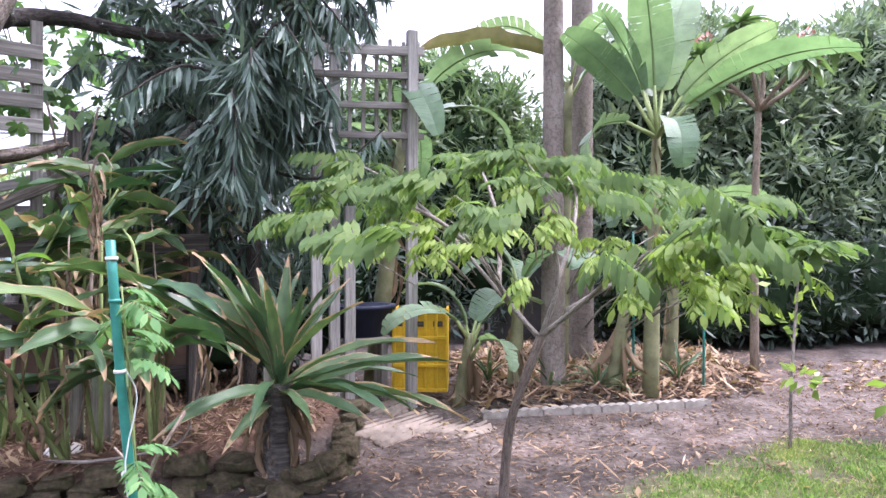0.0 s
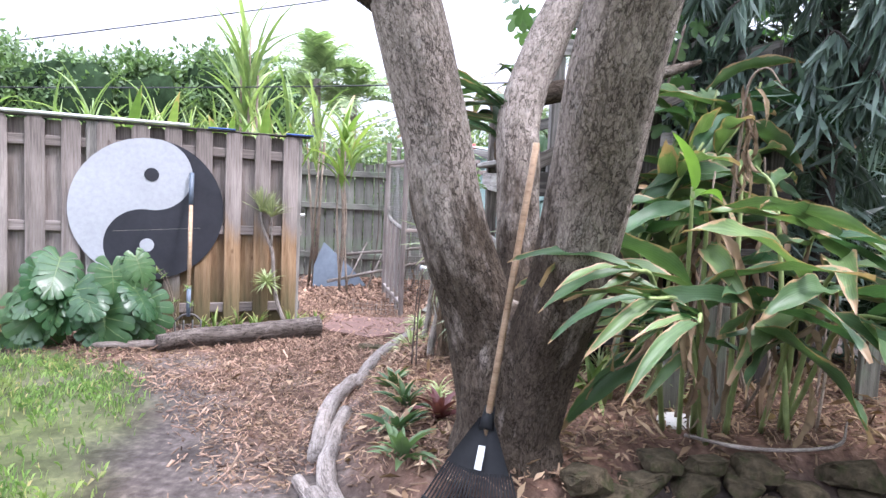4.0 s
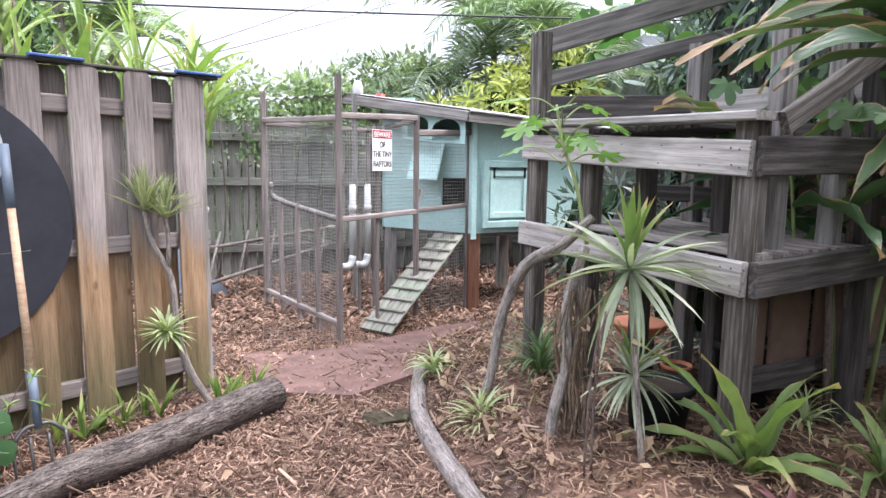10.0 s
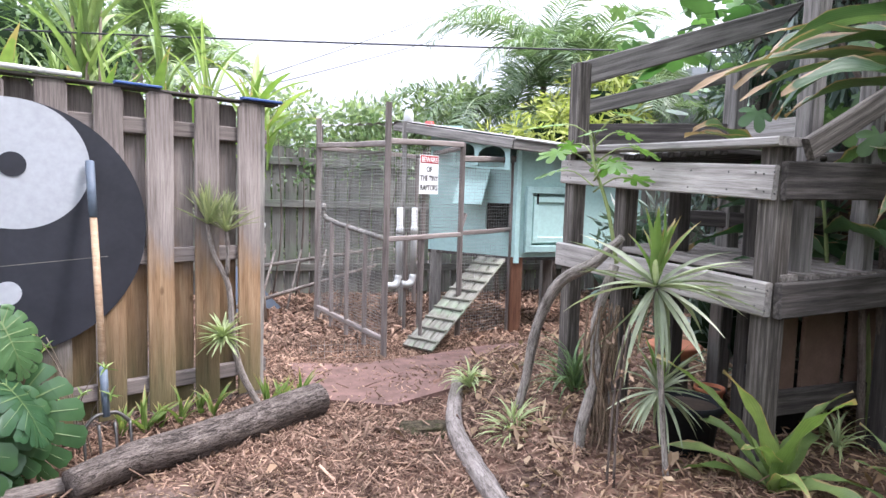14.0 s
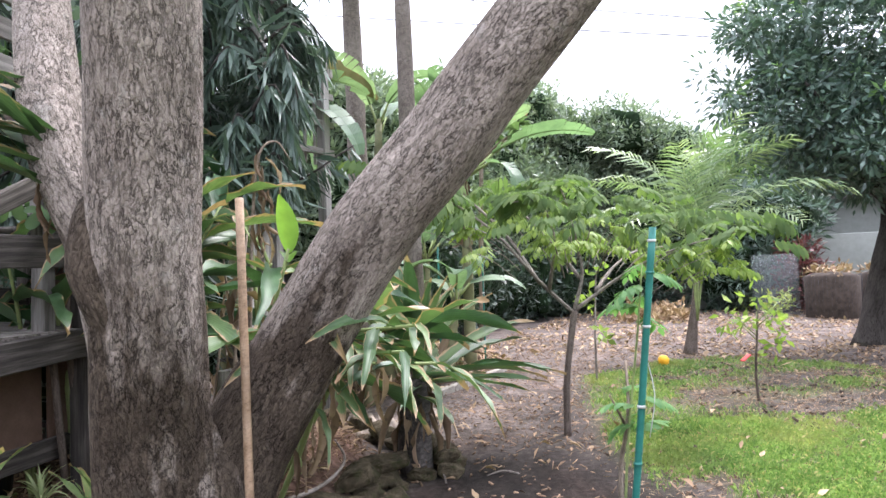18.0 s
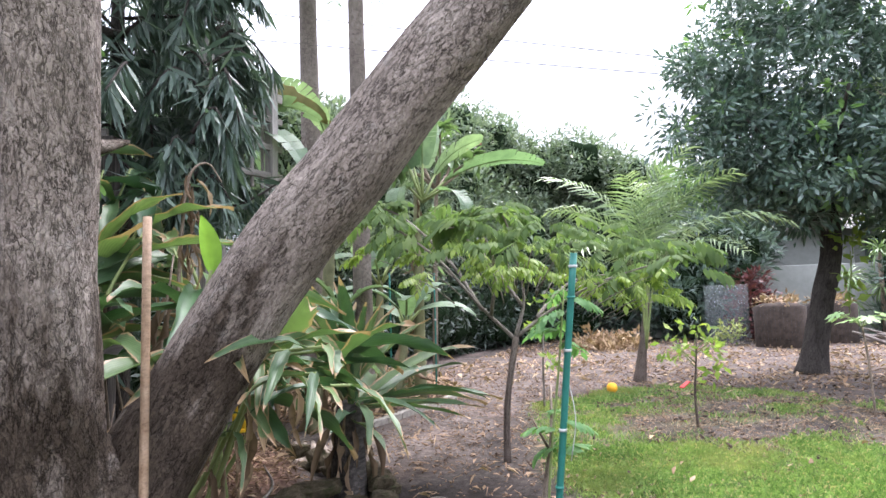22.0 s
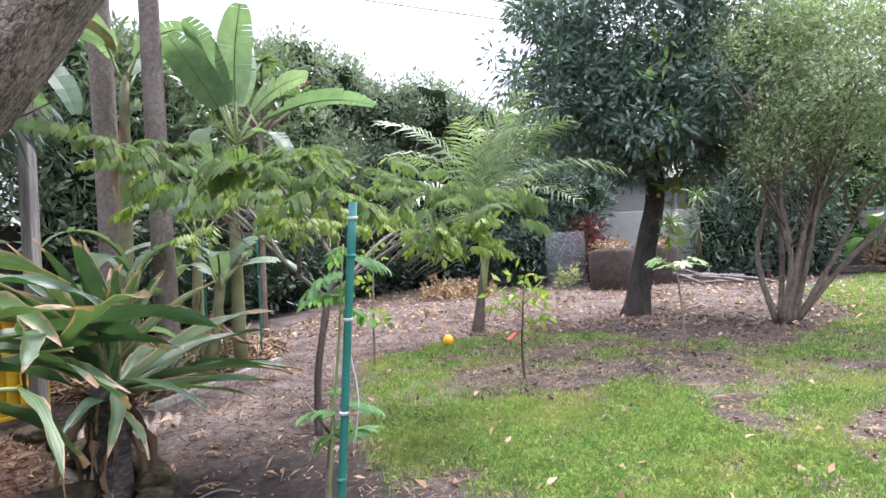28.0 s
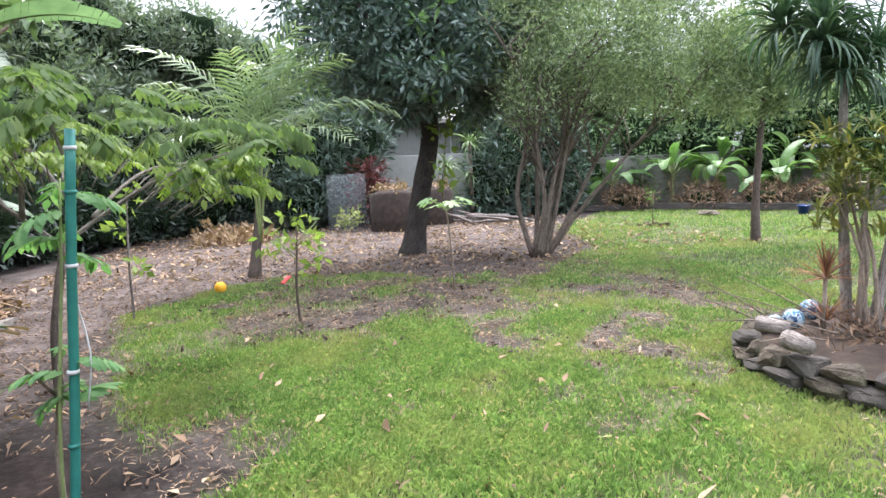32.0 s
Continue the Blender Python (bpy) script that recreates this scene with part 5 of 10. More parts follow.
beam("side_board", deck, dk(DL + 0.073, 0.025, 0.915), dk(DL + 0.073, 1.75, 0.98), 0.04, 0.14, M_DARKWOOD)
beam("side_rail", deck, dk(DL + 0.1, 0.09, 1.50), dk(DL + 0.1, 1.0, 1.98), 0.035, 0.09, M_DECKPOST)
NAIL = mesh_of("nail", *(lambda q: ([(a, b, c) for a, b, c in q[0]], q[1]))(lathe([(0.001, 0.002), (0.004, 0.0015), (0.0045, 0.0)], 8)), M_STEEL)
for z0, z1 in ((1.445, 1.365), (0.955, 0.915)):
    for s_ in (0.02, 0.06, 0.30, 0.44, 0.47, 0.75, 0.98, 1.2, 1.33, 1.37, 1.42):
        for dz in (-0.035, 0.035):
            u_ = s_ / (DL + 0.17)
            put("nail", NAIL, deck, along(dk(s_ + U(-0.01, 0.01), -0.0175 - (0.005 if z0 < 1 else 0), z0 + (z1 - z0) * u_ + dz + U(-0.008, 0.008)), dk(s_, 0.2, z0), -dn) @ Matrix.Rotation(radians(-90), 4, "Y"))
# lower platform slats
for i in range(11):
    n = 0.10 + i * 0.125
    beam("deck_slat", deck, dk(0.30, n, 1.03), dk(DL + 0.06, n, 1.00), 0.088, 0.03, M_SLAT)
# upper bench: cross slats under the plank
for i in range(9):
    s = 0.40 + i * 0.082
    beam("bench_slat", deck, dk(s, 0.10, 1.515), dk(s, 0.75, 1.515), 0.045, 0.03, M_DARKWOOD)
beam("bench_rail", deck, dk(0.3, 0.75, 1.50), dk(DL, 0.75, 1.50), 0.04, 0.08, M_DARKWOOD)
# rising handrails along the left side
beam("handrail", deck, dk(0.0, 0.03, 2.0), dk(0.55, 1.45, 2.47), 0.03, 0.135, M_GREYWOOD)
beam("handrail", deck, dk(0.0, 0.03, 1.80), dk(0.55, 1.45, 2.20), 0.03, 0.085, M_GREYWOOD)
beam("handrail", deck, dk(0.0, 0.08, 1.66), dk(0.55, 0.8, 1.66), 0.03, 0.135, M_DARKWOOD)
beam("handrail", deck, dk(0.5, 0.78, 1.67), dk(DL + 0.0, 1.0, 1.69), 0.03, 0.135, M_PALEWOOD)
beam("handrail", deck, dk(0.55, 1.5, 2.35), dk(DL, 1.65, 2.30), 0.03, 0.12, M_GREYWOOD)
beam("handrail", deck, dk(0.55, 1.5, 2.0), dk(DL, 1.65, 1.95), 0.03, 0.12, M_DARKWOOD)
beam("handrail", deck, dk(0.2, 0.6, 1.20), dk(1.0, 0.9, 1.18), 0.03, 0.09, M_DARKWOOD)
# brown panels and dark boxes under the platform
for i in range(5):
    s = 0.05 + i * 0.31
    beam("skirt_panel", deck, dk(DL - 0.15, 0.25 + s, 0.42), dk(DL - 0.15, 0.25 + s, 0.98), 0.27, 0.02, M_CARD, up=dd)
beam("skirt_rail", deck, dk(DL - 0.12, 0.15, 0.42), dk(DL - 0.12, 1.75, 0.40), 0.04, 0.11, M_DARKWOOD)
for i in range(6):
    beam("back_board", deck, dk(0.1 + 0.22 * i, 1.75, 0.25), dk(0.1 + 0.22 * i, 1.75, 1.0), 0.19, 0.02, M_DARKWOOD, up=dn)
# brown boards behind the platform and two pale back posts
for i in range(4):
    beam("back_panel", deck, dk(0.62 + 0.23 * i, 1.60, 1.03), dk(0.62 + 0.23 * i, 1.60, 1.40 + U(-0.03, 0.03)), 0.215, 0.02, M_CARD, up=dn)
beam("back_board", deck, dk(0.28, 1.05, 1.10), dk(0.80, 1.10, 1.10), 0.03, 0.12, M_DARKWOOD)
for s_ in (0.33, 0.84):
    beam("back_post", deck, dk(s_, 1.08, 0.3), dk(s_, 1.08, 1.42), 0.085, 0.085, M_SLAT, up=dd)
# ladder to the upper tower
ladder = thing("play_tower", dk(DL, 0.5, 1.5), "pale grey wooden tower with slatted sides in the foliage", "play tower")
for n in (0.24, 0.62):
    beam("stile", ladder, dk(DL - 0.02, n, 1.0), dk(DL - 0.02, n, 2.95), 0.075, 0.075, M_GREYWOOD, up=dd)
for i in range(4):
    z = 2.22 + i * 0.17
    beam("slat", ladder, dk(DL + 0.03, 0.22, z), dk(DL + 0.03, 0.66, z), 0.02, 0.10, M_GREYWOOD)

# pots and clutter under the deck
def pot(at, r, h, mat, label, name="plant_pot", cat="pot", group=""):
    t = thing(name, at, label, cat, group)
    v, f = lathe([(0, 0.0), (r * 0.78, 0.0), (r * 0.95, h * 0.88), (r * 1.06, h * 0.88), (r * 1.06, h), (r * 0.96, h), (r * 0.9, h * 0.86), (0, h * 0.86)], 20)
    part("shell", [(a + at[0], b + at[1], c + at[2]) for a, b, c in v], f, mat, t)
    v, f = lathe([(0, h * 0.90), (r * 0.9, h * 0.885)], 20)
    part("soil", [(a + at[0], b + at[1], c + at[2]) for a, b, c in v], f, M_LITTERSOIL, t)
    return t


M_LITTERSOIL = plain("potting_soil", (0.05, 0.035, 0.025), 1.0, var=0.5)
pot((-1.62, 5.32, 0.15), 0.15, 0.24, M_BLACKPLASTIC, "black plastic plant pot half filled with dry litter, under the deck")
pot((-1.25, 5.75, 0.16), 0.075, 0.15, M_TERRA, "small terracotta pot under the deck")
pot((-1.05, 5.5, 0.16), 0.16, 0.34, M_BLACKPLASTIC, "tall black nursery pot under the deck")
tb = thing("terracotta_bowl", (-1.3, 6.05, 0.35), "broken terracotta bowl on a stump under the deck", "bowl")
v, f = lathe([(0, 0.30), (0.12, 0.36), (0.16, 0.41), (0.15, 0.42), (0, 0.36)], 16)
part("bowl", [(a - 1.3, b + 6.05, c + 0.05) for a, b, c in v], f, M_TERRA, tb)
v, f = tube([(-1.3, 6.05, 0.1), (-1.3, 6.05, 0.36)], [0.09, 0.085], 10, 1)
part("stump", v, f, M_DARKWOOD, tb)

# ---- the big three-stemmed tree ----
tree = thing("shade_tree", (-1.42, 3.72, 0), "large rough-barked tree forking low into three heavy stems", "tree")


def ridged(pts, radii, seg, k, depth, seed):
    """A trunk with vertical bark ridges in its geometry."""
    v, f = tube(pts, radii, seg, k)
    line = smooth_line(pts, k)
    out = []
    for i, p in enumerate(v):
        c = line[i // seg]
        d = p - c
        r = d.length
        a = (i % seg) / seg * 2 * math.pi
        q = Vector((math.cos(a) * 5.5, math.sin(a) * 5.5, c.z * 2.2 + seed))
        q2 = Vector((math.cos(a) * 1.1, math.sin(a) * 1.1, c.z * 0.8 + seed))
        e = abs(noise.noise(q)) * 2 - 0.5
        out.append(c + d * (1 + depth * e / max(r, 0.05) * 0.5 + 0.13 * noise.noise(q2)))
    return out, f


tv, tf = ridged([(-1.43, 3.72, -0.05), (-1.44, 3.73, 0.10), (-1.44, 3.75, 0.30), (-1.44, 3.74, 0.52), (-1.45, 3.73, 0.68), (-1.44, 3.72, 0.78), (-1.43, 3.72, 0.84)], [0.36, 0.27, 0.225, 0.225, 0.185, 0.12, 0.03], 44, 8, 0.022, 3.0)
part("trunk", tv, tf, M_BARK, tree)
tv, tf = ridged([(-1.47, 3.78, 0.25), (-1.57, 3.71, 0.75), (-1.69, 3.58, 1.14), (-1.76, 3.50, 1.53), (-1.83, 3.42, 1.82), (-1.89, 3.35, 2.1), (-1.93, 3.27, 2.5), (-1.98, 3.2, 3.0), (-2.0, 3.1, 3.8), (-2.1, 3.0, 4.8)],
                [0.17, 0.155, 0.142, 0.138, 0.135, 0.125, 0.12, 0.115, 0.10, 0.07], 36, 8, 0.018, 8.0)
part("stem", tv, tf, M_BARK, tree)
limb("knot", tree, [(-1.66, 3.62, 1.02), (-1.74, 3.61, 1.14), (-1.78, 3.62, 1.28), (-1.785, 3.58, 1.42), (-1.75, 3.53, 1.55)], [0.05, 0.085, 0.09, 0.075, 0.04], M_BARK, 18, 5, 0.35, 5, "swollen knot of an old pruned branch")
tv, tf = ridged([(-1.38, 3.72, 0.25), (-1.31, 3.66, 0.60), (-1.21, 3.46, 0.98), (-1.15, 3.2, 1.37), (-1.12, 2.95, 1.64), (-1.07, 2.72, 1.92), (-0.98, 2.35, 2.35), (-0.85, 1.9, 2.9), (-0.7, 1.5, 3.6), (-0.5, 1.1, 4.5)],
                [0.17, 0.163, 0.15, 0.140, 0.130, 0.122, 0.115, 0.11, 0.10, 0.08], 36, 8, 0.018, 13.0)
part("stem", tv, tf, M_BARK, tree)
tv, tf = ridged([(-1.40, 3.83, 0.3), (-1.43, 3.95, 0.85), (-1.46, 4.07, 1.34), (-1.48, 4.25, 1.71), (-1.39, 4.46, 2.09), (-1.27, 4.66, 2.45), (-1.1, 4.9, 3.0), (-0.9, 5.2, 3.9), (-0.8, 5.4, 4.8)],
                [0.12, 0.11, 0.102, 0.105, 0.105, 0.10, 0.095, 0.085, 0.06], 28, 7, 0.014, 18.0)
part("stem", tv, tf, M_BARK, tree)
limb("branch", tree, [(-1.84, 3.40, 1.95), (-2.02, 3.36, 2.07), (-2.35, 3.33, 2.19), (-2.75, 3.3, 2.34), (-3.3, 3.2, 2.65), (-3.9, 3.1, 3.2)], [0.10, 0.092, 0.078, 0.068, 0.058, 0.04], M_BARK, 14, 5, 0.12)
limb("branch", tree, [(-1.47, 4.33, 1.80), (-1.2, 4.38, 1.86), (-0.85, 4.42, 1.93), (-0.6, 4.50, 2.02)], [0.065, 0.05, 0.042, 0.012], M_BARK, 12, 5, 0.12)
limb("branch", tree, [(-1.10, 4.92, 2.88), (-1.12, 5.3, 3.02), (-0.87, 5.55, 3.12), (-0.37, 5.54, 3.06), (0.2, 5.6, 3.1), (0.6, 5.7, 3.3)], [0.07, 0.065, 0.06, 0.05, 0.035, 0.012], M_BARK2, 12, 5, 0.12)
# unseen crown overhead, spread wide to shade the bed, trunk and near lawn
crown("crown", tree, [(-2.2, 3.0, 5.9, 2.2, 2.0, 0.9), (-0.2, 1.6, 5.8, 1.9, 1.9, 0.9), (-0.5, 4.6, 5.9, 2.0, 1.7, 0.9), (-4.2, 3.7, 4.8, 0.9, 0.9, 0.6), (-0.7, 0.2, 5.7, 1.5, 1.3, 0.7), (0.8, 3.4, 6.0, 1.2, 1.4, 0.6)], 9, 22, 0.2, 0.14, 0.06, M_HEDGE, 5)

# ---- leaf rake standing against the trunk ----
rake = thing("leaf_rake", (-1.50, 3.20, 0), "black plastic leaf rake with a tan wooden handle against the trunk", "garden tool")
rn, rt = Vector((-1.484, 3.425, 0.416)), Vector((-1.362, 3.555, 1.491))
limb("handle", rake, [rn - (rt - rn) * 0.08, rn * 0.5 + rt * 0.5, rt], [0.0135, 0.0135, 0.014], M_TAN, 10, 2)
rdown = Vector((-0.04, -0.28, -0.40)).normalized()
rside = Vector((0.94, -0.28, 0.0)).normalized()
rnorm = rside.cross(rdown)
hv, hf = [], []
for i in range(9):
    for j in range(7):
        s, w = i / 8, (j - 3) / 3
        half = 0.028 + 0.10 * s
        hv.append(rn + rdown * (0.21 * s - 0.02 * w * w * s) + rside * (w * half) + rnorm * (0.012 + 0.008 * math.cos(w * 9) - 0.02 * w * w))
for i in range(8):
    for j in range(6):
        a = i * 7 + j
        hf.append((a, a + 1, a + 8, a + 7))
part("head", hv, hf, M_BLACKPLASTIC, rake, "black fan-shaped plastic head")
lp = rn + rdown * 0.15 - rnorm * 0.006
part("label_sticker", [lp - rside * 0.014 - rdown * 0.045, lp + rside * 0.014 - rdown * 0.045, lp + rside * 0.014 + rdown * 0.045, lp - rside * 0.014 + rdown * 0.045], [(0, 1, 2, 3)], M_WHITE, rake, "white sticker", smooth=False)
limb("collar", rake, [rn - rdown * 0.05, rn + rdown * 0.04], [0.02, 0.03], M_BLACKPLASTIC, 10, 1)
for j in range(27):
    w = (j - 13) / 13
    a = rn + rdown * (0.20 - 0.02 * w * w) + rside * (w * 0.126)
    b = rn + rdown * (0.50 - 0.04 * w * w) + rside * (w * 0.25)
    limb("tine", rake, [a, a * 0.4 + b * 0.6, b, b + rnorm * -0.02 + rdown * 0.015], [0.0052, 0.0042, 0.004, 0.0035], M_BLACKPLASTIC, 4, 2)
limb("spacer", rake, [rn + rdown * (0.37 - 0.035 * w * w) + rside * (w * 0.197) - rnorm * 0.004 for w in (-1, -0.6, -0.2, 0.2, 0.6, 1)], [0.006] * 6, M_BLACKPLASTIC, 6, 3)

# ---- logs bordering the bed ----
log = thing("fallen_log", (-3.8, 5.8, 0), "thick dark cut log lying on the mulch before the fence", "log")
tv, tf = ridged([(-4.27, 5.36, 0.06), (-4.10, 5.56, 0.078), (-3.90, 5.72, 0.082), (-3.6, 6.02, 0.086), (-3.45, 6.19, 0.09), (-3.33, 6.30, 0.092)], [0.068, 0.078, 0.084, 0.092, 0.094, 0.10], 32, 8, 0.014, 2.0)
part("bark", tv, tf, M_LOG, log)
lg2 = thing("log_offcut", (-4.5, 5.3, 0), "short grey branch lying beside the log", "branch")
limb("wood", lg2, [(-4.78, 5.17, 0.03), (-4.32, 5.42, 0.03)], [0.03, 0.038], M_BRANCH, 10, 2, 0.1)


def border(pts, r, label, name="border_log"):
    t = thing(name, (pts[0][0], pts[0][1], 0), label, "log", "logs round the bed")
    limb("wood", t, [(x, y, gz(x, y) * 0.3 + r * 0.75 + dz) for x, y, dz in pts], [r * 0.9, r, r, r * 0.85], M_BRANCH, 12, 5, 0.12, 4)
    return t


border([(-2.46, 6.62, 0.02), (-2.58, 6.0, 0), (-2.56, 5.4, 0), (-2.50, 4.9, 0)], 0.048, "pale grey branch edging the planted bed")
border([(-2.55, 5.0, 0), (-2.52, 4.5, 0), (-2.40, 4.05, 0), (-2.30, 3.72, 0)], 0.050, "curved pale grey branch edging the planted bed")
border([(-2.38, 4.35, 0.01), (-2.29, 3.9, 0), (-2.16, 3.5, 0), (-1.95, 3.2, 0)], 0.045, "pale peeling branch edging the planted bed")
border([(-2.18, 3.40, 0), (-1.95, 3.12, 0), (-1.65, 2.98, 0), (-1.25, 2.95, 0)], 0.042, "pale peeling branch edging the planted bed")
border([(-2.30, 3.52, 0), (-2.10, 3.28, 0), (-1.85, 3.05, 0), (-1.70, 2.98, 0)], 0.030, "thin peeling branch beside the bed")

# dry twisted stems before the deck
snag = thing("bare_trunk", (-2.28, 5.9, 0.1), "crooked bare grey stem with a pruned fork beside the deck", "dead tree")
limb("stem", snag, [(-2.30, 5.86, 0.08), (-2.24, 5.84, 0.30), (-2.20, 5.80, 0.62), (-2.13, 5.70, 0.86), (-2.03, 5.50, 0.99), (-1.95, 5.38, 1.12)], [0.024, 0.024, 0.026, 0.030, 0.027, 0.019], M_SNAG, 12, 5, 0.22, 5)
snag2 = thing("bare_trunk", (-2.1, 5.34, 0.1), "pale crooked stem wrapped in dry roots beside the deck", "dead tree")
limb("stem", snag2, [(-2.10, 5.34, 0.0), (-2.11, 5.36, 0.22), (-2.06, 5.34, 0.5), (-2.06, 5.36, 0.75), (-2.0, 5.33, 1.0)], [0.024, 0.025, 0.024, 0.022, 0.02], M_SNAG, 12, 5, 0.22, 5)
rngv = random.Random(5)
M_DRYROOT = bark("dry_root", (0.06, 0.042, 0.03), (0.27, 0.20, 0.14), 50, stretch=(1, 1, 0.3), strength=0.6)
for i in range(24):
    x, y = -2.05 + rngv.uniform(-0.02, 0.08), 5.38 + rngv.uniform(-0.08, 0.06)
    limb("dry_root", snag2, [(x, y, 0.12), (x + rngv.uniform(-0.05, 0.05), y, 0.35), (x + rngv.uniform(-0.05, 0.05), y, 0.55), (x + rngv.uniform(-0.04, 0.03), y - 0.02, 0.82)], [0.004, 0.007, 0.006, 0.003], M_DRYROOT, 5, 3, 0.5, 9)

# ---- spiky plants ----
def tuft(parent, at, n, L, W, mat, lift=(0, 80), droop=(30, 80), name="leaf", fold=0.3, var=5, nn=6, s=(0.75, 1.1)):
    ms = [blade(name, L, W, mat, U(20, 35), U(*droop), nn, fold) for _ in range(var)]
    for i in range(n):
        put(name, random.choice(ms), parent, turned(at, i * 137.5 + U(-15, 15), U(*lift), U(-15, 15), U(*s)))


dr = thing("dracaena", (-2.0, 5.2, 0.1), "dracaena with long striped strap leaves beside the deck", "dracaena")
limb("stem", dr, [(-1.86, 5.02, 0.12), (-1.88, 5.06, 0.45), (-1.93, 5.07, 0.94)], [0.013, 0.012, 0.016], M_SNAG, 8, 4, 0.1)
M_DRACO = leafy("dracaena_leaf", (0.21, 0.255, 0.165), (0.46, 0.49, 0.36), 0.42, 0.25, island=False)
tuft(dr, (-1.93, 5.07, 0.945), 40, 0.41, 0.028, M_DRACO, (-95, 15), (-10, 35))
tuft(dr, (-1.94, 5.06, 0.955), 12, 0.30, 0.040, M_LIMESTRAP, (35, 65), (5, 30))
dr2 = thing("dracaena", (-1.93, 5.2, 0.2), "small drooping dracaena in the black pot", "dracaena")
limb("stem", dr2, [(-1.66, 5.26, 0.34), (-1.84, 5.17, 0.48)], [0.012, 0.012], M_BARK3, 8, 2)
tuft(dr2, (-1.84, 5.17, 0.48), 38, 0.27, 0.020, M_DRACO, (-80, 50), (-5, 50))
tuft(dr2, (-1.84, 5.17, 0.48), 10, 0.24, 0.020, M_LIMESTRAP, (35, 65), (5, 30))

ya = thing("marginata", (-3.70, 6.43, 0), "small dragon plant with two leaf tufts on a bent ringed stem", "dracaena")
limb("stem", ya, [(-3.66, 6.40, 0), (-3.78, 6.42, 0.22), (-3.83, 6.42, 0.45), (-3.85, 6.42, 0.72), (-3.93, 6.40, 0.92), (-3.96, 6.40, 1.08)], [0.02, 0.02, 0.018, 0.017, 0.014, 0.013], M_BRANCH, 10, 4, 0.1)
limb("stem", ya, [(-3.86, 6.42, 0.78), (-3.85, 6.40, 0.92), (-3.86, 6.40, 1.04)], [0.013, 0.012, 0.011], M_BRANCH, 8, 4)
M_MARG = leafy("marginata_leaf", (0.19, 0.23, 0.12), (0.42, 0.44, 0.27), 0.45, 0.25, island=False)
tuft(ya, (-3.96, 6.40, 1.08), 96, 0.25, 0.012, M_MARG, (0, 78), (5, 45))
tuft(ya, (-3.86, 6.40, 1.04), 60, 0.23, 0.012, M_MARG, (0, 78), (5, 45))
tuft(ya, (-3.87, 6.36, 0.44), 60, 0.17, 0.018, M_VARIEG, (-60, 50), (10, 70))
for k, (x, y) in enumerate(((-3.55, 6.40), (-3.62, 6.34), (-3.9, 6.25), (-3.98, 6.30), (-3.45, 6.5), (-4.05, 6.16), (-4.14, 6.12), (-4.2, 6.05), (-4.3, 6.02))):
    w = thing("weed", (x, y, 0), "small broad-leaved weed at the foot of the fence", "weed", "weeds along the fence")
    tuft(w, (x, y, 0.0), 9, U(0.14, 0.26), 0.026, M_LIMESTRAP, (25, 75), (10, 60))

sw = thing("weed", (-4.45, 5.80, 0), "straggly dry weed with small pale leaves before the fence", "weed", "weeds along the fence")
rw_ = random.Random(33)
for k in range(7):
    bx, by, a_ = -4.45 + rw_.uniform(-0.10, 0.10), 5.80 + rw_.uniform(-0.08, 0.08), rw_.uniform(0, 6.28)
    tipw = Vector((bx + 0.18 * math.cos(a_), by + 0.12 * math.sin(a_), rw_.uniform(0.28, 0.60)))
    limb("stem", sw, [(bx, by, 0), (bx + 0.06 * math.cos(a_), by + 0.04 * math.sin(a_), tipw.z * 0.6), tipw], [0.004, 0.003, 0.002], M_BARK3, 4, 3)
    tuft(sw, tipw - Zv(0.05), 6, 0.06, 0.014, M_LIMESTRAP, (-40, 50), (10, 60), var=2)

pap = thing("papaya_seedling", (-2.0, 5.4, 0.9), "young papaya-like seedling with lobed leaves by the deck rail", "seedling")
limb("stem", pap, [(-1.96, 5.40, 1.0), (-2.0, 5.44, 1.25), (-2.06, 5.47, 1.44), (-2.08, 5.50, 1.60)], [0.010, 0.009, 0.008, 0.006], M_GREENSTEM, 8, 4)


def lobed(name, r, mat, lobes=7, cut=0.5, cup=0.12):
    """A hand-shaped leaf with its stalk at the origin."""
    v, f = [(0, 0, 0)], []
    n = lobes * 6
    for i in range(n + 1):
        a = -2.6 + 5.2 * i / n
        k = (1 - cut) + cut * abs(math.cos((i / n * lobes) * math.pi)) ** 0.7
        rr = r * k * (0.72 + 0.28 * math.cos(a))
        v.append((rr * math.cos(a), rr * math.sin(a), -cup * rr * rr / r + 0.02 * math.sin(i * 1.7) * r))
    for i in range(1, n + 1):
        f.append((0, i, i + 1))
    return mesh_of(name, v, f, mat)


M_PAPAYA = leafy("papaya_leaf", (0.10, 0.21, 0.05), (0.22, 0.36, 0.10), 0.45, 0.4, island=False)
PL = [lobed("leaf", 0.14, M_PAPAYA, 7, 0.6) for _ in range(3)]


def stalked(parent, base, tip, meshes, mat, s=1.0, r=0.004, droop=15):
    b, t = Vector(base), Vector(tip)
    limb("leaf_stalk", parent, [b, (b + t) / 2 + Vector((0, 0, 0.03)), t], [r, r * 0.9, r * 0.7], mat, 5, 3)
    az = math.degrees(math.atan2(t.y - b.y, t.x - b.x))
    put("leaf", random.choice(meshes), parent, turned(t, az + U(-20, 20), -droop + U(-15, 15), U(-20, 20), s))


for i in range(11):
    a = i * 2.4
    z = 1.36 + 0.026 * i
    stalked(pap, (-2.06, 5.47, z - 0.04), (-2.06 + 0.19 * math.cos(a), 5.47 + 0.19 * math.sin(a), z + 0.03), PL, M_GREENSTEM, U(0.6, 0.95))

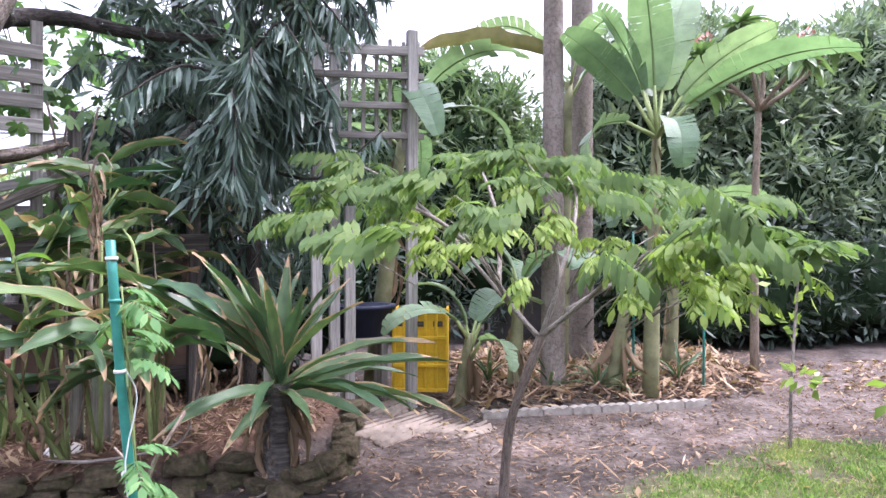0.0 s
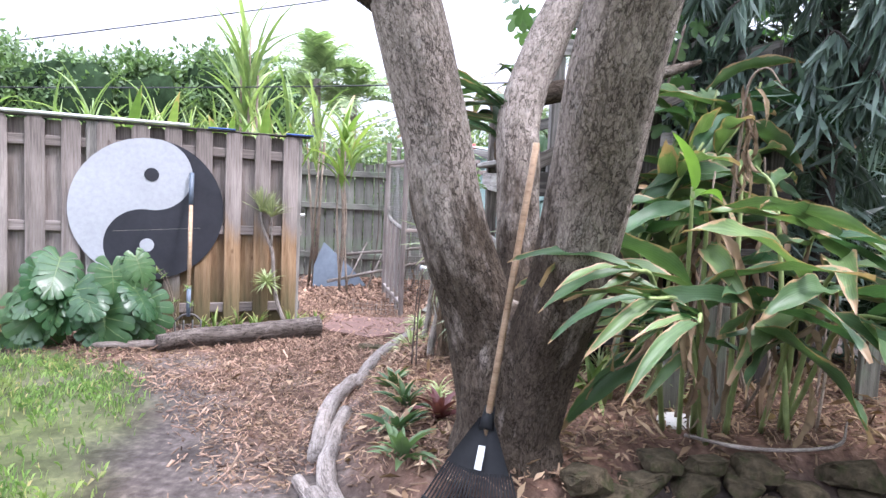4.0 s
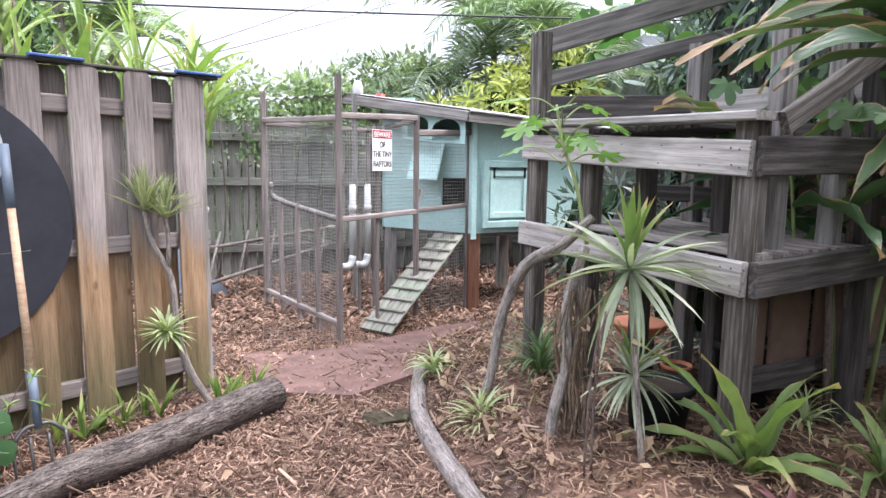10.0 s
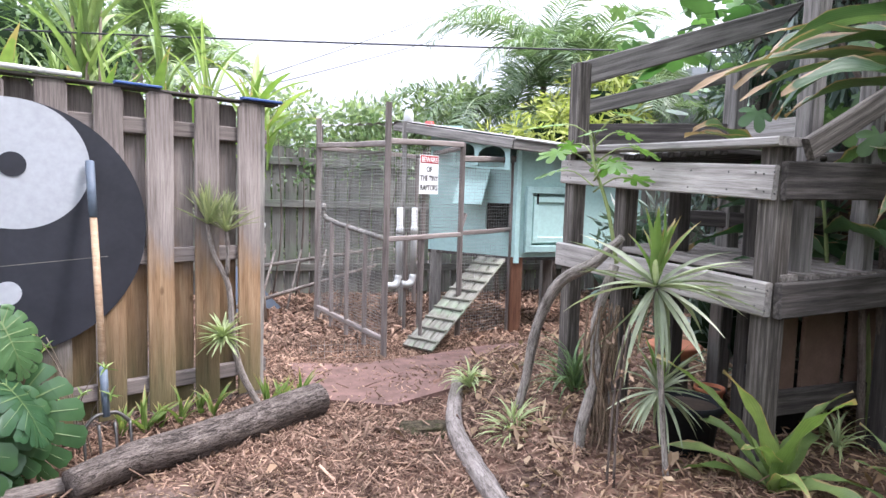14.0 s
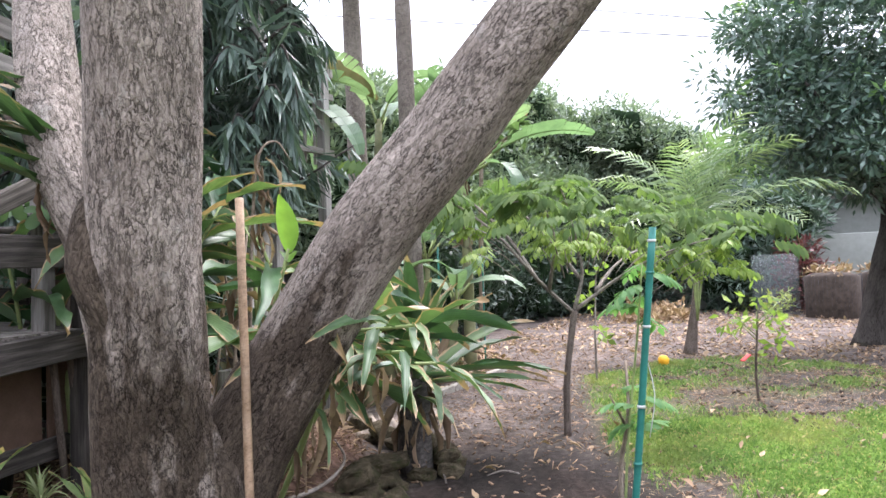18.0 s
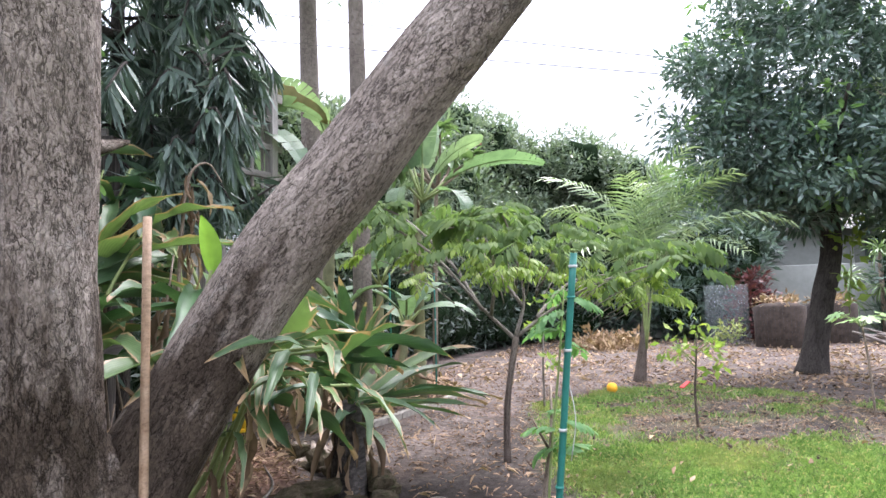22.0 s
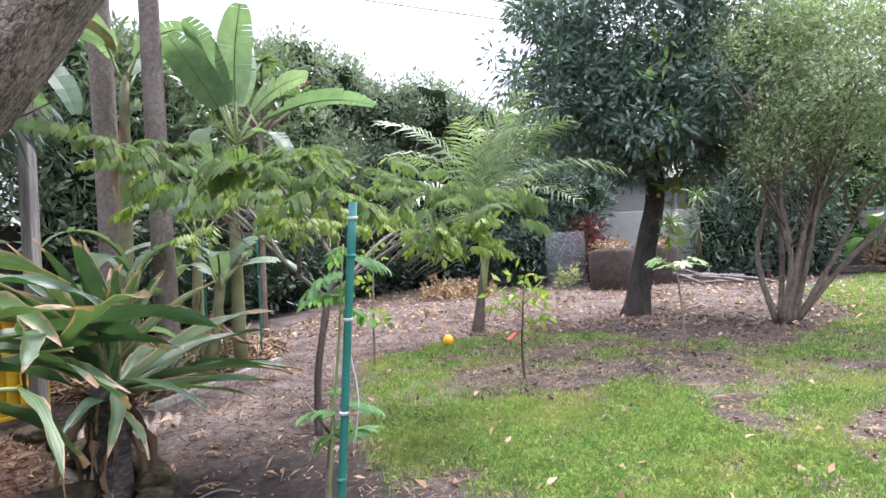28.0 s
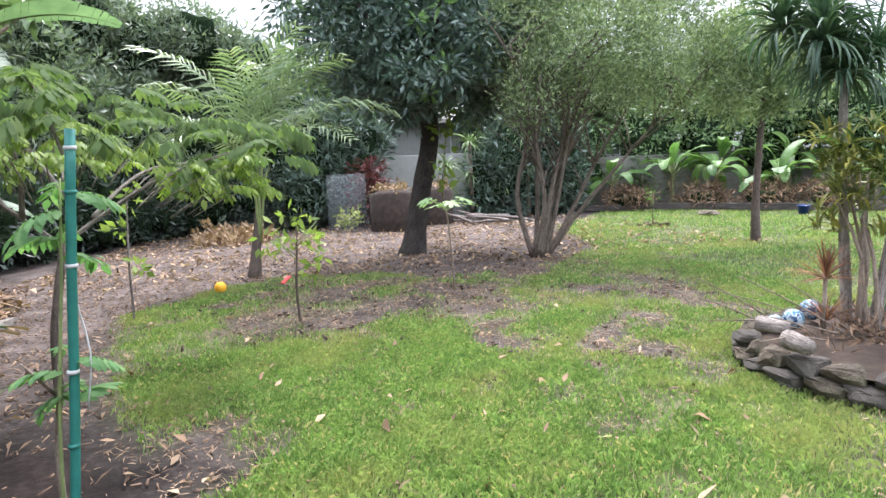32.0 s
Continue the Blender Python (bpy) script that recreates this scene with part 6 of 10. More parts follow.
# spider plants
def spider(at, n=34, L=0.24, label="variegated spider plant in the mulch"):
    t = thing("spider_plant", at, label, "plant", "spider plants")
    tuft(t, at, n, L, 0.014, M_VARIEG, (15, 85), (60, 140))


spider((-2.335, 5.68, 0.07), 60, 0.25)
spider((-2.43, 6.38, 0.12), 44, 0.21)
spider((-0.62, 4.75, 0.17), 46, 0.27, "variegated spider plant in the planted bed")
spider((-1.85, 4.35, 0.17), 20, 0.17)
spider((-0.95, 5.2, 0.17), 30, 0.24, "variegated spider plant in the planted bed")

# lime strap plants in the bed
M_STRAP = leafy("lily_strap_leaf", (0.10, 0.165, 0.05), (0.24, 0.32, 0.11), 0.38, 0.35, island=False, edge=(0.33, 0.25, 0.12), ribs=60.0)
ST = [blade("leaf", U(0.44, 0.58), U(0.06, 0.085), M_STRAP, U(20, 50), U(30, 100), 11, 0.22, wave=0.14, twist=U(-25, 25)) for _ in range(7)]
bn = thing("strap_lily", (-1.50, 4.86, 0.17), "bright green strap-leaved lily in the planted bed", "lily")
rosette(bn, (-1.50, 4.86, 0.17), ST, 15, (-5, 48), (0.8, 1.25))
bn2 = thing("strap_lily", (-1.0, 4.7, 0.17), "bright green strap-leaved lily in the planted bed", "lily")
rosette(bn2, (-1.02, 4.72, 0.17), ST, 16, (0, 50), (0.45, 0.7))
bn3 = thing("strap_lily", (-1.75, 6.2, 0.15), "dark grassy lily under the deck", "lily")
rosette(bn3, (-1.85, 6.15, 0.15), [blade("leaf", 0.46, 0.016, M_HEDGE, 40, 90, 7) for _ in range(4)], 56, (10, 65), (0.6, 1.1))

# red and silver bromeliads by the trunk
for x, y, mm, lab in ((-1.95, 3.85, M_CRINUM, "grey-green bromeliad with spiny leaves by the trunk"), (-1.80, 4.1, M_REDLEAF, "red-leaved bromeliad by the trunk"), (-2.0, 4.2, M_CRINUM, "grey-green bromeliad with spiny leaves by the trunk"),
                      (-1.85, 3.55, M_HEDGE, "small green bromeliad by the trunk"), (-2.15, 4.5, M_CRINUM, "grey-green bromeliad by the border"), (-1.62, 4.5, M_REDLEAF, "red-leaved bromeliad by the trunk")):
    b = thing("bromeliad", (x, y, 0.15), lab, "bromeliad", "bromeliads round the trunk")
    tuft(b, (x, y, 0.14), 16, 0.22, 0.045, mm, (10, 60), (30, 80))
dead = thing("dead_stalk", (-2.2, 4.9, 0.1), "withered dark flower stalk in the bed", "dead plant")
for k in range(2):
    limb("stalk", dead, [(-2.15 + 0.03 * k, 4.95, 0.15), (-2.14 + 0.02 * k, 4.95, 0.5), (-2.12 + 0.02 * k, 4.93, 0.78 + 0.04 * k)], [0.006, 0.005, 0.004], M_THIN, 5, 3)
crown("withered_leaves", dead, [(-2.12, 4.93, 0.68, 0.06, 0.06, 0.14)], 60, 8, 0.03, 0.04, 0.012, M_LITTER, 8)

# ---- split-leaf philodendron before the fence ----
def split_leaf(name, r, mat, seed):
    """A broad heart-shaped leaf cut into outward fingers, with pale veins."""
    rk = random.Random(seed)
    N, v, f, mi = 7, [], [], []
    cx, ea, eb = 0.62 * r, 1.18 * r, 1.02 * r

    def edge_ray(i):
        s = i / N
        m, a = Vector((r * (0.02 + 1.45 * s ** 1.2), 0, 0)), radians(158 - 150 * s ** 0.75)
        d = Vector((math.cos(a), math.sin(a), 0))
        A, B, C = (d.x / ea) ** 2 + (d.y / eb) ** 2, 2 * (m.x - cx) * d.x / ea ** 2, ((m.x - cx) / ea) ** 2 - 1
        return m, d * ((-B + math.sqrt(max(B * B - 4 * A * C, 0))) / (2 * A))

    rays = [edge_ray(i) for i in range(N + 1)]
    rays[N] = (rays[N][0], Vector((cx + ea - rays[N][0].x, 0, 0)))

    def at(i, k, sd):
        p = rays[i][0] + rays[i][1] * k
        return p

    for sd in (1, -1):
        for i in range(N):
            cut, L = rk.uniform(0.42, 0.74), rk.uniform(0.93, 1.04)
            o = len(v)
            rows = [(0.0, 0.0), (cut, 0.0), (cut + 0.03, 0.07), (0.72, 0.05), (0.92, 0.09), (1.0, 0.30)]
            for k, g in rows:
                a, b = at(i, k * (L if k > 0.6 else 1), sd), at(i + 1, k * (L if k > 0.6 else 1), sd)
                for w in (g, 0.5, 1 - g):
                    p = a.lerp(b, w)
                    lift = 0.03 * r * (w == 0.5) * k
                    v.append((p.x, p.y * sd, lift + 0.10 * r * min(1.0, 2 * p.y / r) - 0.38 * r * (p.y / r) ** 2 - 0.16 * r * (max(0.0, p.x) / r) ** 2))
            for j in range(len(rows) - 1):
                for c in range(2):
                    q = (o + j * 3 + c, o + j * 3 + c + 1, o + j * 3 + c + 4, o + j * 3 + c + 3)
                    f.append(q if sd < 0 else q[::-1])
                    mi.append(0)
            # vein along the finger
            o2, ids = len(v), (1, 4, 10, 13)
            for n_, j in enumerate(ids):
                w = 0.0034 * (1 - 0.25 * n_) + 0.0006
                x, y, z = v[o + j]
                v += [(x - w * 0.7, y - w * 0.5 * sd, z + 0.003), (x + w * 0.7, y + w * 0.5 * sd, z + 0.003)]
            for n_ in range(3):
                f.append((o2 + 2 * n_, o2 + 2 * n_ + 1, o2 + 2 * n_ + 3, o2 + 2 * n_ + 2))
                mi.append(1)
    o = len(v)
    for k in range(7):
        x = r * 1.6 * k / 6
        v += [(x, -0.005 * (1.1 - k / 6), 0.006 - 0.16 * r * (x / r) ** 2), (x, 0.005 * (1.1 - k / 6), 0.006 - 0.16 * r * (x / r) ** 2)]
    for k in range(6):
        f.append((o + 2 * k, o + 2 * k + 2, o + 2 * k + 3, o + 2 * k + 1))
        mi.append(1)
    me = mesh_of(name, v, f, mat)
    me.materials.append(M_VEIN)
    me.polygons.foreach_set("material_index", mi)
    return me


mon = thing("split_leaf_philodendron", (-4.95, 5.45, 0), "split-leaf philodendron with large glossy leaves before the fence", "philodendron")
SL = [split_leaf("leaf", 0.20 + 0.016 * k, M_MONSTERA, k) for k in range(5)]
rm = random.Random(11)
for i in range(21):
    a = i * 2.4
    rr = 0.14 + 0.38 * math.sqrt((i + 1) / 22)
    tip = Vector((-4.98, 5.48, 0)) - Vector(FD) * (rr * math.cos(a) * 0.95) + Vector(FN) * (0.10 + rr * 0.45 * abs(math.sin(a))) + Vector((0, 0, 0.20 + 0.68 * rm.random() * (1.15 - rr)))
    base = Vector((-4.97, 5.46, 0.02))
    limb("leaf_stalk", mon, [base, base * 0.5 + tip * 0.5 + Vector((0, 0, 0.10)), tip], [0.010, 0.008, 0.006], M_GREENSTEM, 5, 3)
    az = math.degrees(math.atan2(FN.y, FN.x)) + rm.uniform(-60, 60)
    put("leaf", rm.choice(SL), mon, turned(tip, az, rm.uniform(-68, -22), rm.uniform(-25, 25), rm.uniform(0.7, 1.1)))
mon2 = thing("split_leaf_philodendron", (-5.6, 5.0, 0), "young light green philodendron beside the large one", "philodendron")
rosette(mon2, (-5.55, 4.98, 0), [blade("leaf", 0.45, 0.10, M_LIMESTRAP, 50, 80, 7, 0.2, "oval") for _ in range(3)], 16, (10, 55), (0.6, 1.1))

# ---- shell ginger clump beside the tree ----
GL = [blade("leaf", U(0.60, 0.84), U(0.10, 0.15), M_GINGER, U(5, 25), U(30, 85), 14, 0.26, "lance", wave=0.10, twist=U(-55, 55), split=0.24) for _ in range(16)]
GN = [blade("leaf", U(0.36, 0.50), U(0.05, 0.07), M_GINGER, U(5, 20), U(15, 50), 10, 0.25, "lance", wave=0.10, twist=U(-50, 50), split=0.2) for _ in range(8)]
M_WITHER = leafy("withered_leaf", (0.10, 0.062, 0.038), (0.33, 0.24, 0.155), 0.8, 0.12, island=False, dry=(0.06, 0.04, 0.028))
DLV = [blade("withered_leaf", U(0.28, 0.44), U(0.03, 0.055), M_WITHER, U(-20, 10), U(40, 90), 8, 0.55, "lance", wave=0.3, twist=U(-120, 120), split=0.4) for _ in range(7)]


def ginger(at, canes, label, lean=None, scale=(0.8, 1.1), group="ginger canes", h=(0.8, 1.5), seed=1):
    t = thing("shell_ginger", at, label, "ginger plant", group)
    r = random.Random(seed)
    for c in range(canes):
        a = r.uniform(0, 6.28) if lean is None else math.radians(lean + r.uniform(-55, 55))
        H, out = r.uniform(*h), r.uniform(0.15, 0.55)
        b = Vector(at) + Vector((r.uniform(-0.16, 0.16), r.uniform(-0.16, 0.16), 0))
        d = Vector((math.cos(a), math.sin(a), 0))
        pts = [b, b + d * out * 0.2 + Zv(H * 0.4), b + d * out * 0.55 + Zv(H * 0.75), b + d * out + Zv(H)]
        limb("cane", t, pts, [0.014, 0.012, 0.010, 0.006], M_GREENSTEM, 6, 4)
        ln = smooth_line(pts, 6)
        for i in range(6):
            p = ln[min(len(ln) - 1, 8 + int(i * 1.9))]
            az = math.degrees(a) + (80 if i % 2 else -80) + r.uniform(-25, 25)
            put("leaf", r.choice(GL), t, turned(p, az, r.uniform(0, 45), r.uniform(-25, 25), r.uniform(*scale)))
    return t


ginger((-0.55, 4.95, 0.17), 2, "tall shell ginger with broad green leaves browned at the edges", h=(1.0, 1.5), seed=3)
ginger((-0.45, 5.35, 0.17), 4, "tall shell ginger standing deeper in the bed", h=(1.2, 1.9), seed=6)
ginger((-0.75, 5.35, 0.17), 4, "tall shell ginger behind the tree", h=(1.2, 1.8), seed=7)


def sprays(at, tips, label, seed, ms=None, fan=(18, 75), tilt=(-22, 30), n=7, face=None):
    """Arching canes, each ending in a two-ranked fan of leaves."""
    t = thing("shell_ginger", at, label, "ginger plant", "ginger canes")
    r = random.Random(seed)
    for tip in tips:
        b, e = Vector(at) + Vector((r.uniform(-0.1, 0.1), r.uniform(-0.1, 0.1), 0)), Vector(tip)
        mid = b * 0.45 + e * 0.55 + Zv(0.28 * (e.z - b.z) + 0.05)
        pts = [b, b * 0.6 + mid * 0.4, mid, e]
        limb("cane", t, pts, [0.014, 0.013, 0.011, 0.006], M_GREENSTEM, 6, 4)
        ln = smooth_line(pts, 6)
        caz = math.degrees(math.atan2(e.y - b.y, e.x - b.x)) if face is None else face
        for i in range(n):
            p = ln[min(len(ln) - 1, 9 + int(i * 10 / n))]
            sd = 1 if i % 2 else -1
            put("leaf", r.choice(ms or GL), t, turned(p, caz + sd * r.uniform(*fan), r.uniform(*tilt), r.uniform(-25, 25), r.uniform(0.75, 1.15)))
        for kk in range(3):
            put("withered_leaf", r.choice(DLV), t, turned(ln[7 + 4 * kk], r.uniform(0, 360), r.uniform(-80, -30), 0, r.uniform(0.55, 1.0)))
    return t


ginger((-0.85, 4.70, 0.17), 3, "shell ginger standing close behind the tree fork", lean=-20, h=(1.1, 1.6), seed=12)
sprays((-0.48, 4.28, 0.17), [(-0.72, 3.72, 0.95), (-0.45, 3.68, 0.88), (-0.62, 4.05, 1.3), (-0.4, 4.4, 1.5)], "shell ginger arching over the stone edging with browned torn leaves", 4, n=5)
sprays((-0.12, 4.38, 0.17), [(0.02, 3.66, 0.88), (-0.22, 3.62, 0.98), (-0.16, 4.0, 1.2), (-0.3, 4.5, 1.5), (0.06, 4.15, 1.05)], "shell ginger with drooping browned leaves beside the stub posts", 5, n=5)
sprays((-0.62, 4.22, 0.17), [(-1.02, 3.12, 1.06), (-0.95, 3.2, 0.96), (-0.80, 3.15, 0.90)], "shell ginger with narrow pale-tipped leaves reaching across the trunk", 14, GN, (4, 40), (-25, 10), 12, 195)
lime = thing("ginger_shoot", (-0.62, 4.25, 0.17), "fresh upright lime-green ginger shoot in the bed", "ginger plant")
limb("cane", lime, [(-0.62, 4.25, 0.15), (-0.66, 4.1, 0.8), (-0.71, 3.88, 1.36)], [0.012, 0.011, 0.008], M_GREENSTEM, 6, 4)
M_SHOOT = leafy("young_ginger_leaf", (0.13, 0.25, 0.045), (0.20, 0.33, 0.07), 0.4, 0.4, island=False)
for az_, tl_, s_, z_ in ((200, 72, 0.9, 1.34), (40, 30, 0.7, 1.30)):
    put("leaf", blade("leaf", 0.30, 0.105, M_SHOOT, 5, 25 if tl_ > 60 else 70, 12, 0.3, "lance"), lime, turned((-0.71, 3.88, z_), az_, tl_, 0, s_))
# spent flower stalk with hanging dry bracts
fs_ = thing("spent_flower_stalk", (-0.46, 4.36, 0.17), "spent ginger flower stalk with drooping dry brown bracts", "dead plant")
limb("stalk", fs_, [(-0.46, 4.36, 0.15), (-0.45, 4.34, 0.9), (-0.43, 4.32, 1.55), (-0.42, 4.28, 1.86), (-0.36, 4.22, 1.93), (-0.30, 4.18, 1.84)], [0.012, 0.011, 0.009, 0.007, 0.005, 0.003], M_BARK3, 7, 5)
rf_ = random.Random(17)
for i in range(20):
    put("bract", rf_.choice(DLV), fs_, turned((-0.43 + rf_.uniform(-0.02, 0.05), 4.30 + rf_.uniform(-0.05, 0.02), 1.45 + 0.022 * i), i * 137.5, rf_.uniform(-85, -45), 0, rf_.uniform(0.35, 0.7)))
# dry ginger canes with withered leaves
dc = thing("dry_canes", (-0.1, 4.75, 0.17), "few dry brown stalks with withered hanging leaves in the bed", "dead plant")
rd_ = random.Random(9)
for i in range(11):
    x, y = rd_.uniform(-0.7, 0.35), rd_.uniform(4.4, 5.2)
    H = rd_.uniform(0.5, 1.55)
    lx, ly = rd_.uniform(-0.2, 0.2), rd_.uniform(-0.15, 0.15)
    limb("stalk", dc, [(x, y, 0.15), (x + lx * 0.5, y + ly * 0.5, H * 0.6), (x + lx, y + ly, 0.15 + H)], [0.010, 0.008, 0.005], M_BARK3, 5, 3)
    for k in range(4):
        put("withered_leaf", rd_.choice(DLV), dc, turned((x + lx * 0.8, y + ly * 0.8, H * rd_.uniform(0.55, 1.0)), rd_.uniform(0, 360), rd_.uniform(-80, -10), 0, rd_.uniform(0.7, 1.25)))

# staghorn-like strap fern on the trunk
stag = thing("trunk_lily", (-1.42, 3.95, 1.25), "long strap leaves growing in the fork of the tree", "fern")
SG = [blade("leaf", U(0.52, 0.74), U(0.085, 0.115), M_CRINUM, U(8, 22), U(45, 85), 12, 0.24, "lance", wave=0.07, twist=U(-30, 30), split=0.12) for _ in range(8)]
for i in range(12):
    put("leaf", random.choice(SG), stag, turned((-1.53 + U(-0.05, 0.03), 4.20 + U(-0.06, 0.08), 1.58 + U(-0.16, 0.20)), 150 + U(-55, 45), U(0, 34), U(-20, 20), U(0.7, 1.1)))
for i in range(6):
    put("leaf", random.choice(SG), stag, turned((-1.46 + U(-0.04, 0.04), 4.3, 1.72 + U(-0.1, 0.2)), 110 + U(-70, 60), U(35, 65), U(-20, 20), U(0.45, 0.7)))
for i in range(3):
    put("withered_leaf", random.choice(DLV), stag, turned((-1.53 + U(-0.05, 0.03), 4.22 + U(-0.06, 0.08), 1.5 + U(-0.16, 0.1)), 150 + U(-60, 60), U(-80, -40), 0, U(0.45, 0.7)))

# ---- big crinum lily ----
cr = thing("crinum_lily", (0.64, 3.98, 0.10), "large crinum lily with long dark strap leaves on a shaggy base", "lily")
tv, tf = ridged([(0.64, 4.0, 0.0), (0.63, 3.99, 0.2), (0.63, 3.98, 0.42), (0.62, 3.97, 0.58)], [0.11, 0.10, 0.10, 0.08], 20, 5, 0.015, 4.0)
part("stem", tv, tf, M_DARKWOOD, cr, "dark shaggy leaf bases")
CRU = [blade("leaf", U(0.90, 1.05), U(0.115, 0.15), M_CRINUM, U(6, 14), U(12, 38), 15, 0.34, "lance", wave=0.05, twist=U(-22, 22), split=0.10) for _ in range(8)]
CRL = [blade("leaf", U(0.95, 1.15), U(0.10, 0.135), M_CRINUM, U(8, 18), U(22, 52), 15, 0.26, "lance", wave=0.07, twist=U(-35, 35), split=0.16) for _ in range(8)]
for az, tl, sc in ((188, 34, 1.05), (176, 44, 1.0), (205, 50, 0.9), (160, 52, 0.95), (190, 60, 0.85), (140, 62, 0.85), (110, 70, 0.8), (80, 72, 0.8), (60, 66, 0.75), (225, 60, 0.75),
                   (255, 62, 0.7), (300, 60, 0.65), (25, 54, 0.7), (345, 48, 0.7), (320, 40, 0.75), (150, 34, 0.9), (170, 66, 0.8), (40, 44, 0.8), (100, 50, 0.8)):
    put("leaf", random.choice(CRU), cr, turned((0.62 + U(-0.03, 0.03), 3.97 + U(-0.03, 0.03), U(0.54, 0.64)), az + U(-6, 6), tl + U(-4, 4), U(-18, 18), sc * U(0.95, 1.05)))
for az, tl, sc in ((-8, 14, 1.0), (-24, 6, 1.1), (-36, 0, 1.1), (-16, -4, 0.95), (-46, 10, 1.0), (-62, 4, 0.95), (-54, -8, 0.85), (-78, 0, 0.8), (8, 4, 0.85), (20, 16, 0.85), (-30, 18, 0.95),
                   (212, 0, 0.7), (238, -6, 0.6), (200, 10, 0.65), (-100, -4, 0.65)):
    put("leaf", random.choice(CRL), cr, turned((0.63 + U(-0.04, 0.04), 3.96 + U(-0.04, 0.04), U(0.46, 0.60)), az + U(-6, 6), tl + U(-4, 4), U(-22, 22), sc * U(0.95, 1.05)))
for i in range(40):
    put("withered_leaf", random.choice(DLV), cr, turned((0.63 + U(-0.06, 0.06), 3.97 + U(-0.06, 0.06), U(0.32, 0.6)), i * 137 + U(-15, 15), U(-85, -20), 0, U(0.8, 1.25)))

# bent dry branch lying on the edging stones
bbr = thing("dry_branch", (-0.3, 4.1, 0.2), "thin bent dry branch lying along the edging stones", "branch")
limb("wood", bbr, [(-0.62, 4.12, 0.20), (-0.40, 4.02, 0.205), (-0.15, 4.05, 0.21), (0.05, 4.13, 0.23), (0.12, 4.24, 0.30)], [0.009, 0.010, 0.009, 0.008, 0.005], M_BRANCH, 6, 5, 0.15)
for k, (x, y, a, L_) in enumerate(((-0.45, 3.62, 0.2, 0.30), (0.15, 3.55, 2.4, 0.22), (-0.75, 3.30, 1.2, 0.16), (0.45, 3.70, 0.6, 0.26), (-0.15, 3.30, 2.9, 0.14), (0.75, 3.35, 1.8, 0.2))):
    tw_ = thing("dry_twig", (x, y, 0), "pale dry twig on the dark soil", "twig", "twigs on the soil")
    limb("wood", tw_, [(x, y, 0.008), (x + L_ * 0.5 * math.cos(a), y + L_ * 0.5 * math.sin(a), 0.022), (x + L_ * math.cos(a + 0.3), y + L_ * math.sin(a + 0.3), 0.01)], [0.006, 0.006, 0.003], M_BRANCH, 5, 4, 0.2)

# wooden stub posts, white disc
for x, y, h, lab in ((-0.42, 4.52, 0.60, "grey-green stub post standing in the bed"), (-0.60, 4.62, 0.42, "short grey stub post standing in the bed"), (0.62, 5.2, 0.45, "short grey stub post in the bed")):
    sp_ = thing("stub_post", (x, y, 0.12), lab, "post", "stub posts in the bed")
    beam("post", sp_, (x, y, 0.08), (x, y, 0.17 + h), 0.11, 0.055, M_RAMP)
wd = thing("stone_disc", (-0.60, 4.42, 0.17), "flat pale round stone lying in the bed", "stone")
v, f = lathe([(0, 0.045), (0.08, 0.045), (0.105, 0.03), (0.105, 0.0), (0, 0.0)], 22)
part("disc", [(a - 0.60, b + 4.40, c + 0.15) for a, b, c in v], f, M_DISC, wd)

# ---- stone edging ----
edge_t = thing("stone_edging", (0, 4.1, 0), "low dry edging of rough mossy stones round the bed", "edging")
SE = [(-1.15, 3.50), (-0.95, 3.78), (-0.72, 3.98), (-0.35, 4.05), (0.0, 4.08), (0.35, 4.14), (0.62, 3.80), (0.98, 4.12), (1.15, 4.75), (1.25, 5.1)]
rs = random.Random(61)
SL = [rs.uniform(0.15, 0.29) for _ in range(14)]
SM = [stone_mesh("stone", a, rs.uniform(0.16, 0.20), rs.uniform(0.085, 0.11), M_ROCK, k + 1, 0.16, 0.30) for k, a in enumerate(SL)]
line = smooth_line([(x, y, 0) for x, y in SE], 10)
for lay in range(2):
    acc, need, k = 0.0, 0.03 + 0.08 * lay, 5 * lay
    for a, b in zip(line, line[1:]):
        acc += (b - a).length
        if acc < need:
            continue
        az = math.degrees(math.atan2(b.y - a.y, b.x - a.x))
        i, nxt = k % 14, (k + 1) % 14
        k += 1
        acc, need = 0.0, (SL[i] + SL[nxt]) * 0.5 + rs.uniform(-0.005, 0.02)
        if lay and rs.random() < 0.12:
            continue
        p = Vector((a.x + rs.uniform(-0.02, 0.02), a.y + rs.uniform(-0.02, 0.02) - 0.07 + 0.03 * lay, gz(a.x, a.y - 0.10) - 0.025 + 0.085 * lay))
        put("stone", SM[i], edge_t, turned(p, az + rs.uniform(-8, 8), rs.uniform(-5, 5), rs.uniform(-6, 6), rs.uniform(0.92, 1.1)))
loose = [(0.10, 3.86, 0.75), (-0.30, 3.88, 0.5), (0.30, 3.93, 0.6), (-0.98, 3.58, 0.7)]
for i, (x, y, s) in enumerate(loose):
    ls = thing("loose_stone", (x, y, 0), "rough stone fallen on the soil before the stone edging", "stone")
    put("stone", SM[i * 3], ls, turned(Vector((x, y, -0.012)), 70 * i, 6, 4, s))

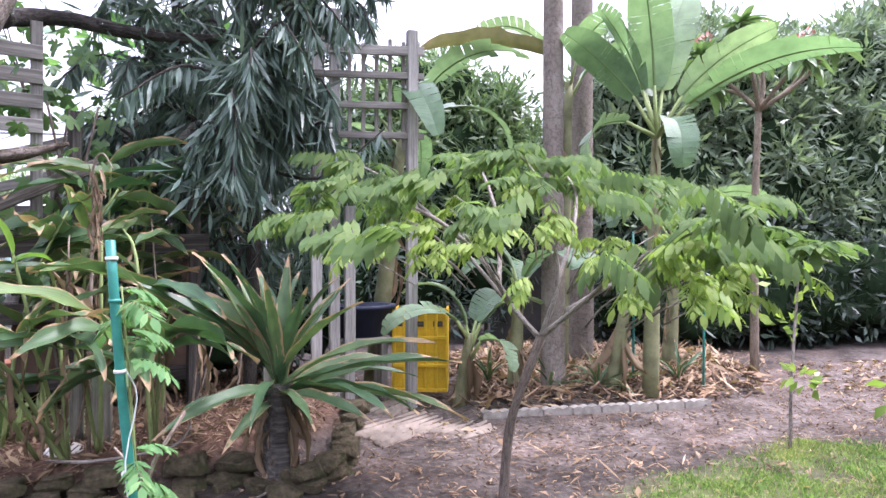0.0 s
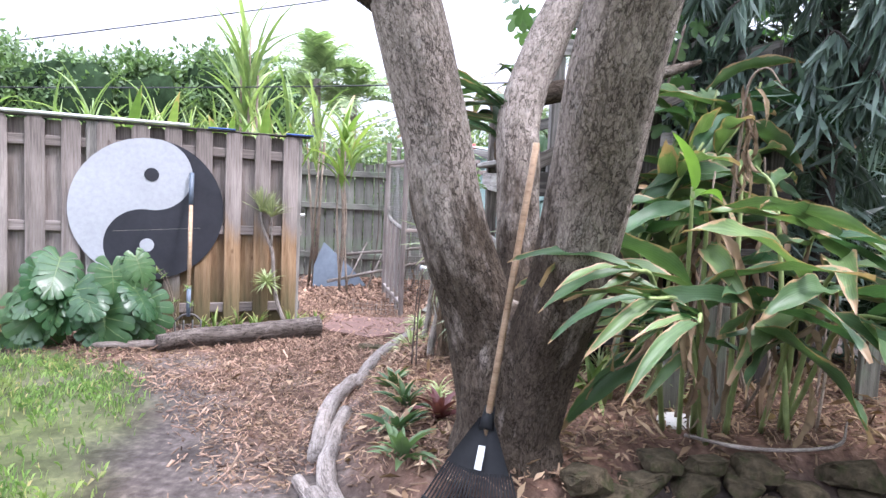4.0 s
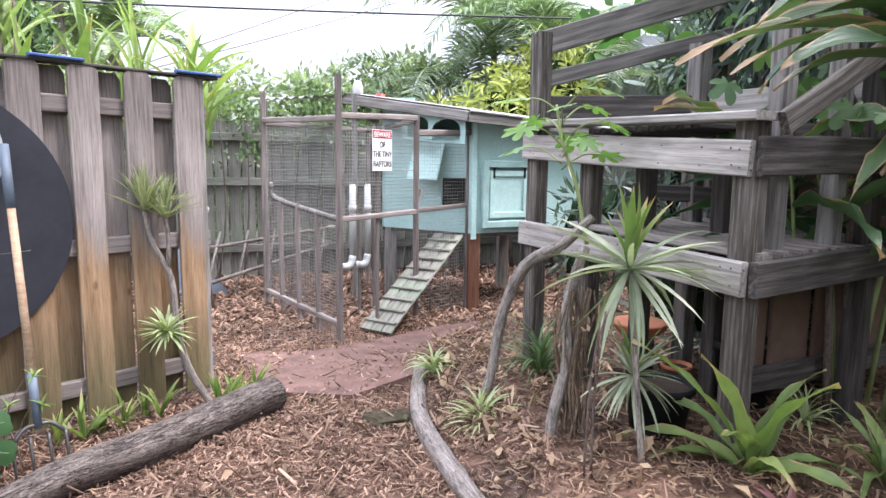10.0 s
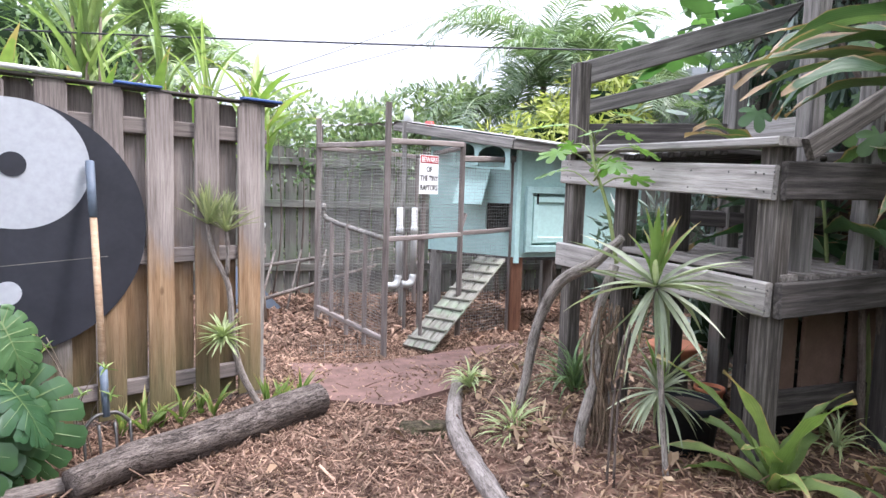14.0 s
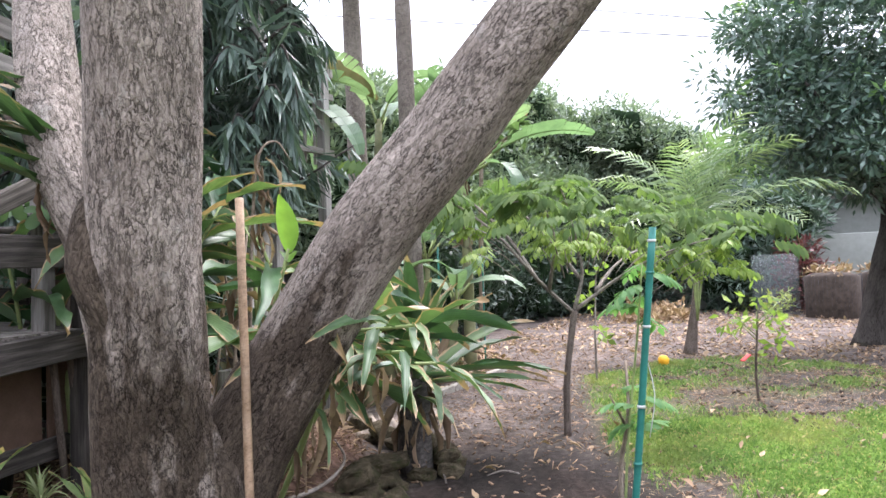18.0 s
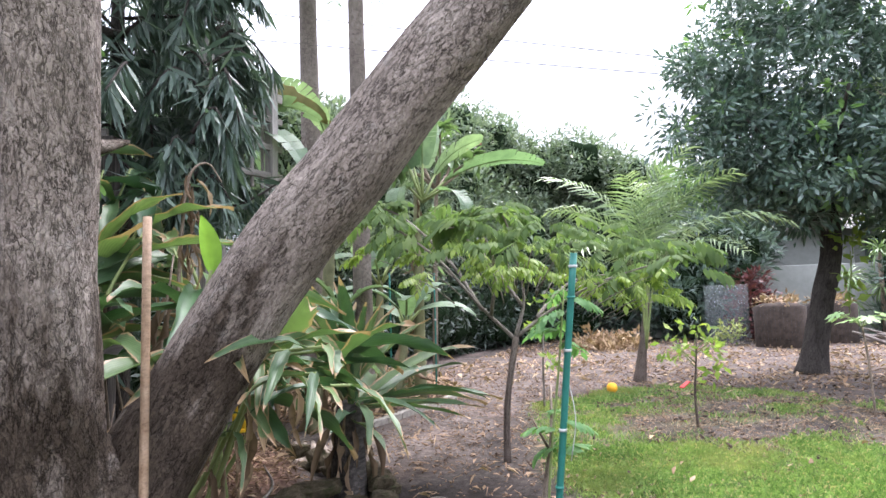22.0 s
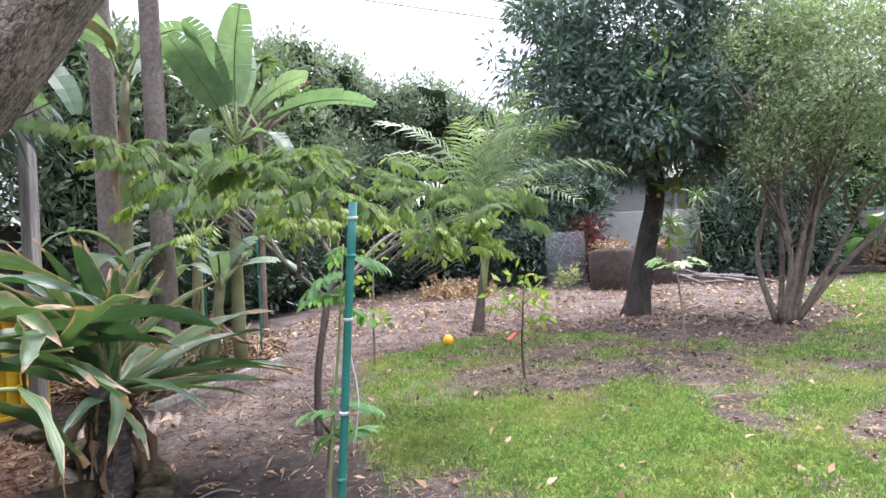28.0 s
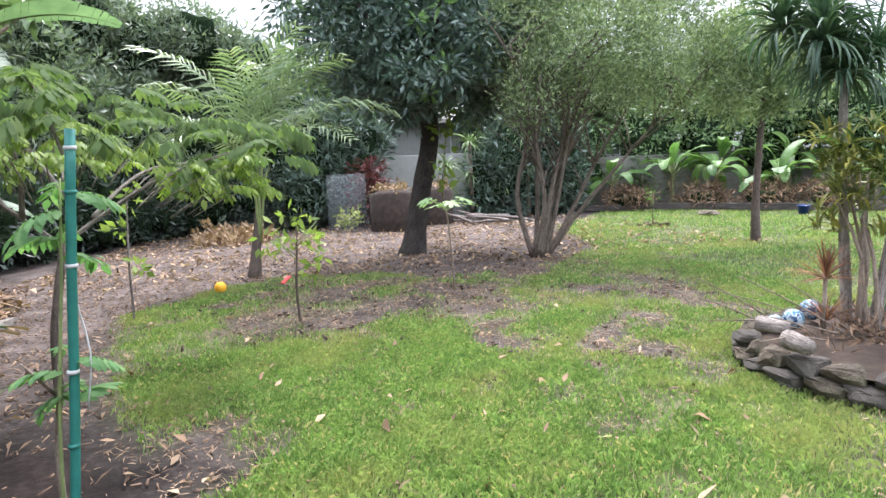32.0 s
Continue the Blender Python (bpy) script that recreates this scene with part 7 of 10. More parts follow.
# ---- green pole with a tie and a climbing sprig ----
pole = thing("garden_stake", (0.07, 2.6, 0), "green plastic-coated garden stake, slightly leaning, tied with white string", "garden stake")
pb, ptp = Vector((0.075, 2.60, -0.02)), Vector((0.005, 2.445, 1.405))
limb("stake", pole, [pb, pb * 0.66 + ptp * 0.34 + Vector((0.01, 0, 0)), pb * 0.33 + ptp * 0.67, ptp], [0.0165, 0.0165, 0.016, 0.016], M_POLE, 12, 3)
for z in (0.36, 0.62, 0.98, 1.22, 1.36):
    p = pb + (ptp - pb) * (z / 1.42)
    limb("string_tie" if z in (0.98, 0.62, 1.36) else "ring", pole, [p - Zv(0.006), p + Zv(0.006)], [0.020, 0.020], M_WHITE if z in (0.98, 0.62, 1.36) else M_POLE, 10, 1)
p = pb + (ptp - pb) * 0.69
limb("string", pole, [p + Vector((0.02, 0, 0)), p + Vector((0.05, 0.02, -0.1)), p + Vector((0.02, -0.02, -0.3)), p + Vector((0.03, 0.01, -0.5))], [0.003] * 4, M_WHITE, 4, 3)
limb("stick", pole, [(0.16, 2.66, 0), (0.15, 2.65, 0.3), (0.10, 2.60, 0.55), (0.22, 2.62, 0.78)], [0.012, 0.011, 0.009, 0.006], M_BARK3, 6, 4, label="thin bare twig beside the stake")
limb("stick", pole, [(0.12, 2.62, 0.5), (-0.02, 2.66, 0.66)], [0.007, 0.004], M_BARK3, 5, 1)


def feather(name, L, pairs, ll, lw, mat, droop=50, lift=10, curl=0.3):
    """A pinnate leaf: stalk with paired leaflets and an end leaflet."""
    V, F = [], []
    x = z = 0.0
    prev = Vector((0, 0, 0))
    for i in range(pairs + 1):
        s = (i + 1) / (pairs + 1)
        a = radians(lift - droop * s)
        q = prev + Vector((math.cos(a), 0, math.sin(a))) * (L / (pairs + 1))
        o = len(V)
        V += [prev + Vector((0, 0.0022, 0)), prev - Vector((0, 0.0022, 0)), q - Vector((0, 0.0015, 0)), q + Vector((0, 0.0015, 0))]
        F.append((o, o + 1, o + 2, o + 3))
        dirs = ((-1, 0.45), (1, 0.45)) if i < pairs else ((0, 1.0),)
        for sd, fw in dirs:
            d = Vector((math.cos(a) * fw + U(-0.2, 0.2), sd * 0.85, math.sin(a) * fw - curl + U(-0.3, 0.3))).normalized()
            n_ = Vector((math.cos(a), 0, math.sin(a))) if sd else Vector((0, 1, 0))
            l_ = ll * (0.8 + 0.35 * math.sin(math.pi * s)) * U(0.85, 1.1)
            o = len(V)
            m1 = q + d * l_ * 0.35
            m2 = q + d * l_ * 0.7
            V += [q, m1 + n_ * lw * 0.5, m1 - n_ * lw * 0.5, m2 + n_ * lw * 0.45, m2 - n_ * lw * 0.45, q + d * l_ + Vector((0, 0, -0.12 * l_))]
            F += [(o, o + 1, o + 2), (o + 2, o + 1, o + 3, o + 4), (o + 4, o + 3, o + 5)]
        prev = q
    return mesh_of(name, V, F, mat, False)


sprig = thing("seedling_tree", (0.10, 2.63, 0), "young feathery-leaved seedling tied to the stake", "seedling")
limb("stem", sprig, [(0.10, 2.64, 0), (0.07, 2.60, 0.45), (0.05, 2.54, 0.9), (0.03, 2.50, 1.25)], [0.007, 0.006, 0.005, 0.003], M_GREENSTEM, 6, 4)
M_SPRIG = leafy("seedling_leaf", (0.09, 0.20, 0.08), (0.17, 0.29, 0.12), 0.65, 0.4, island=True, spec=0.15)
FE = [feather("leaf", 0.26, 8, 0.10, 0.045, M_SPRIG, 60, 15, 0.5) for _ in range(3)]
for i, z in enumerate((0.48, 0.52, 0.56, 0.60, 0.64, 0.68, 1.0, 1.05, 1.10, 1.15, 1.20, 1.24)):
    put("leaf", random.choice(FE), sprig, turned((0.07 - 0.02 * z, 2.61 - 0.09 * z, z), (-30, 60, 10, 100, -70, 30, -20, 70, 20, 130, -60, 40)[i], U(-10, 30), U(-15, 15), U(0.5, 0.75)))

# ---- umbrella sapling ----
sap = thing("sapling_tree", (1.77, 3.30, 0), "slim young tree with a flat umbrella crown of feathery leaves", "tree")
limb("trunk", sap, [(1.77, 3.30, -0.02), (1.79, 3.30, 0.25), (1.83, 3.29, 0.5), (1.98, 3.26, 0.90)], [0.030, 0.026, 0.025, 0.028], M_THIN, 10, 5, 0.15, 5, "thin dark trunk")
SB = [[(1.98, 3.26, 0.88), (1.80, 3.50, 1.15), (1.55, 3.75, 1.42), (1.3, 4.1, 1.62), (1.05, 4.4, 1.75)],
      [(1.98, 3.26, 0.90), (2.05, 3.20, 1.2), (2.02, 3.25, 1.5), (1.95, 3.3, 1.75), (1.85, 3.35, 1.85)],
      [(1.98, 3.26, 0.90), (2.08, 3.0, 1.10), (2.12, 2.7, 1.30), (2.1, 2.35, 1.48), (2.05, 2.0, 1.60)],
      [(2.04, 3.1, 1.05), (2.35, 3.0, 1.25), (2.6, 2.85, 1.42), (2.85, 2.6, 1.52), (3.0, 2.35, 1.5)],
      [(1.86, 3.42, 1.08), (1.6, 3.3, 1.35), (1.3, 3.25, 1.58), (0.95, 3.25, 1.72), (0.65, 3.3, 1.70)],
      [(2.04, 3.22, 1.15), (2.3, 3.5, 1.4), (2.5, 3.8, 1.6), (2.6, 4.1, 1.7)],
      [(1.82, 3.48, 1.12), (1.95, 3.8, 1.4), (2.0, 4.2, 1.62), (2.0, 4.5, 1.7)]]


def sap_rise(x, y):
    """The crown stands higher towards the bed and droops over the lawn."""
    return 0.05 + (0.25 if y > 3.25 else 0.13) * (y - 3.25) - 0.10 * abs(x - 1.9)


SB = [[(x, y, z + sap_rise(x, y) * min(1.0, max(0.0, (z - 1.1) / 0.4))) for x, y, z in b] for b in SB]
for b in SB:
    limb("branch", sap, b, [0.017, 0.013, 0.010, 0.007, 0.004][:len(b)], M_SNAG, 7, 4, 0.1)
SF = [feather("leaf", U(0.22, 0.32), 6, U(0.10, 0.13), 0.050, M_SAPLEAF, U(20, 55), U(0, 12), U(0.3, 1.3)) for _ in range(10)]
SF2 = [feather("leaf", U(0.16, 0.24), 5, 0.080, 0.034, M_LIMELEAF, U(30, 60), U(0, 20), U(0.5, 0.9)) for _ in range(5)]
rs = random.Random(21)
for b in SB:
    ln = smooth_line(b, 8)
    for i in range(18, len(ln)):
        for k in range(1):
            az = rs.uniform(0, 360)
            low = rs.random() < 0.35
            put("leaf", rs.choice(SF2 if low else SF), sap, turned(ln[i] + Vector((rs.uniform(-0.08, 0.08), rs.uniform(-0.08, 0.08), rs.uniform(-0.12, -0.02) if low else rs.uniform(0, 0.06))), az, rs.uniform(-12, 18), rs.uniform(-15, 15), rs.uniform(0.75, 1.15)))
for i in range(95):
    a, rr = rs.uniform(0, 6.28), 1.28 * math.sqrt(rs.random())
    p = Vector((1.9 + rr * 1.0 * math.cos(a), 3.25 + rr * 1.12 * math.sin(a), 1.80 - 0.13 * rr * rr + rs.uniform(-0.07, 0.05) - 0.06 * math.sin(5 * a) * rr))
    p.z += sap_rise(p.x, p.y)
    put("leaf", rs.choice(SF), sap, turned(p, math.degrees(a) + rs.uniform(-70, 70), rs.uniform(-15, 12), rs.uniform(-18, 18), rs.uniform(0.6, 0.95)))
for i in range(60):
    a, rr = rs.uniform(0, 6.28), 1.1 * math.sqrt(rs.random())
    p = Vector((1.9 + rr * math.cos(a), 3.25 + rr * 1.1 * math.sin(a), 1.5 - 0.1 * rr * rr + rs.uniform(-0.12, 0.12)))
    p.z += sap_rise(p.x, p.y)
    q = p + Vector((1.95 - p.x, 3.25 - p.y, -0.5)) * 0.35
    limb("twig", sap, [q, (p + q) / 2 + Zv(0.02), p], [0.005, 0.004, 0.002], M_SNAG, 4, 2)
    for k in range(3):
        put("leaf", rs.choice(SF2), sap, turned(p, math.degrees(a) + rs.uniform(-80, 80), rs.uniform(-25, 5), rs.uniform(-20, 20), rs.uniform(0.5, 0.85)))

# ---- backdrop planting and boundary ----
def hedge(name, label, blobs, per, leaf_per, spread, L, W, mat, seed, cat="hedge", bias=(0, 0, 0.1), core=0.62, shell=0.7, stems=0):
    """A bushy mass: near-black core painted as inner shade, leaves in clusters over it, stems to the ground."""
    x0, y0 = blobs[0][0], blobs[0][1]
    t = thing(name, (x0, y0, 0), label, cat)
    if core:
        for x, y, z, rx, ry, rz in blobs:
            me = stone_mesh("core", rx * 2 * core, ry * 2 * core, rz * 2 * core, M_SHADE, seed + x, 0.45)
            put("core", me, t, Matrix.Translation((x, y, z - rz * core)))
    rr = random.Random(seed)
    for k in range(stems):
        x, y, z, rx, ry, rz = rr.choice(blobs)
        px, py = x + rr.uniform(-0.6, 0.6) * rx, y + rr.uniform(-0.6, 0.6) * ry
        limb("stem", t, [(px, py, -0.03), (px + rr.uniform(-0.15, 0.15), py, z * 0.5), (x + rr.uniform(-0.4, 0.4) * rx, y, z)], [0.03, 0.025, 0.015], M_THIN, 6, 3)
    crown("foliage", t, blobs, per, leaf_per, spread, L, W, mat, seed, bias, shell)
    return t


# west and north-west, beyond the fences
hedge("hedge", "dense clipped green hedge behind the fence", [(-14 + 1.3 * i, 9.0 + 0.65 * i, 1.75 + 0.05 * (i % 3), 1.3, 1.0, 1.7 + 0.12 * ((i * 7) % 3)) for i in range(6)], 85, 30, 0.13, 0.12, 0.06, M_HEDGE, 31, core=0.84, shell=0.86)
hedge("hedge", "loose leafy shrubs behind the board fence", [(-5.6, 11.6, 1.3, 0.9, 0.6, 1.1), (-4.3, 11.7, 1.3, 0.9, 0.6, 1.25), (-3.0, 11.8, 1.5, 0.9, 0.6, 1.15), (-1.9, 12.0, 1.5, 0.9, 0.6, 1.4), (-0.6, 12.2, 1.4, 0.9, 0.6, 1.3)], 85, 26, 0.12, 0.11, 0.05, M_OLIVELEAF, 32, core=0, shell=0.2, stems=8)
cl = thing("climber", (-3.6, 10.3, 0), "thin leafy climber growing over the board fence", "climber")
crown("foliage", cl, [(-3.9, 10.35, 1.7, 0.5, 0.15, 0.5), (-3.2, 10.4, 1.85, 0.5, 0.15, 0.35), (-2.5, 10.5, 1.7, 0.5, 0.15, 0.5)], 40, 10, 0.10, 0.07, 0.04, M_HEDGE, 33)
for k in range(7):
    limb("vine", cl, [(-4.1 + 0.27 * k, 10.32, 0), (-4.0 + 0.25 * k, 10.30, 0.8), (-4.05 + 0.3 * k, 10.32, 1.9)], [0.012, 0.01, 0.005], M_THIN, 5, 3)
hedge("yellow_shrub", "yellow-green variegated shrub behind the coop", [(-0.7, 10.4, 1.9, 0.55, 0.5, 0.55), (-0.1, 10.5, 2.3, 0.6, 0.5, 0.65), (-1.3, 10.4, 1.7, 0.5, 0.4, 0.4)], 40, 34, 0.09, 0.16, 0.03, M_YELLOWLEAF, 34, "shrub", bias=(0, 0, -0.5), core=0.5, stems=5)

FR = [frond_mesh("frond", U(1.7, 2.1), 58, 0.46, M_PALM, U(58, 80), U(110, 150), 0.022, 0.1) for _ in range(5)]


def palm(at, h, n, label, scale=(0.8, 1.1), meshes=None, r=0.06, lean=(0, 0), tilt=(-25, 35), name="palm", group="", stem_mat=None):
    t = thing(name, at, label, "palm", group)
    x, y, z = at
    limb("trunk", t, [(x, y, z - 0.03), (x + lean[0] * 0.4, y + lean[1] * 0.4, z + h * 0.5), (x + lean[0], y + lean[1], z + h)], [r * 1.25, r, r * 0.85], stem_mat or M_PALMBARK, 14, 6, 0.06)
    for i in range(n):
        put("frond", random.choice(meshes or FR), t, turned((x + lean[0], y + lean[1], z + h - 0.03), i * 137.5 + U(-15, 15), U(*tilt), U(-10, 10), U(*scale)))
    return t


for x, y, h in ((-0.9, 12.2, 2.2), (0.2, 12.0, 2.7), (0.9, 11.7, 2.2), (-0.2, 12.6, 3.1), (1.6, 12.4, 2.6)):
    palm((x, y, 0), h * 1.02, 13, "slender areca palm with feathery fronds behind the coop", (0.95, 1.35), group="areca palms")
for x, y, h in ((-7.5, 16.2, 4.2), (-6.8, 17.0, 3.7), (-9.6, 20, 4.2)):
    palm((x, y, 0), h, 12, "distant palm with drooping fronds beyond the fence", (0.95, 1.3), [frond_mesh("frond", 1.6, 40, 0.5, M_COCO, 50, 100, 0.05) for _ in range(3)], r=0.11, group="distant palms")

# tall grassy stalks and strap plants behind the fence
M_CANE = leafy("cane_leaf", (0.13, 0.20, 0.07), (0.30, 0.38, 0.16), 0.5, 0.35, island=False)
CN = [blade("leaf", U(0.9, 1.2), 0.045, M_CANE, U(50, 70), U(20, 90), 8, 0.3) for _ in range(5)]
for x, y, h, n in ((-6.7, 10.9, 2.2, 24), (-6.2, 10.7, 2.5, 22), (-7.2, 11.0, 2.0, 18), (-6.6, 8.2, 1.6, 14), (-7.4, 7.8, 1.5, 16), (-6.1, 8.6, 1.6, 14), (-7.9, 7.2, 1.7, 14), (-5.5, 9.4, 1.7, 16), (-6.9, 9.0, 1.9, 18), (-7.6, 8.6, 1.9, 18), (-4.6, 9.3, 2.0, 16), (-5.0, 9.2, 2.1, 16)):
    c = thing("cane_clump", (x, y, 0), "tall cane with narrow arching leaves behind the fence", "cane", "canes behind the fence")
    for k in range(4):
        limb("cane", c, [(x + U(-0.15, 0.15), y, -0.02), (x + U(-0.2, 0.2), y, h)], [0.02, 0.014], M_BARK3, 6, 1)
    rosette(c, (x, y, h * 0.75), CN, n, (0, 40), (0.75, 1.1), lift=h * 0.35)
tc = thing("tall_cane", (-6.0, 9.75, 0), "very tall pale cane with long upright leaves beyond the fence", "cane")
for k in range(3):
    limb("cane", tc, [(-6.0 + 0.1 * k, 9.75, -0.02), (-6.02 + 0.12 * k, 9.75, 1.8), (-6.03 + 0.14 * k, 9.74, 3.5)], [0.028, 0.022, 0.012], M_BARK3, 7, 4)
CT = [blade("leaf", U(1.0, 1.35), 0.085, M_CANE, U(5, 15), U(10, 60), 9, 0.3) for _ in range(5)]
for k in range(38):
    put("leaf", random.choice(CT), tc, turned((-6.0 + U(-0.05, 0.2), 9.75, U(2.2, 3.5)), k * 137.5, U(45, 80), U(-15, 15), U(0.7, 1.1)))
lc = thing("lime_cane", (-4.1, 8.9, 0), "light green leafy cane beside the board fence", "cane")
CL = [blade("leaf", U(0.6, 0.85), 0.07, M_LIMESTRAP, U(10, 25), U(20, 80), 8, 0.25, "lance") for _ in range(4)]
for k in range(4):
    x_, y_ = -4.1 + U(-0.15, 0.15), 8.95 + U(-0.1, 0.1)
    limb("cane", lc, [(x_, y_, -0.02), (x_ + U(-0.08, 0.08), y_, 1.0), (x_ + U(-0.1, 0.1), y_, 1.9)], [0.016, 0.014, 0.009], M_BARK3, 6, 4)
    for j in range(8):
        put("leaf", random.choice(CL), lc, turned((x_, y_, U(1.3, 2.0)), j * 137.5 + 40 * k, U(30, 70), U(-15, 15), U(0.7, 1.05)))
HL = [blade("leaf", U(0.7, 0.95), 0.12, M_LIMESTRAP, U(60, 80), U(20, 50), 8, 0.2, "lance") for _ in range(4)]
for x, y in ((-5.0, 7.6), (-4.7, 7.9), (-4.4, 8.1), (-5.5, 7.3), (-5.9, 7.1)):
    c = thing("heliconia", (x, y, 0), "upright broad-leaved plant standing behind the picket fence", "plant", "plants behind the fence")
    limb("stem", c, [(x, y, 0), (x, y, 1.5)], [0.02, 0.015], M_GREENSTEM, 6, 1)
    rosette(c, (x, y, 1.35), HL, 6, (5, 25), (0.7, 1.0), lift=0.2)

# lobed-leaf shrub above the ginger
cst = thing("lobed_shrub", (-0.75, 5.25, 0.17), "tall thin shrub with drooping lobed leaves behind the tree", "shrub")
for k in range(4):
    limb("stem", cst, [(-0.75 + U(-0.1, 0.1), 5.25, 0.15), (-0.8 + U(-0.15, 0.15), 5.2, 1.2), (-0.8 + U(-0.3, 0.3), 5.2 + U(-0.15, 0.2), 2.4)], [0.02, 0.016, 0.008], M_THIN, 6, 4)
M_LOBED = leafy("lobed_leaf", (0.06, 0.125, 0.05), (0.15, 0.24, 0.10), 0.45, 0.4, island=False)
PL2 = [lobed("leaf", 0.11, M_LOBED, 5, 0.5, 0.4) for _ in range(3)]
for k in range(85):
    p = Vector((-0.8 + random.gauss(0, 0.26), 5.2 + random.gauss(0, 0.2), U(1.5, 2.95)))
    put("leaf", random.choice(PL2), cst, turned(p, U(0, 360), U(-75, -15), U(-30, 30), U(0.55, 1.1)))

for k in range(70):
    p = Vector((-1.25 + random.gauss(0, 0.2), 5.65 + random.gauss(0, 0.16), U(2.35, 3.3)))
    put("leaf", random.choice(PL2), cst, turned(p, U(0, 360), U(-75, -15), U(-30, 30), U(0.6, 1.2)))
for k in range(3):
    limb("stem", cst, [(-0.8, 5.22, 1.6), (-1.05, 5.45, 2.3), (-1.25 + U(-0.2, 0.2), 5.65, 3.1)], [0.012, 0.01, 0.005], M_THIN, 6, 4)

# sea-grape with round leaves beside the tower
sg = thing("sea_grape", (0.2, 6.9, 0), "small tree with large round green leaves behind the tower", "tree")
limb("trunk", sg, [(0.1, 7.0, 0), (-0.1, 6.95, 1.4), (-0.3, 6.9, 2.8), (-0.5, 6.8, 3.6)], [0.06, 0.05, 0.04, 0.02], M_BARK3, 8, 4, 0.1)
RL = [lobed("leaf", 0.13, M_PAPAYA, 1, 0.05, 0.2) for _ in range(3)]
M_ROUND = leafy("round_leaf", (0.07, 0.17, 0.06), (0.16, 0.30, 0.10), 0.35, 0.35, island=False)
for me in RL:
    me.materials.clear()
    me.materials.append(M_ROUND)
rg = random.Random(17)
for i in range(150):
    a, b = rg.uniform(0, 6.28), rg.uniform(0, 1)
    p = Vector((-0.4 + 0.95 * math.cos(a) * b ** 0.5, 6.9 + 0.7 * math.sin(a) * b ** 0.5, 2.75 + rg.uniform(-0.75, 0.85)))
    put("leaf", rg.choice(RL), sg, turned(p, rg.uniform(0, 360), rg.uniform(-60, 30), rg.uniform(-40, 40), rg.uniform(0.75, 1.25)))

# ---- dark drooping-leaf trees behind the bed ----
def droop_tree(at, label, seed, blobs, boughs, L=0.25, W=0.030, per=40):
    t = thing("weeping_evergreen", at, label, "tree")
    x, y, z = at
    limb("trunk", t, [(x, y, -0.02), (x + 0.05, y, 1.4), (x, y + 0.05, 3.0), (x, y, 5.0)], [0.07, 0.06, 0.05, 0.03], M_BARK2, 10, 4, 0.1)
    rng = np.random.default_rng(seed)
    r = random.Random(seed)
    C, way = clumps(blobs, per * 0.35, 16, 0.10, rng, 0.2)
    for bx, by, bz, rx, ry, rz in blobs:
        for k in range(7):
            a_ = r.uniform(0, 6.28)
            out = Vector((math.cos(a_) * rx, math.sin(a_) * ry, 0)) * r.uniform(0.7, 1.25)
            p = Vector((bx, by, bz + r.uniform(-0.4, 0.9) * rz))
            boughs = boughs + [[p, p + out * 0.55 + Zv(0.16), p + out + Zv(r.uniform(-0.25, 0.0))]]
    for b in boughs:
        limb("bough", t, b, [0.016, 0.012, 0.006][:len(b)], M_BARK2, 5, 4)
        ln = smooth_line(b, 16)
        P, D = [], []
        for i in range(4, len(ln) - 1):
            fw = (ln[i + 1] - ln[i]).normalized()
            sd = fw.cross(Vector((0, 0, 1))).normalized()
            for side in (-1, -0.6, 0.6, 1):
                P.append(ln[i] + fw * r.uniform(-0.02, 0.02))
                D.append(fw * r.uniform(0.2, 0.5) + sd * side * r.uniform(0.3, 0.6) - Zv(r.uniform(0.5, 0.9)))
        C, way = np.concatenate([C, np.array(P)]), np.concatenate([way, unit(np.array(D))])
    V, F = leaves(C, L, W, (0, 0, -0.45), rng, out=way * 1.4)
    put("foliage", quads("foliage", V - np.array(at), F, M_DARKLEAF), t, Matrix.Translation(at))
    return t


droop_tree((0.45, 5.75, 0), "dark evergreen with long drooping leaves hung in rows", 41,
           [(0.3, 5.6, 3.3, 0.5, 0.45, 0.9), (0.1, 5.7, 2.2, 0.55, 0.4, 0.7), (0.8, 5.9, 2.7, 0.45, 0.45, 0.8), (0.35, 5.7, 1.35, 0.6, 0.35, 0.55), (0.2, 5.6, 4.4, 0.6, 0.5, 0.7), (-0.35, 5.75, 3.0, 0.45, 0.35, 0.8), (-0.45, 5.8, 1.9, 0.4, 0.3, 0.6), (1.25, 5.95, 3.4, 0.4, 0.4, 0.6), (-0.3, 5.7, 4.1, 0.5, 0.4, 0.6), (0.5, 5.0, 2.55, 0.35, 0.3, 0.5), (0.7, 5.15, 3.05, 0.35, 0.3, 0.5), (0.3, 4.95, 2.0, 0.3, 0.25, 0.4), (0.85, 5.3, 2.3, 0.3, 0.25, 0.4)],
           [[(0.45, 5.7, 2.1), (1.0, 5.3, 1.95), (1.45, 4.9, 2.3)], [(0.4, 5.7, 2.7), (0.0, 5.2, 2.75), (-0.4, 4.9, 2.4)], [(0.4, 5.7, 3.3), (0.9, 5.2, 3.4), (1.2, 4.9, 3.0)], [(0.4, 5.7, 3.8), (-0.2, 5.3, 3.9), (-0.6, 5.0, 3.5)]])
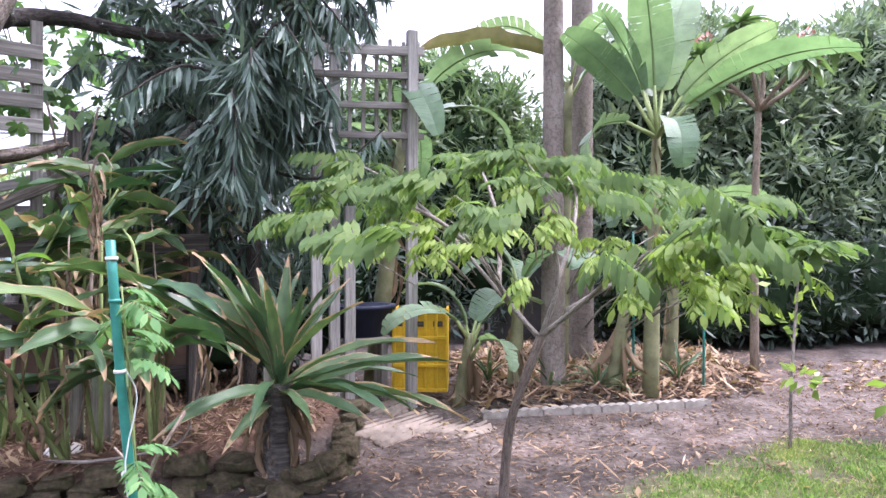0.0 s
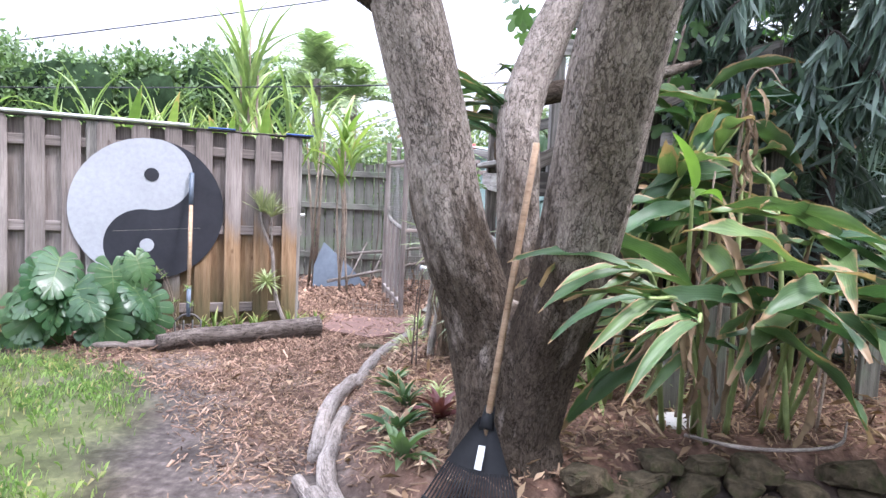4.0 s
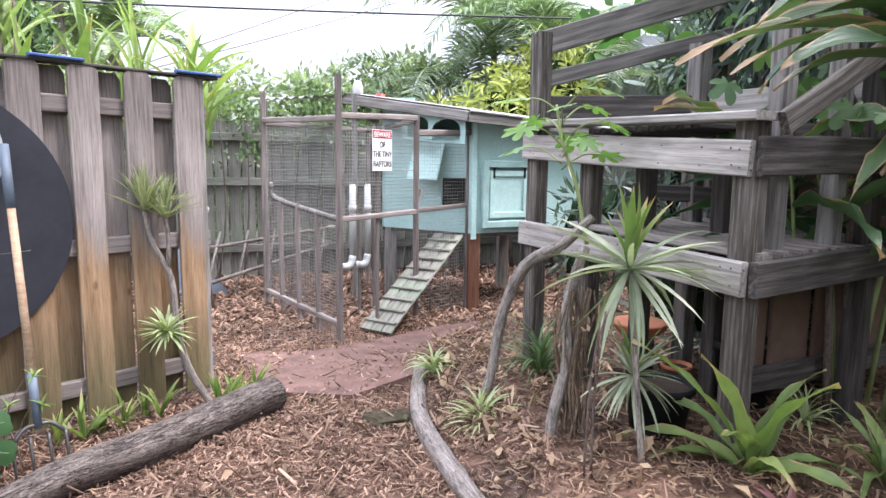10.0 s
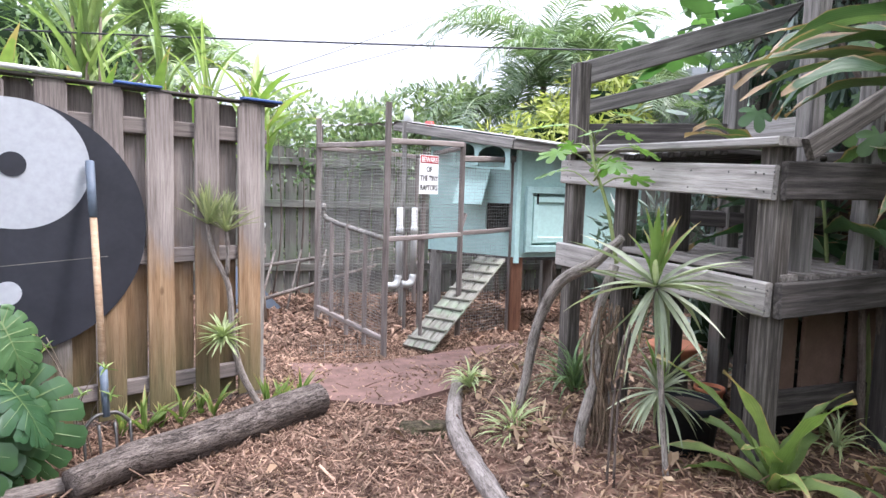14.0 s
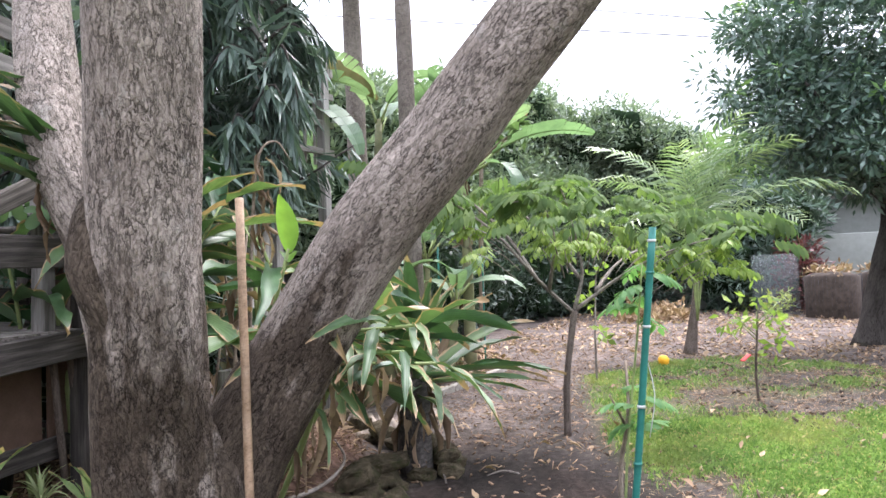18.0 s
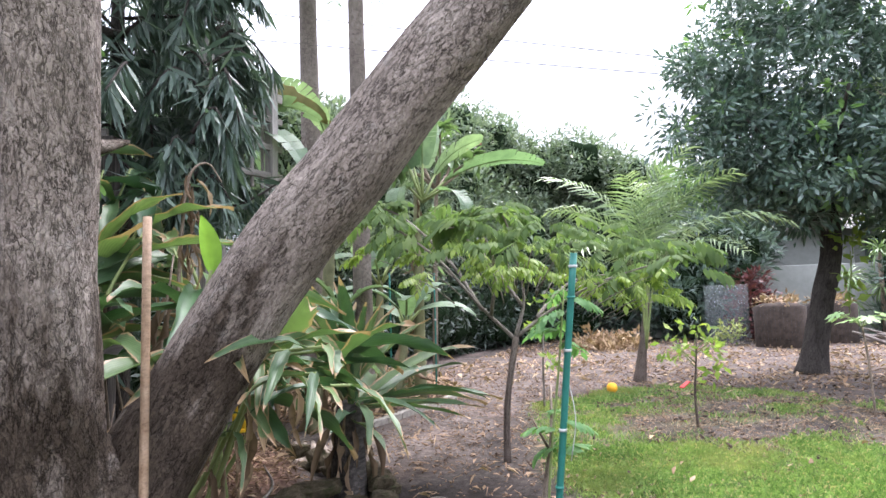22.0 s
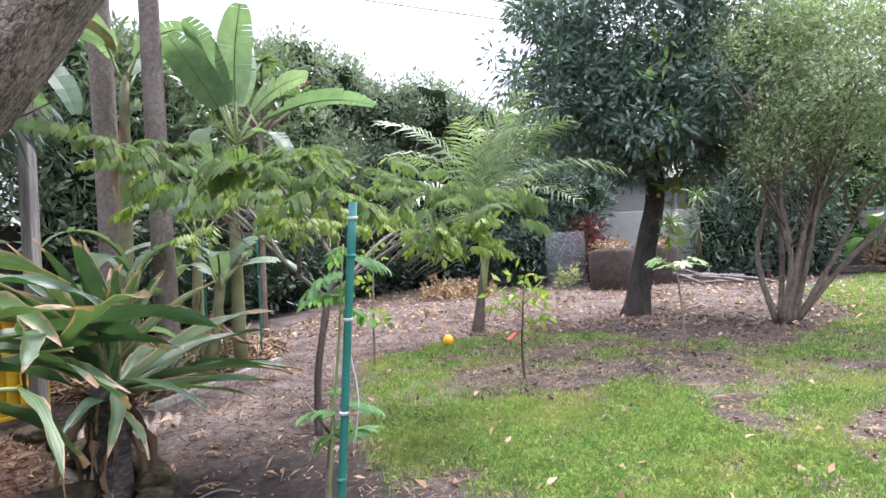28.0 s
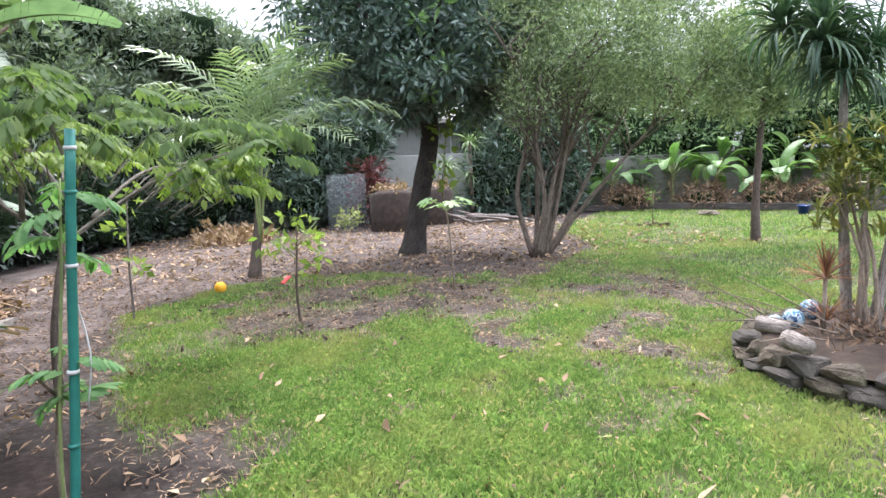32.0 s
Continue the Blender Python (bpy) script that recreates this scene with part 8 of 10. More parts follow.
droop_tree((-0.2, 6.6, 0), "dark evergreen with drooping leaves behind the ginger", 42,
           [(-0.3, 6.5, 2.3, 0.6, 0.45, 0.9), (0.2, 6.7, 1.6, 0.7, 0.4, 0.8), (-0.2, 6.6, 3.6, 0.6, 0.5, 0.9), (0.9, 6.9, 1.9, 0.6, 0.4, 1.0)],
           [[(-0.2, 6.5, 2.9), (-0.7, 6.0, 3.0), (-0.9, 5.6, 2.7)], [(-0.2, 6.5, 2.2), (-0.6, 5.9, 2.3), (-0.8, 5.5, 1.9)], [(-0.2, 6.5, 3.6), (0.5, 6.0, 3.8), (0.9, 5.6, 3.4)]])
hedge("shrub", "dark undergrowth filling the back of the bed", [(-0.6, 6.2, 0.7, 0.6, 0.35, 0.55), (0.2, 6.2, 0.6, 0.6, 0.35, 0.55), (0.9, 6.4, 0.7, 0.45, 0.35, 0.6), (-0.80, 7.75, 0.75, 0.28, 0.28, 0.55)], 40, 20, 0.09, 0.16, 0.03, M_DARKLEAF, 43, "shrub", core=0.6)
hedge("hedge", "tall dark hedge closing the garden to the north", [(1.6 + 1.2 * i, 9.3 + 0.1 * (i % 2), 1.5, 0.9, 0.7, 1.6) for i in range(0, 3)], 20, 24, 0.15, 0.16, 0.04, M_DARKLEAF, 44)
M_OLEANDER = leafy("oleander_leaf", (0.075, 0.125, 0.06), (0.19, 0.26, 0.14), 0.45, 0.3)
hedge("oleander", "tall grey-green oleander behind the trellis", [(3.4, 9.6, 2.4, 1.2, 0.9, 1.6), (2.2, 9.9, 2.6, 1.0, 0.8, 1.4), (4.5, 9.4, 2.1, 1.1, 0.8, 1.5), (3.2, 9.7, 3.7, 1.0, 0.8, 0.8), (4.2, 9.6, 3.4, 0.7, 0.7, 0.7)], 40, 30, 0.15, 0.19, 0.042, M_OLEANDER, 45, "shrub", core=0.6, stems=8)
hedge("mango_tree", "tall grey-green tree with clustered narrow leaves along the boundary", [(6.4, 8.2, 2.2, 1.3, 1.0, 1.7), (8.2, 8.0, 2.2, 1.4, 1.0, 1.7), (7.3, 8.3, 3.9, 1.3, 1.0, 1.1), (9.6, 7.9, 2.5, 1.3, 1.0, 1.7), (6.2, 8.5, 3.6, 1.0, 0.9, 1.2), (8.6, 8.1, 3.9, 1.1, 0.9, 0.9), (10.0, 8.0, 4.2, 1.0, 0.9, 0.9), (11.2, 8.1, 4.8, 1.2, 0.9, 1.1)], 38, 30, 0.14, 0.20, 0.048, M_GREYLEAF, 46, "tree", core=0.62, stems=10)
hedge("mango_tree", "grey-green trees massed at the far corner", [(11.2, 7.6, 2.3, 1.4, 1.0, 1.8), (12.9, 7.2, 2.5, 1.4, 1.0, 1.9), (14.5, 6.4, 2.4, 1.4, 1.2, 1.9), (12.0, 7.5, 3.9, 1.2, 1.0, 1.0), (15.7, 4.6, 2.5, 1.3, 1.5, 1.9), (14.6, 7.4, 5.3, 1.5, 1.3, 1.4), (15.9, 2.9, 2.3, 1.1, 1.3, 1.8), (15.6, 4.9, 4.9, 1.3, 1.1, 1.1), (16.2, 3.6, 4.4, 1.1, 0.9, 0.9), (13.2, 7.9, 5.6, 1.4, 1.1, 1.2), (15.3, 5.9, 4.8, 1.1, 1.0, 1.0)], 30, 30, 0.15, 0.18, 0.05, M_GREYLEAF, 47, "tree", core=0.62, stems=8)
M_PETAL = plain("pink_petal", (0.62, 0.28, 0.25), 0.6)
M_BRIGHT = leafy("bright_tree_leaf", (0.10, 0.18, 0.06), (0.21, 0.31, 0.12), 0.45, 0.35)
hedge("bright_tree", "light green tree tops beyond the corner", [(17.8, 5.5, 4.2, 1.6, 1.6, 1.3), (18.7, 3.2, 4.0, 1.5, 1.5, 1.2), (16.6, 8.0, 4.6, 1.5, 1.5, 1.1), (19.2, 1.2, 4.0, 1.5, 1.5, 1.0)], 26, 30, 0.2, 0.2, 0.08, M_BRIGHT, 48, "tree", core=0.5)

# trees with pink-tipped tops above the banana (frangipani)
fp = thing("frangipani", (5.5, 5.4, 0), "frangipani with long light leaves and small pink flowers", "tree")
FPT = [(5.5 + 0.6 * math.cos(k * 0.9), 5.3 + 0.6 * math.sin(k * 0.9), 3.35 + 0.22 * math.sin(k * 2.1)) for k in range(7)] + [(5.45, 5.3, 3.45)]
limb("trunk", fp, [(5.5, 5.4, -0.02), (5.45, 5.35, 1.6), (5.45, 5.3, 2.85)], [0.045, 0.038, 0.03], M_BARK3, 8, 4)
for q in FPT:
    limb("branch", fp, [(5.45, 5.3, 2.80), ((5.45 + q[0]) / 2 + 0.06, (5.3 + q[1]) / 2, 3.05), q], [0.026, 0.022, 0.014], M_BARK3, 7, 4)
FPL = [blade("leaf", U(0.26, 0.34), U(0.07, 0.09), M_HEDGE, U(10, 25), U(40, 80), 7, 0.2, "lance") for _ in range(4)]
for q in FPT:
    rosette(fp, q, FPL, 24, (-45, 40), (0.7, 1.3))
for q in FPT[1::2]:
    tagged(crown("blossom", fp, [(q[0], q[1], q[2] + 0.2, 0.09, 0.09, 0.05)], 60, 7, 0.03, 0.05, 0.04, M_PETAL, 50, label="small pink flower cluster"), "small pink flower cluster", kind="stuff")

# ---- boundary walls ----
def wall_run(name, p, q, h, th, mat, label):
    t = Vector(q) - Vector(p)
    L = t.length
    me = box_mesh(name, L, th, h, mat, 0.0, 0.01)
    return tagged(put(name, me, None, along(Vector(p) + Zv(h / 2), Vector(q) + Zv(h / 2))), label, "wall", kind="structure")


wall_run("wall_north_east", (4.0, 9.0, 0), (15.6, 7.0, 0), 1.75, 0.16, M_EASTWALL, "stained masonry garden wall, coloured dark for deep shade")
wall_run("wall_east", (15.6, 7.0, 0), (16.4, -4.5, 0), 1.9, 0.16, M_HOUSE, "pale rendered garden wall behind the trees")
wall_run("wall_south_east", (16.4, -4.5, 0), (13.0, -15.0, 0), 1.6, 0.12, M_BACKFENCE, "grey board fence behind the bananas")
hedge("shrub", "shrubs along the masonry wall, leaves coloured dark for shade", [(5.4 + 0.95 * i, 7.4 - 0.10 * i, 0.85, 0.7, 0.4, 0.75 + 0.2 * (i % 2)) for i in range(10)] + [(13.4, 6.1, 0.8, 0.7, 0.4, 0.9), (14.4, 5.8, 0.9, 0.7, 0.5, 1.0), (15.2, 5.0, 0.9, 0.5, 0.8, 1.0), (12.2, 6.4, 0.8, 0.7, 0.4, 0.9)], 26, 24, 0.13, 0.18, 0.05, M_UNDERLEAF, 51, "shrub", core=0.7)

house = thing("neighbour_house", (20.0, -2.5, 0), "pale house beyond the garden wall with white window frames", "house")
hw = [(18.0, 0.5, 0), (18.0, 0.5, 3.0), (18.8, -9.5, 3.0), (18.8, -9.5, 0), (23, 0.8, 0), (23, 0.8, 3.0), (23.8, -9.2, 3.0), (23.8, -9.2, 0)]
part("wall", hw, [(0, 1, 2, 3), (4, 7, 6, 5), (0, 4, 5, 1), (3, 2, 6, 7)], M_HOUSE, house, smooth=False)
part("roof", [(17.5, 0.9, 2.95), (18.4, -9.9, 2.95), (24.3, -9.6, 2.95), (23.5, 1.2, 2.95), (20.6, -0.5, 4.3), (21.2, -8.3, 4.3)], [(0, 1, 5, 4), (1, 2, 5), (2, 3, 4, 5), (3, 0, 4)], M_ROOF, house, smooth=False)
for s in (0.35, 0.62, 0.85):
    y = 0.5 - 10 * s
    x = 18.0 + 0.8 * s
    w = part("window", [(x - 0.02, y + 0.55, 1.75), (x - 0.02, y - 0.55, 1.75), (x - 0.02, y - 0.55, 2.75), (x - 0.02, y + 0.55, 2.75)], [(0, 1, 2, 3)], plain("window_glass", (0.12, 0.14, 0.15), 0.15), house, smooth=False)
    for dy0, z0, dy1, z1 in ((-0.6, 1.72, 0.6, 1.72), (-0.6, 2.78, 0.6, 2.78), (-0.57, 1.75, -0.57, 2.75), (0.57, 1.75, 0.57, 2.75), (0, 1.75, 0, 2.75)):
        beam("frame", w, (x - 0.05, y + dy0, z0), (x - 0.05, y + dy1, z1), 0.06, 0.07, M_WHITE)
house2 = thing("white_building", (2.0, 12.5, 0), "white clapboard building glimpsed behind the dark trees", "house")
part("wall", [(1.6, 11.3, 0), (5.0, 10.9, 0), (5.0, 10.9, 3.2), (1.6, 11.3, 3.2), (1.6, 14, 0), (5, 14, 0), (5, 14, 3.2), (1.6, 14, 3.2)], [(0, 1, 2, 3), (1, 5, 6, 2), (0, 3, 7, 4), (3, 2, 6, 7)], M_WHITEPAINT, house2, smooth=False)
for k in range(22):
    beam("siding", house2, (1.6, 11.27, 0.1 + 0.14 * k), (5.0, 10.87, 0.1 + 0.14 * k), 0.03, 0.03, M_WHITEPAINT)

# ---- trellis and posts ----
trl = thing("garden_trellis", (1.4, 5.5, 0), "weathered pale wooden trellis on tall posts", "trellis")
for x, y, top in ((1.82, 5.46, 3.28), (1.17, 5.62, 3.45), (1.30, 5.60, 1.75), (1.02, 5.64, 3.1)):
    beam("post", trl, (x, y, 0), (x, y, top), 0.09, 0.09, M_WHITEPOST)
for z in (2.36, 2.62, 2.88, 3.10):
    beam("lattice_bar", trl, (0.92, 5.60, z), (1.92, 5.42, z), 0.03, 0.085 if z > 3 else 0.06, M_TRELLIS)
for k in range(9):
    x = 0.95 + 0.115 * k
    beam("lattice_slat", trl, (x, 5.66 - 0.18 * (x - 0.9), 2.25), (x, 5.66 - 0.18 * (x - 0.9), 3.15 + U(-0.05, 0.1)), 0.035, 0.02, M_TRELLIS, up=(0, 1, 0))

# yellow crate and dark bin
crate = thing("plastic_crate", (2.0, 5.85, 0), "upright yellow plastic crate with ribbed panels", "crate")
ca, cb = Vector((1.77, 5.93, 0.02)), Vector((2.24, 5.76, 0.02))
cd = (cb - ca).normalized()
cn = Vector((-cd.y, cd.x, 0))
CWd = (cb - ca).length
for nm, p, q, w, h in (("side", ca, ca + cn * 0.38, 0.02, 0), ("side", cb, cb + cn * 0.38, 0.02, 0)):
    beam(nm, crate, p + Zv(0.40), q + Zv(0.40), 0.02, 0.78, M_YELLOW)
beam("base_panel", crate, ca + Zv(0.40) + cn * 0.03, cb + Zv(0.40) + cn * 0.03, 0.012, 0.76, M_YELLOW)
for z in (0.03, 0.26, 0.52, 0.78):
    beam("rim", crate, ca + Zv(z) - cn * 0.004, cb + Zv(z) - cn * 0.004, 0.035, 0.035, M_YELLOW)
for k in range(6):
    p = ca + cd * (CWd * k / 5)
    beam("rib", crate, p + Zv(0.03), p + Zv(0.79), 0.022, 0.03, M_YELLOW, up=cd)
for k in range(3):
    p = ca + cd * (CWd * (k + 0.5) / 3) + Zv(0.65) + cn * 0.012
    beam("slot", crate, p - cd * 0.045, p + cd * 0.045, 0.01, 0.05, M_DARKWOOD)
binb = thing("storage_bin", (1.3, 5.9, 0), "dark blue plastic bin on a low pale stand", "bin")
v, f = lathe([(0, 0.55), (0.20, 0.55), (0.27, 0.80), (0.30, 0.80), (0.30, 0.84), (0.26, 0.84), (0.2, 0.6), (0, 0.6)], 20)
part("tub", [(a * 1.15 + 1.45, b * 0.8 + 5.95, c + 0.02) for a, b, c in v], f, M_TARP, binb)
for x, y in ((1.25, 5.85), (1.65, 5.8), (1.3, 6.1), (1.65, 6.1)):
    beam("leg", binb, (x, y, 0), (x, y, 0.56), 0.06, 0.06, M_TRELLIS)
beam("shelf", binb, (1.2, 5.95, 0.55), (1.72, 5.95, 0.55), 0.4, 0.03, M_TRELLIS)

# corrugated edging of the mound
edg = thing("corrugated_edging", (3.2, 4.8, 0), "pale scalloped concrete edging strips on the soil", "edging")
for k in range(8):
    a, b = k / 8, (k + 0.94) / 8
    p, q = Vector((2.25 + 2.05 * a, 4.86 - 0.20 * a, 0.02)), Vector((2.25 + 2.05 * b, 4.86 - 0.20 * b, 0.02))
    v, f = [], []
    for i in range(13):
        s = p + (q - p) * (i / 12)
        zz = 0.045 + 0.014 * abs(math.sin(i * math.pi / 4))
        v += [s + Vector((0, -0.035, 0)) - Zv(0.03), s + Vector((0, -0.035, 0)) + Zv(zz), s + Vector((0, 0.035, 0)) + Zv(zz), s + Vector((0, 0.035, 0)) - Zv(0.03)]
    for i in range(12):
        o = 4 * i
        f += [(o, o + 4, o + 5, o + 1), (o + 1, o + 5, o + 6, o + 2), (o + 2, o + 6, o + 7, o + 3)]
    f += [(0, 1, 2, 3), (51, 50, 49, 48)]
    part("strip", v, f, M_CONCRETE, edg, smooth=False)
M_DUSTY = plain("dusty_sheet", (0.22, 0.18, 0.148), 0.95, var=0.45, scale=6, bumps=0.5)
for x, y, az, L_, W_ in ((1.58, 4.92, 36, 0.85, 0.52), (2.06, 4.68, 28, 0.42, 0.34), (1.62, 5.45, 50, 0.5, 0.3)):
    sl = thing("corrugated_sheet", (x, y, 0), "dusty tan corrugated sheet half buried in the path", "sheet", "sheets on the path")
    nr = int(W_ / 0.0095)
    v = []
    for i in range(nr + 1):
        q = -W_ / 2 + W_ * i / nr
        for e in (-1, -0.35, 0.35, 1):
            h = 0.012 + 0.011 * math.sin(2 * math.pi * q / 0.076) + 0.010 * wavy(np.array(q * 3), np.array(e * 1.3), 2.0, x).item()
            v.append((e * (L_ / 2 + 0.04 * math.sin(q * 17 + e)), q, h))
    f = [(4 * i + j, 4 * i + j + 1, 4 * i + j + 5, 4 * i + j + 4) for i in range(nr) for j in range(3)]
    nv = len(v)
    rim = [4 * i for i in range(nr + 1)] + [4 * nr + j for j in (1, 2, 3)] + [4 * i + 3 for i in range(nr - 1, -1, -1)] + [2, 1]
    v += [(v[i][0], v[i][1], v[i][2] - 0.03) for i in rim]
    f += [(rim[i], rim[(i + 1) % len(rim)], nv + (i + 1) % len(rim), nv + i) for i in range(len(rim))]
    put("sheet", mesh_of("sheet", v, f, M_DUSTY, True), sl, turned((x, y, gz(x, y)), az, U(-1.5, 1.5)))

# ---- palms trunks and bananas on the mound ----
def trunk_only(at, h, r, label, lean=(0, 0), shag=0, name="tall_palm"):
    t = thing(name, at, label, "palm")
    x, y, z = at
    limb("trunk", t, [(x, y, z - 0.05), (x + lean[0] * 0.3, y + lean[1] * 0.3, z + h * 0.33), (x + lean[0] * 0.6, y + lean[1] * 0.6, z + h * 0.66), (x + lean[0], y + lean[1], z + h)], [r * 1.2, r, r * 0.95, r * 0.85], M_PALMBARK, 18, 10, 0.05)
    for i in range(14):
        put("frond", random.choice(FR), t, turned((x + lean[0], y + lean[1], z + h), i * 137.5, U(-20, 40), U(-10, 10), U(1.0, 1.3)))
    for i in range(shag):
        put("withered_leaf", random.choice(DLV), t, turned((x + lean[0] * 0.4, y + lean[1] * 0.4, U(0.6, 2.6)), U(0, 360), U(-85, -50), 0, U(0.9, 1.7)))
    return t


trunk_only((3.06, 5.2, 0.1), 5.6, 0.095, "smooth ringed palm trunk rising from the mound", (0.05, 0.1), 8)
trunk_only((4.05, 6.45, 0.1), 6.0, 0.13, "shaggy palm trunk with old leaf bases", (0.15, 0.2), 26)


def torn_blade(name, L, W, mat, lift, droop, n=18, fold=0.2, tear=0.3):
    """A banana leaf: a pale midrib and broad halves split into strips that hang apart."""
    v, f, mi, line = [], [], [], []
    x = z = 0.0
    for i in range(n + 1):
        s = i / n
        a = radians(lift - droop * s ** 1.3)
        if i:
            x, z = x + math.cos(a) * L / n, z + math.sin(a) * L / n
        w = W * 0.5 * min(1.0, (math.sin(math.pi * (0.04 + 0.94 * s)) ** 0.42) * 1.04)
        line.append((x, z, a, w))
    for side in (-1, 1):
        lean = 0.0
        for i in range(n):
            if random.random() < tear:
                lean = U(-0.12, 0.22)
            gap = U(0.08, 0.3) if random.random() < tear else 0.0
            o = len(v)
            for k, (x, z, a, w) in enumerate((line[i], line[i + 1])):
                for q in (0.0, 0.5, 1.0):
                    up = w * q * (fold - lean * q)
                    sh = (0.5 - k) * gap * q * L / n + 0.10 * w * q
                    v.append((x - math.sin(a) * up + math.cos(a) * sh, side * w * q * math.cos(lean), z + math.cos(a) * up + math.sin(a) * sh))
            for q in range(2):
                quad = (o + q, o + q + 1, o + q + 4, o + q + 3)
                f.append(quad if side < 0 else quad[::-1])
                mi.append(0)
    o = len(v)
    for i, (x, z, a, w) in enumerate(line):
        r = 0.014 * (1 - 0.8 * i / n)
        v += [(x, -r, z + 0.002), (x, 0, z - r), (x, r, z + 0.002)]
        if i:
            for q in range(2):
                f.append((o + 3 * i + q - 3, o + 3 * i + q - 2, o + 3 * i + q + 1, o + 3 * i + q))
                mi.append(1)
    me = mesh_of(name, v, f, mat)
    me.materials.append(M_VEIN)
    me.polygons.foreach_set("material_index", mi)
    return me


def banana(at, h, leaves_, label, lean=(0, 0), r=0.07, L=1.2, W=0.34, spread=(-15, 55), dead=4, az0=0.0, mat=None):
    t = thing("banana_plant", at, label, "banana plant")
    x, y, z = at
    limb("stem", t, [(x, y, z - 0.03), (x + lean[0] * 0.5, y + lean[1] * 0.5, z + h * 0.5), (x + lean[0], y + lean[1], z + h)], [r * 1.25, r, r * 0.6], M_BANANASTEM, 12, 5, 0.06)
    ms = [torn_blade("leaf", L * U(0.85, 1.1), W * U(0.85, 1.1), mat or M_BANANA, U(15, 35), U(60, 125), 14, 0.18) for _ in range(4)]
    top = Vector((x + lean[0], y + lean[1], z + h))
    for i in range(leaves_):
        az, tl = az0 + i * 137.5 + U(-20, 20), U(*spread)
        base = top + Vector((0, 0, U(-0.15, 0.05)))
        d = Vector((math.cos(radians(az)), math.sin(radians(az)), 0)) * math.cos(radians(tl + 25)) + Zv(math.sin(radians(tl + 25)))
        st = base + d * (L * 0.22)
        limb("leaf_stalk", t, [base - Zv(0.1), st], [0.02, 0.014], M_GREENSTEM, 6, 1)
        put("leaf", random.choice(ms), t, turned(st, az, tl, U(-20, 20), U(0.75, 1.1)))
    for i in range(dead):
        put("withered_leaf", random.choice(DLV), t, turned((x + lean[0] * 0.6, y + lean[1] * 0.6, z + h * U(0.5, 0.95)), U(0, 360), U(-85, -55), 0, U(1.4, 2.4)))
    return t


bb = banana((3.88, 4.92, 0.1), 2.45, 0, "tall banana plant with huge pale torn leaves", (0.10, 0.05), 0.06, 1.1, 0.45, (0, 10), 7)
BL = [torn_blade("leaf", U(1.0, 1.15), U(0.38, 0.44), M_BANANA, 8, U(20, 45), 18, 0.2, 0.2) for _ in range(4)]
BD = [torn_blade("leaf", 1.0, 0.38, M_BANANA, 10, 110, 18, 0.3, 0.4) for _ in range(2)]
BH = [torn_blade("leaf", 1.25, 0.38, M_BANANA, 12, 48, 20, 0.2, 0.35)]
for az, tl, rl, s_, ms in ((160, 46, 40, 0.85, BL), (150, 66, 15, 0.85, BL), (335, 44, -45, 0.9, BL), (302, 20, -10, 1.05, BH), (20, 74, 20, 1.1, BL), (95, 62, 10, 0.85, BL), (250, -10, 0, 0.7, BD), (175, -5, 20, 0.7, BD), (215, 78, 10, 0.95, BL)):
    base = Vector((3.90, 4.86, 2.52))
    d = Vector((math.cos(radians(az)) * math.cos(radians(tl)), math.sin(radians(az)) * math.cos(radians(tl)), math.sin(radians(tl))))
    limb("leaf_stalk", bb, [base - Zv(0.15), base + d * 0.30], [0.022, 0.014], M_GREENSTEM, 6, 1)
    put("leaf", random.choice(ms), bb, turned(base + d * 0.28, az, tl, rl, s_))
banana((2.20, 5.28, 0.03), 0.62, 5, "small banana sucker with broad pale leaves by the crate", (0.08, -0.05), 0.05, 0.75, 0.27, (5, 55), 6)
banana((2.75, 5.35, 0.1), 1.0, 5, "banana sucker beside the palm trunk", (0.05, 0), 0.06, 0.7, 0.24, (0, 50), 6)
banana((3.6, 5.1, 0.1), 0.9, 6, "leafy banana sucker on the mound", (0.1, -0.1), 0.06, 0.8, 0.25, (-5, 45), 4)
banana((1.7, 6.6, 0), 2.6, 6, "banana plant with torn browned leaves behind the trellis", (0.3, -0.1), 0.08, 1.4, 0.36, (-20, 40), 6)
M_OLDBANANA = leafy("browned_banana_leaf", (0.16, 0.15, 0.07), (0.33, 0.22, 0.12), 0.6, 0.3, island=False, edge=(0.30, 0.17, 0.09))
tb = banana((3.55, 6.0, 0.1), 3.0, 3, "tall banana plant with one browned leaf hanging towards the trellis", (0.05, -0.1), 0.07, 1.0, 0.4, (25, 60), 6)
put("leaf", blade("leaf", 1.55, 0.26, M_OLDBANANA, 12, 40, 18, 0.5, "oval", wave=0.06, split=0.3), tb, turned((3.5, 5.85, 3.30), 172, 5, 25, 1.0))
banana((4.9, 6.0, 0.1), 1.4, 6, "banana plant behind the mound", (0.1, 0), 0.07, 1.1, 0.32, (0, 50), 4)
mp_ = thing("mound_plants", (3.4, 5.1, 0.1), "grassy green plants at the foot of the palm trunks", "plant")
for x, y in ((3.0, 5.15), (3.45, 5.1), (3.85, 5.3), (4.4, 5.2), (2.6, 5.6)):
    tuft(mp_, (x, y, gz(x, y)), 12, 0.45, 0.035, M_CRINUM, (15, 70), (40, 100))

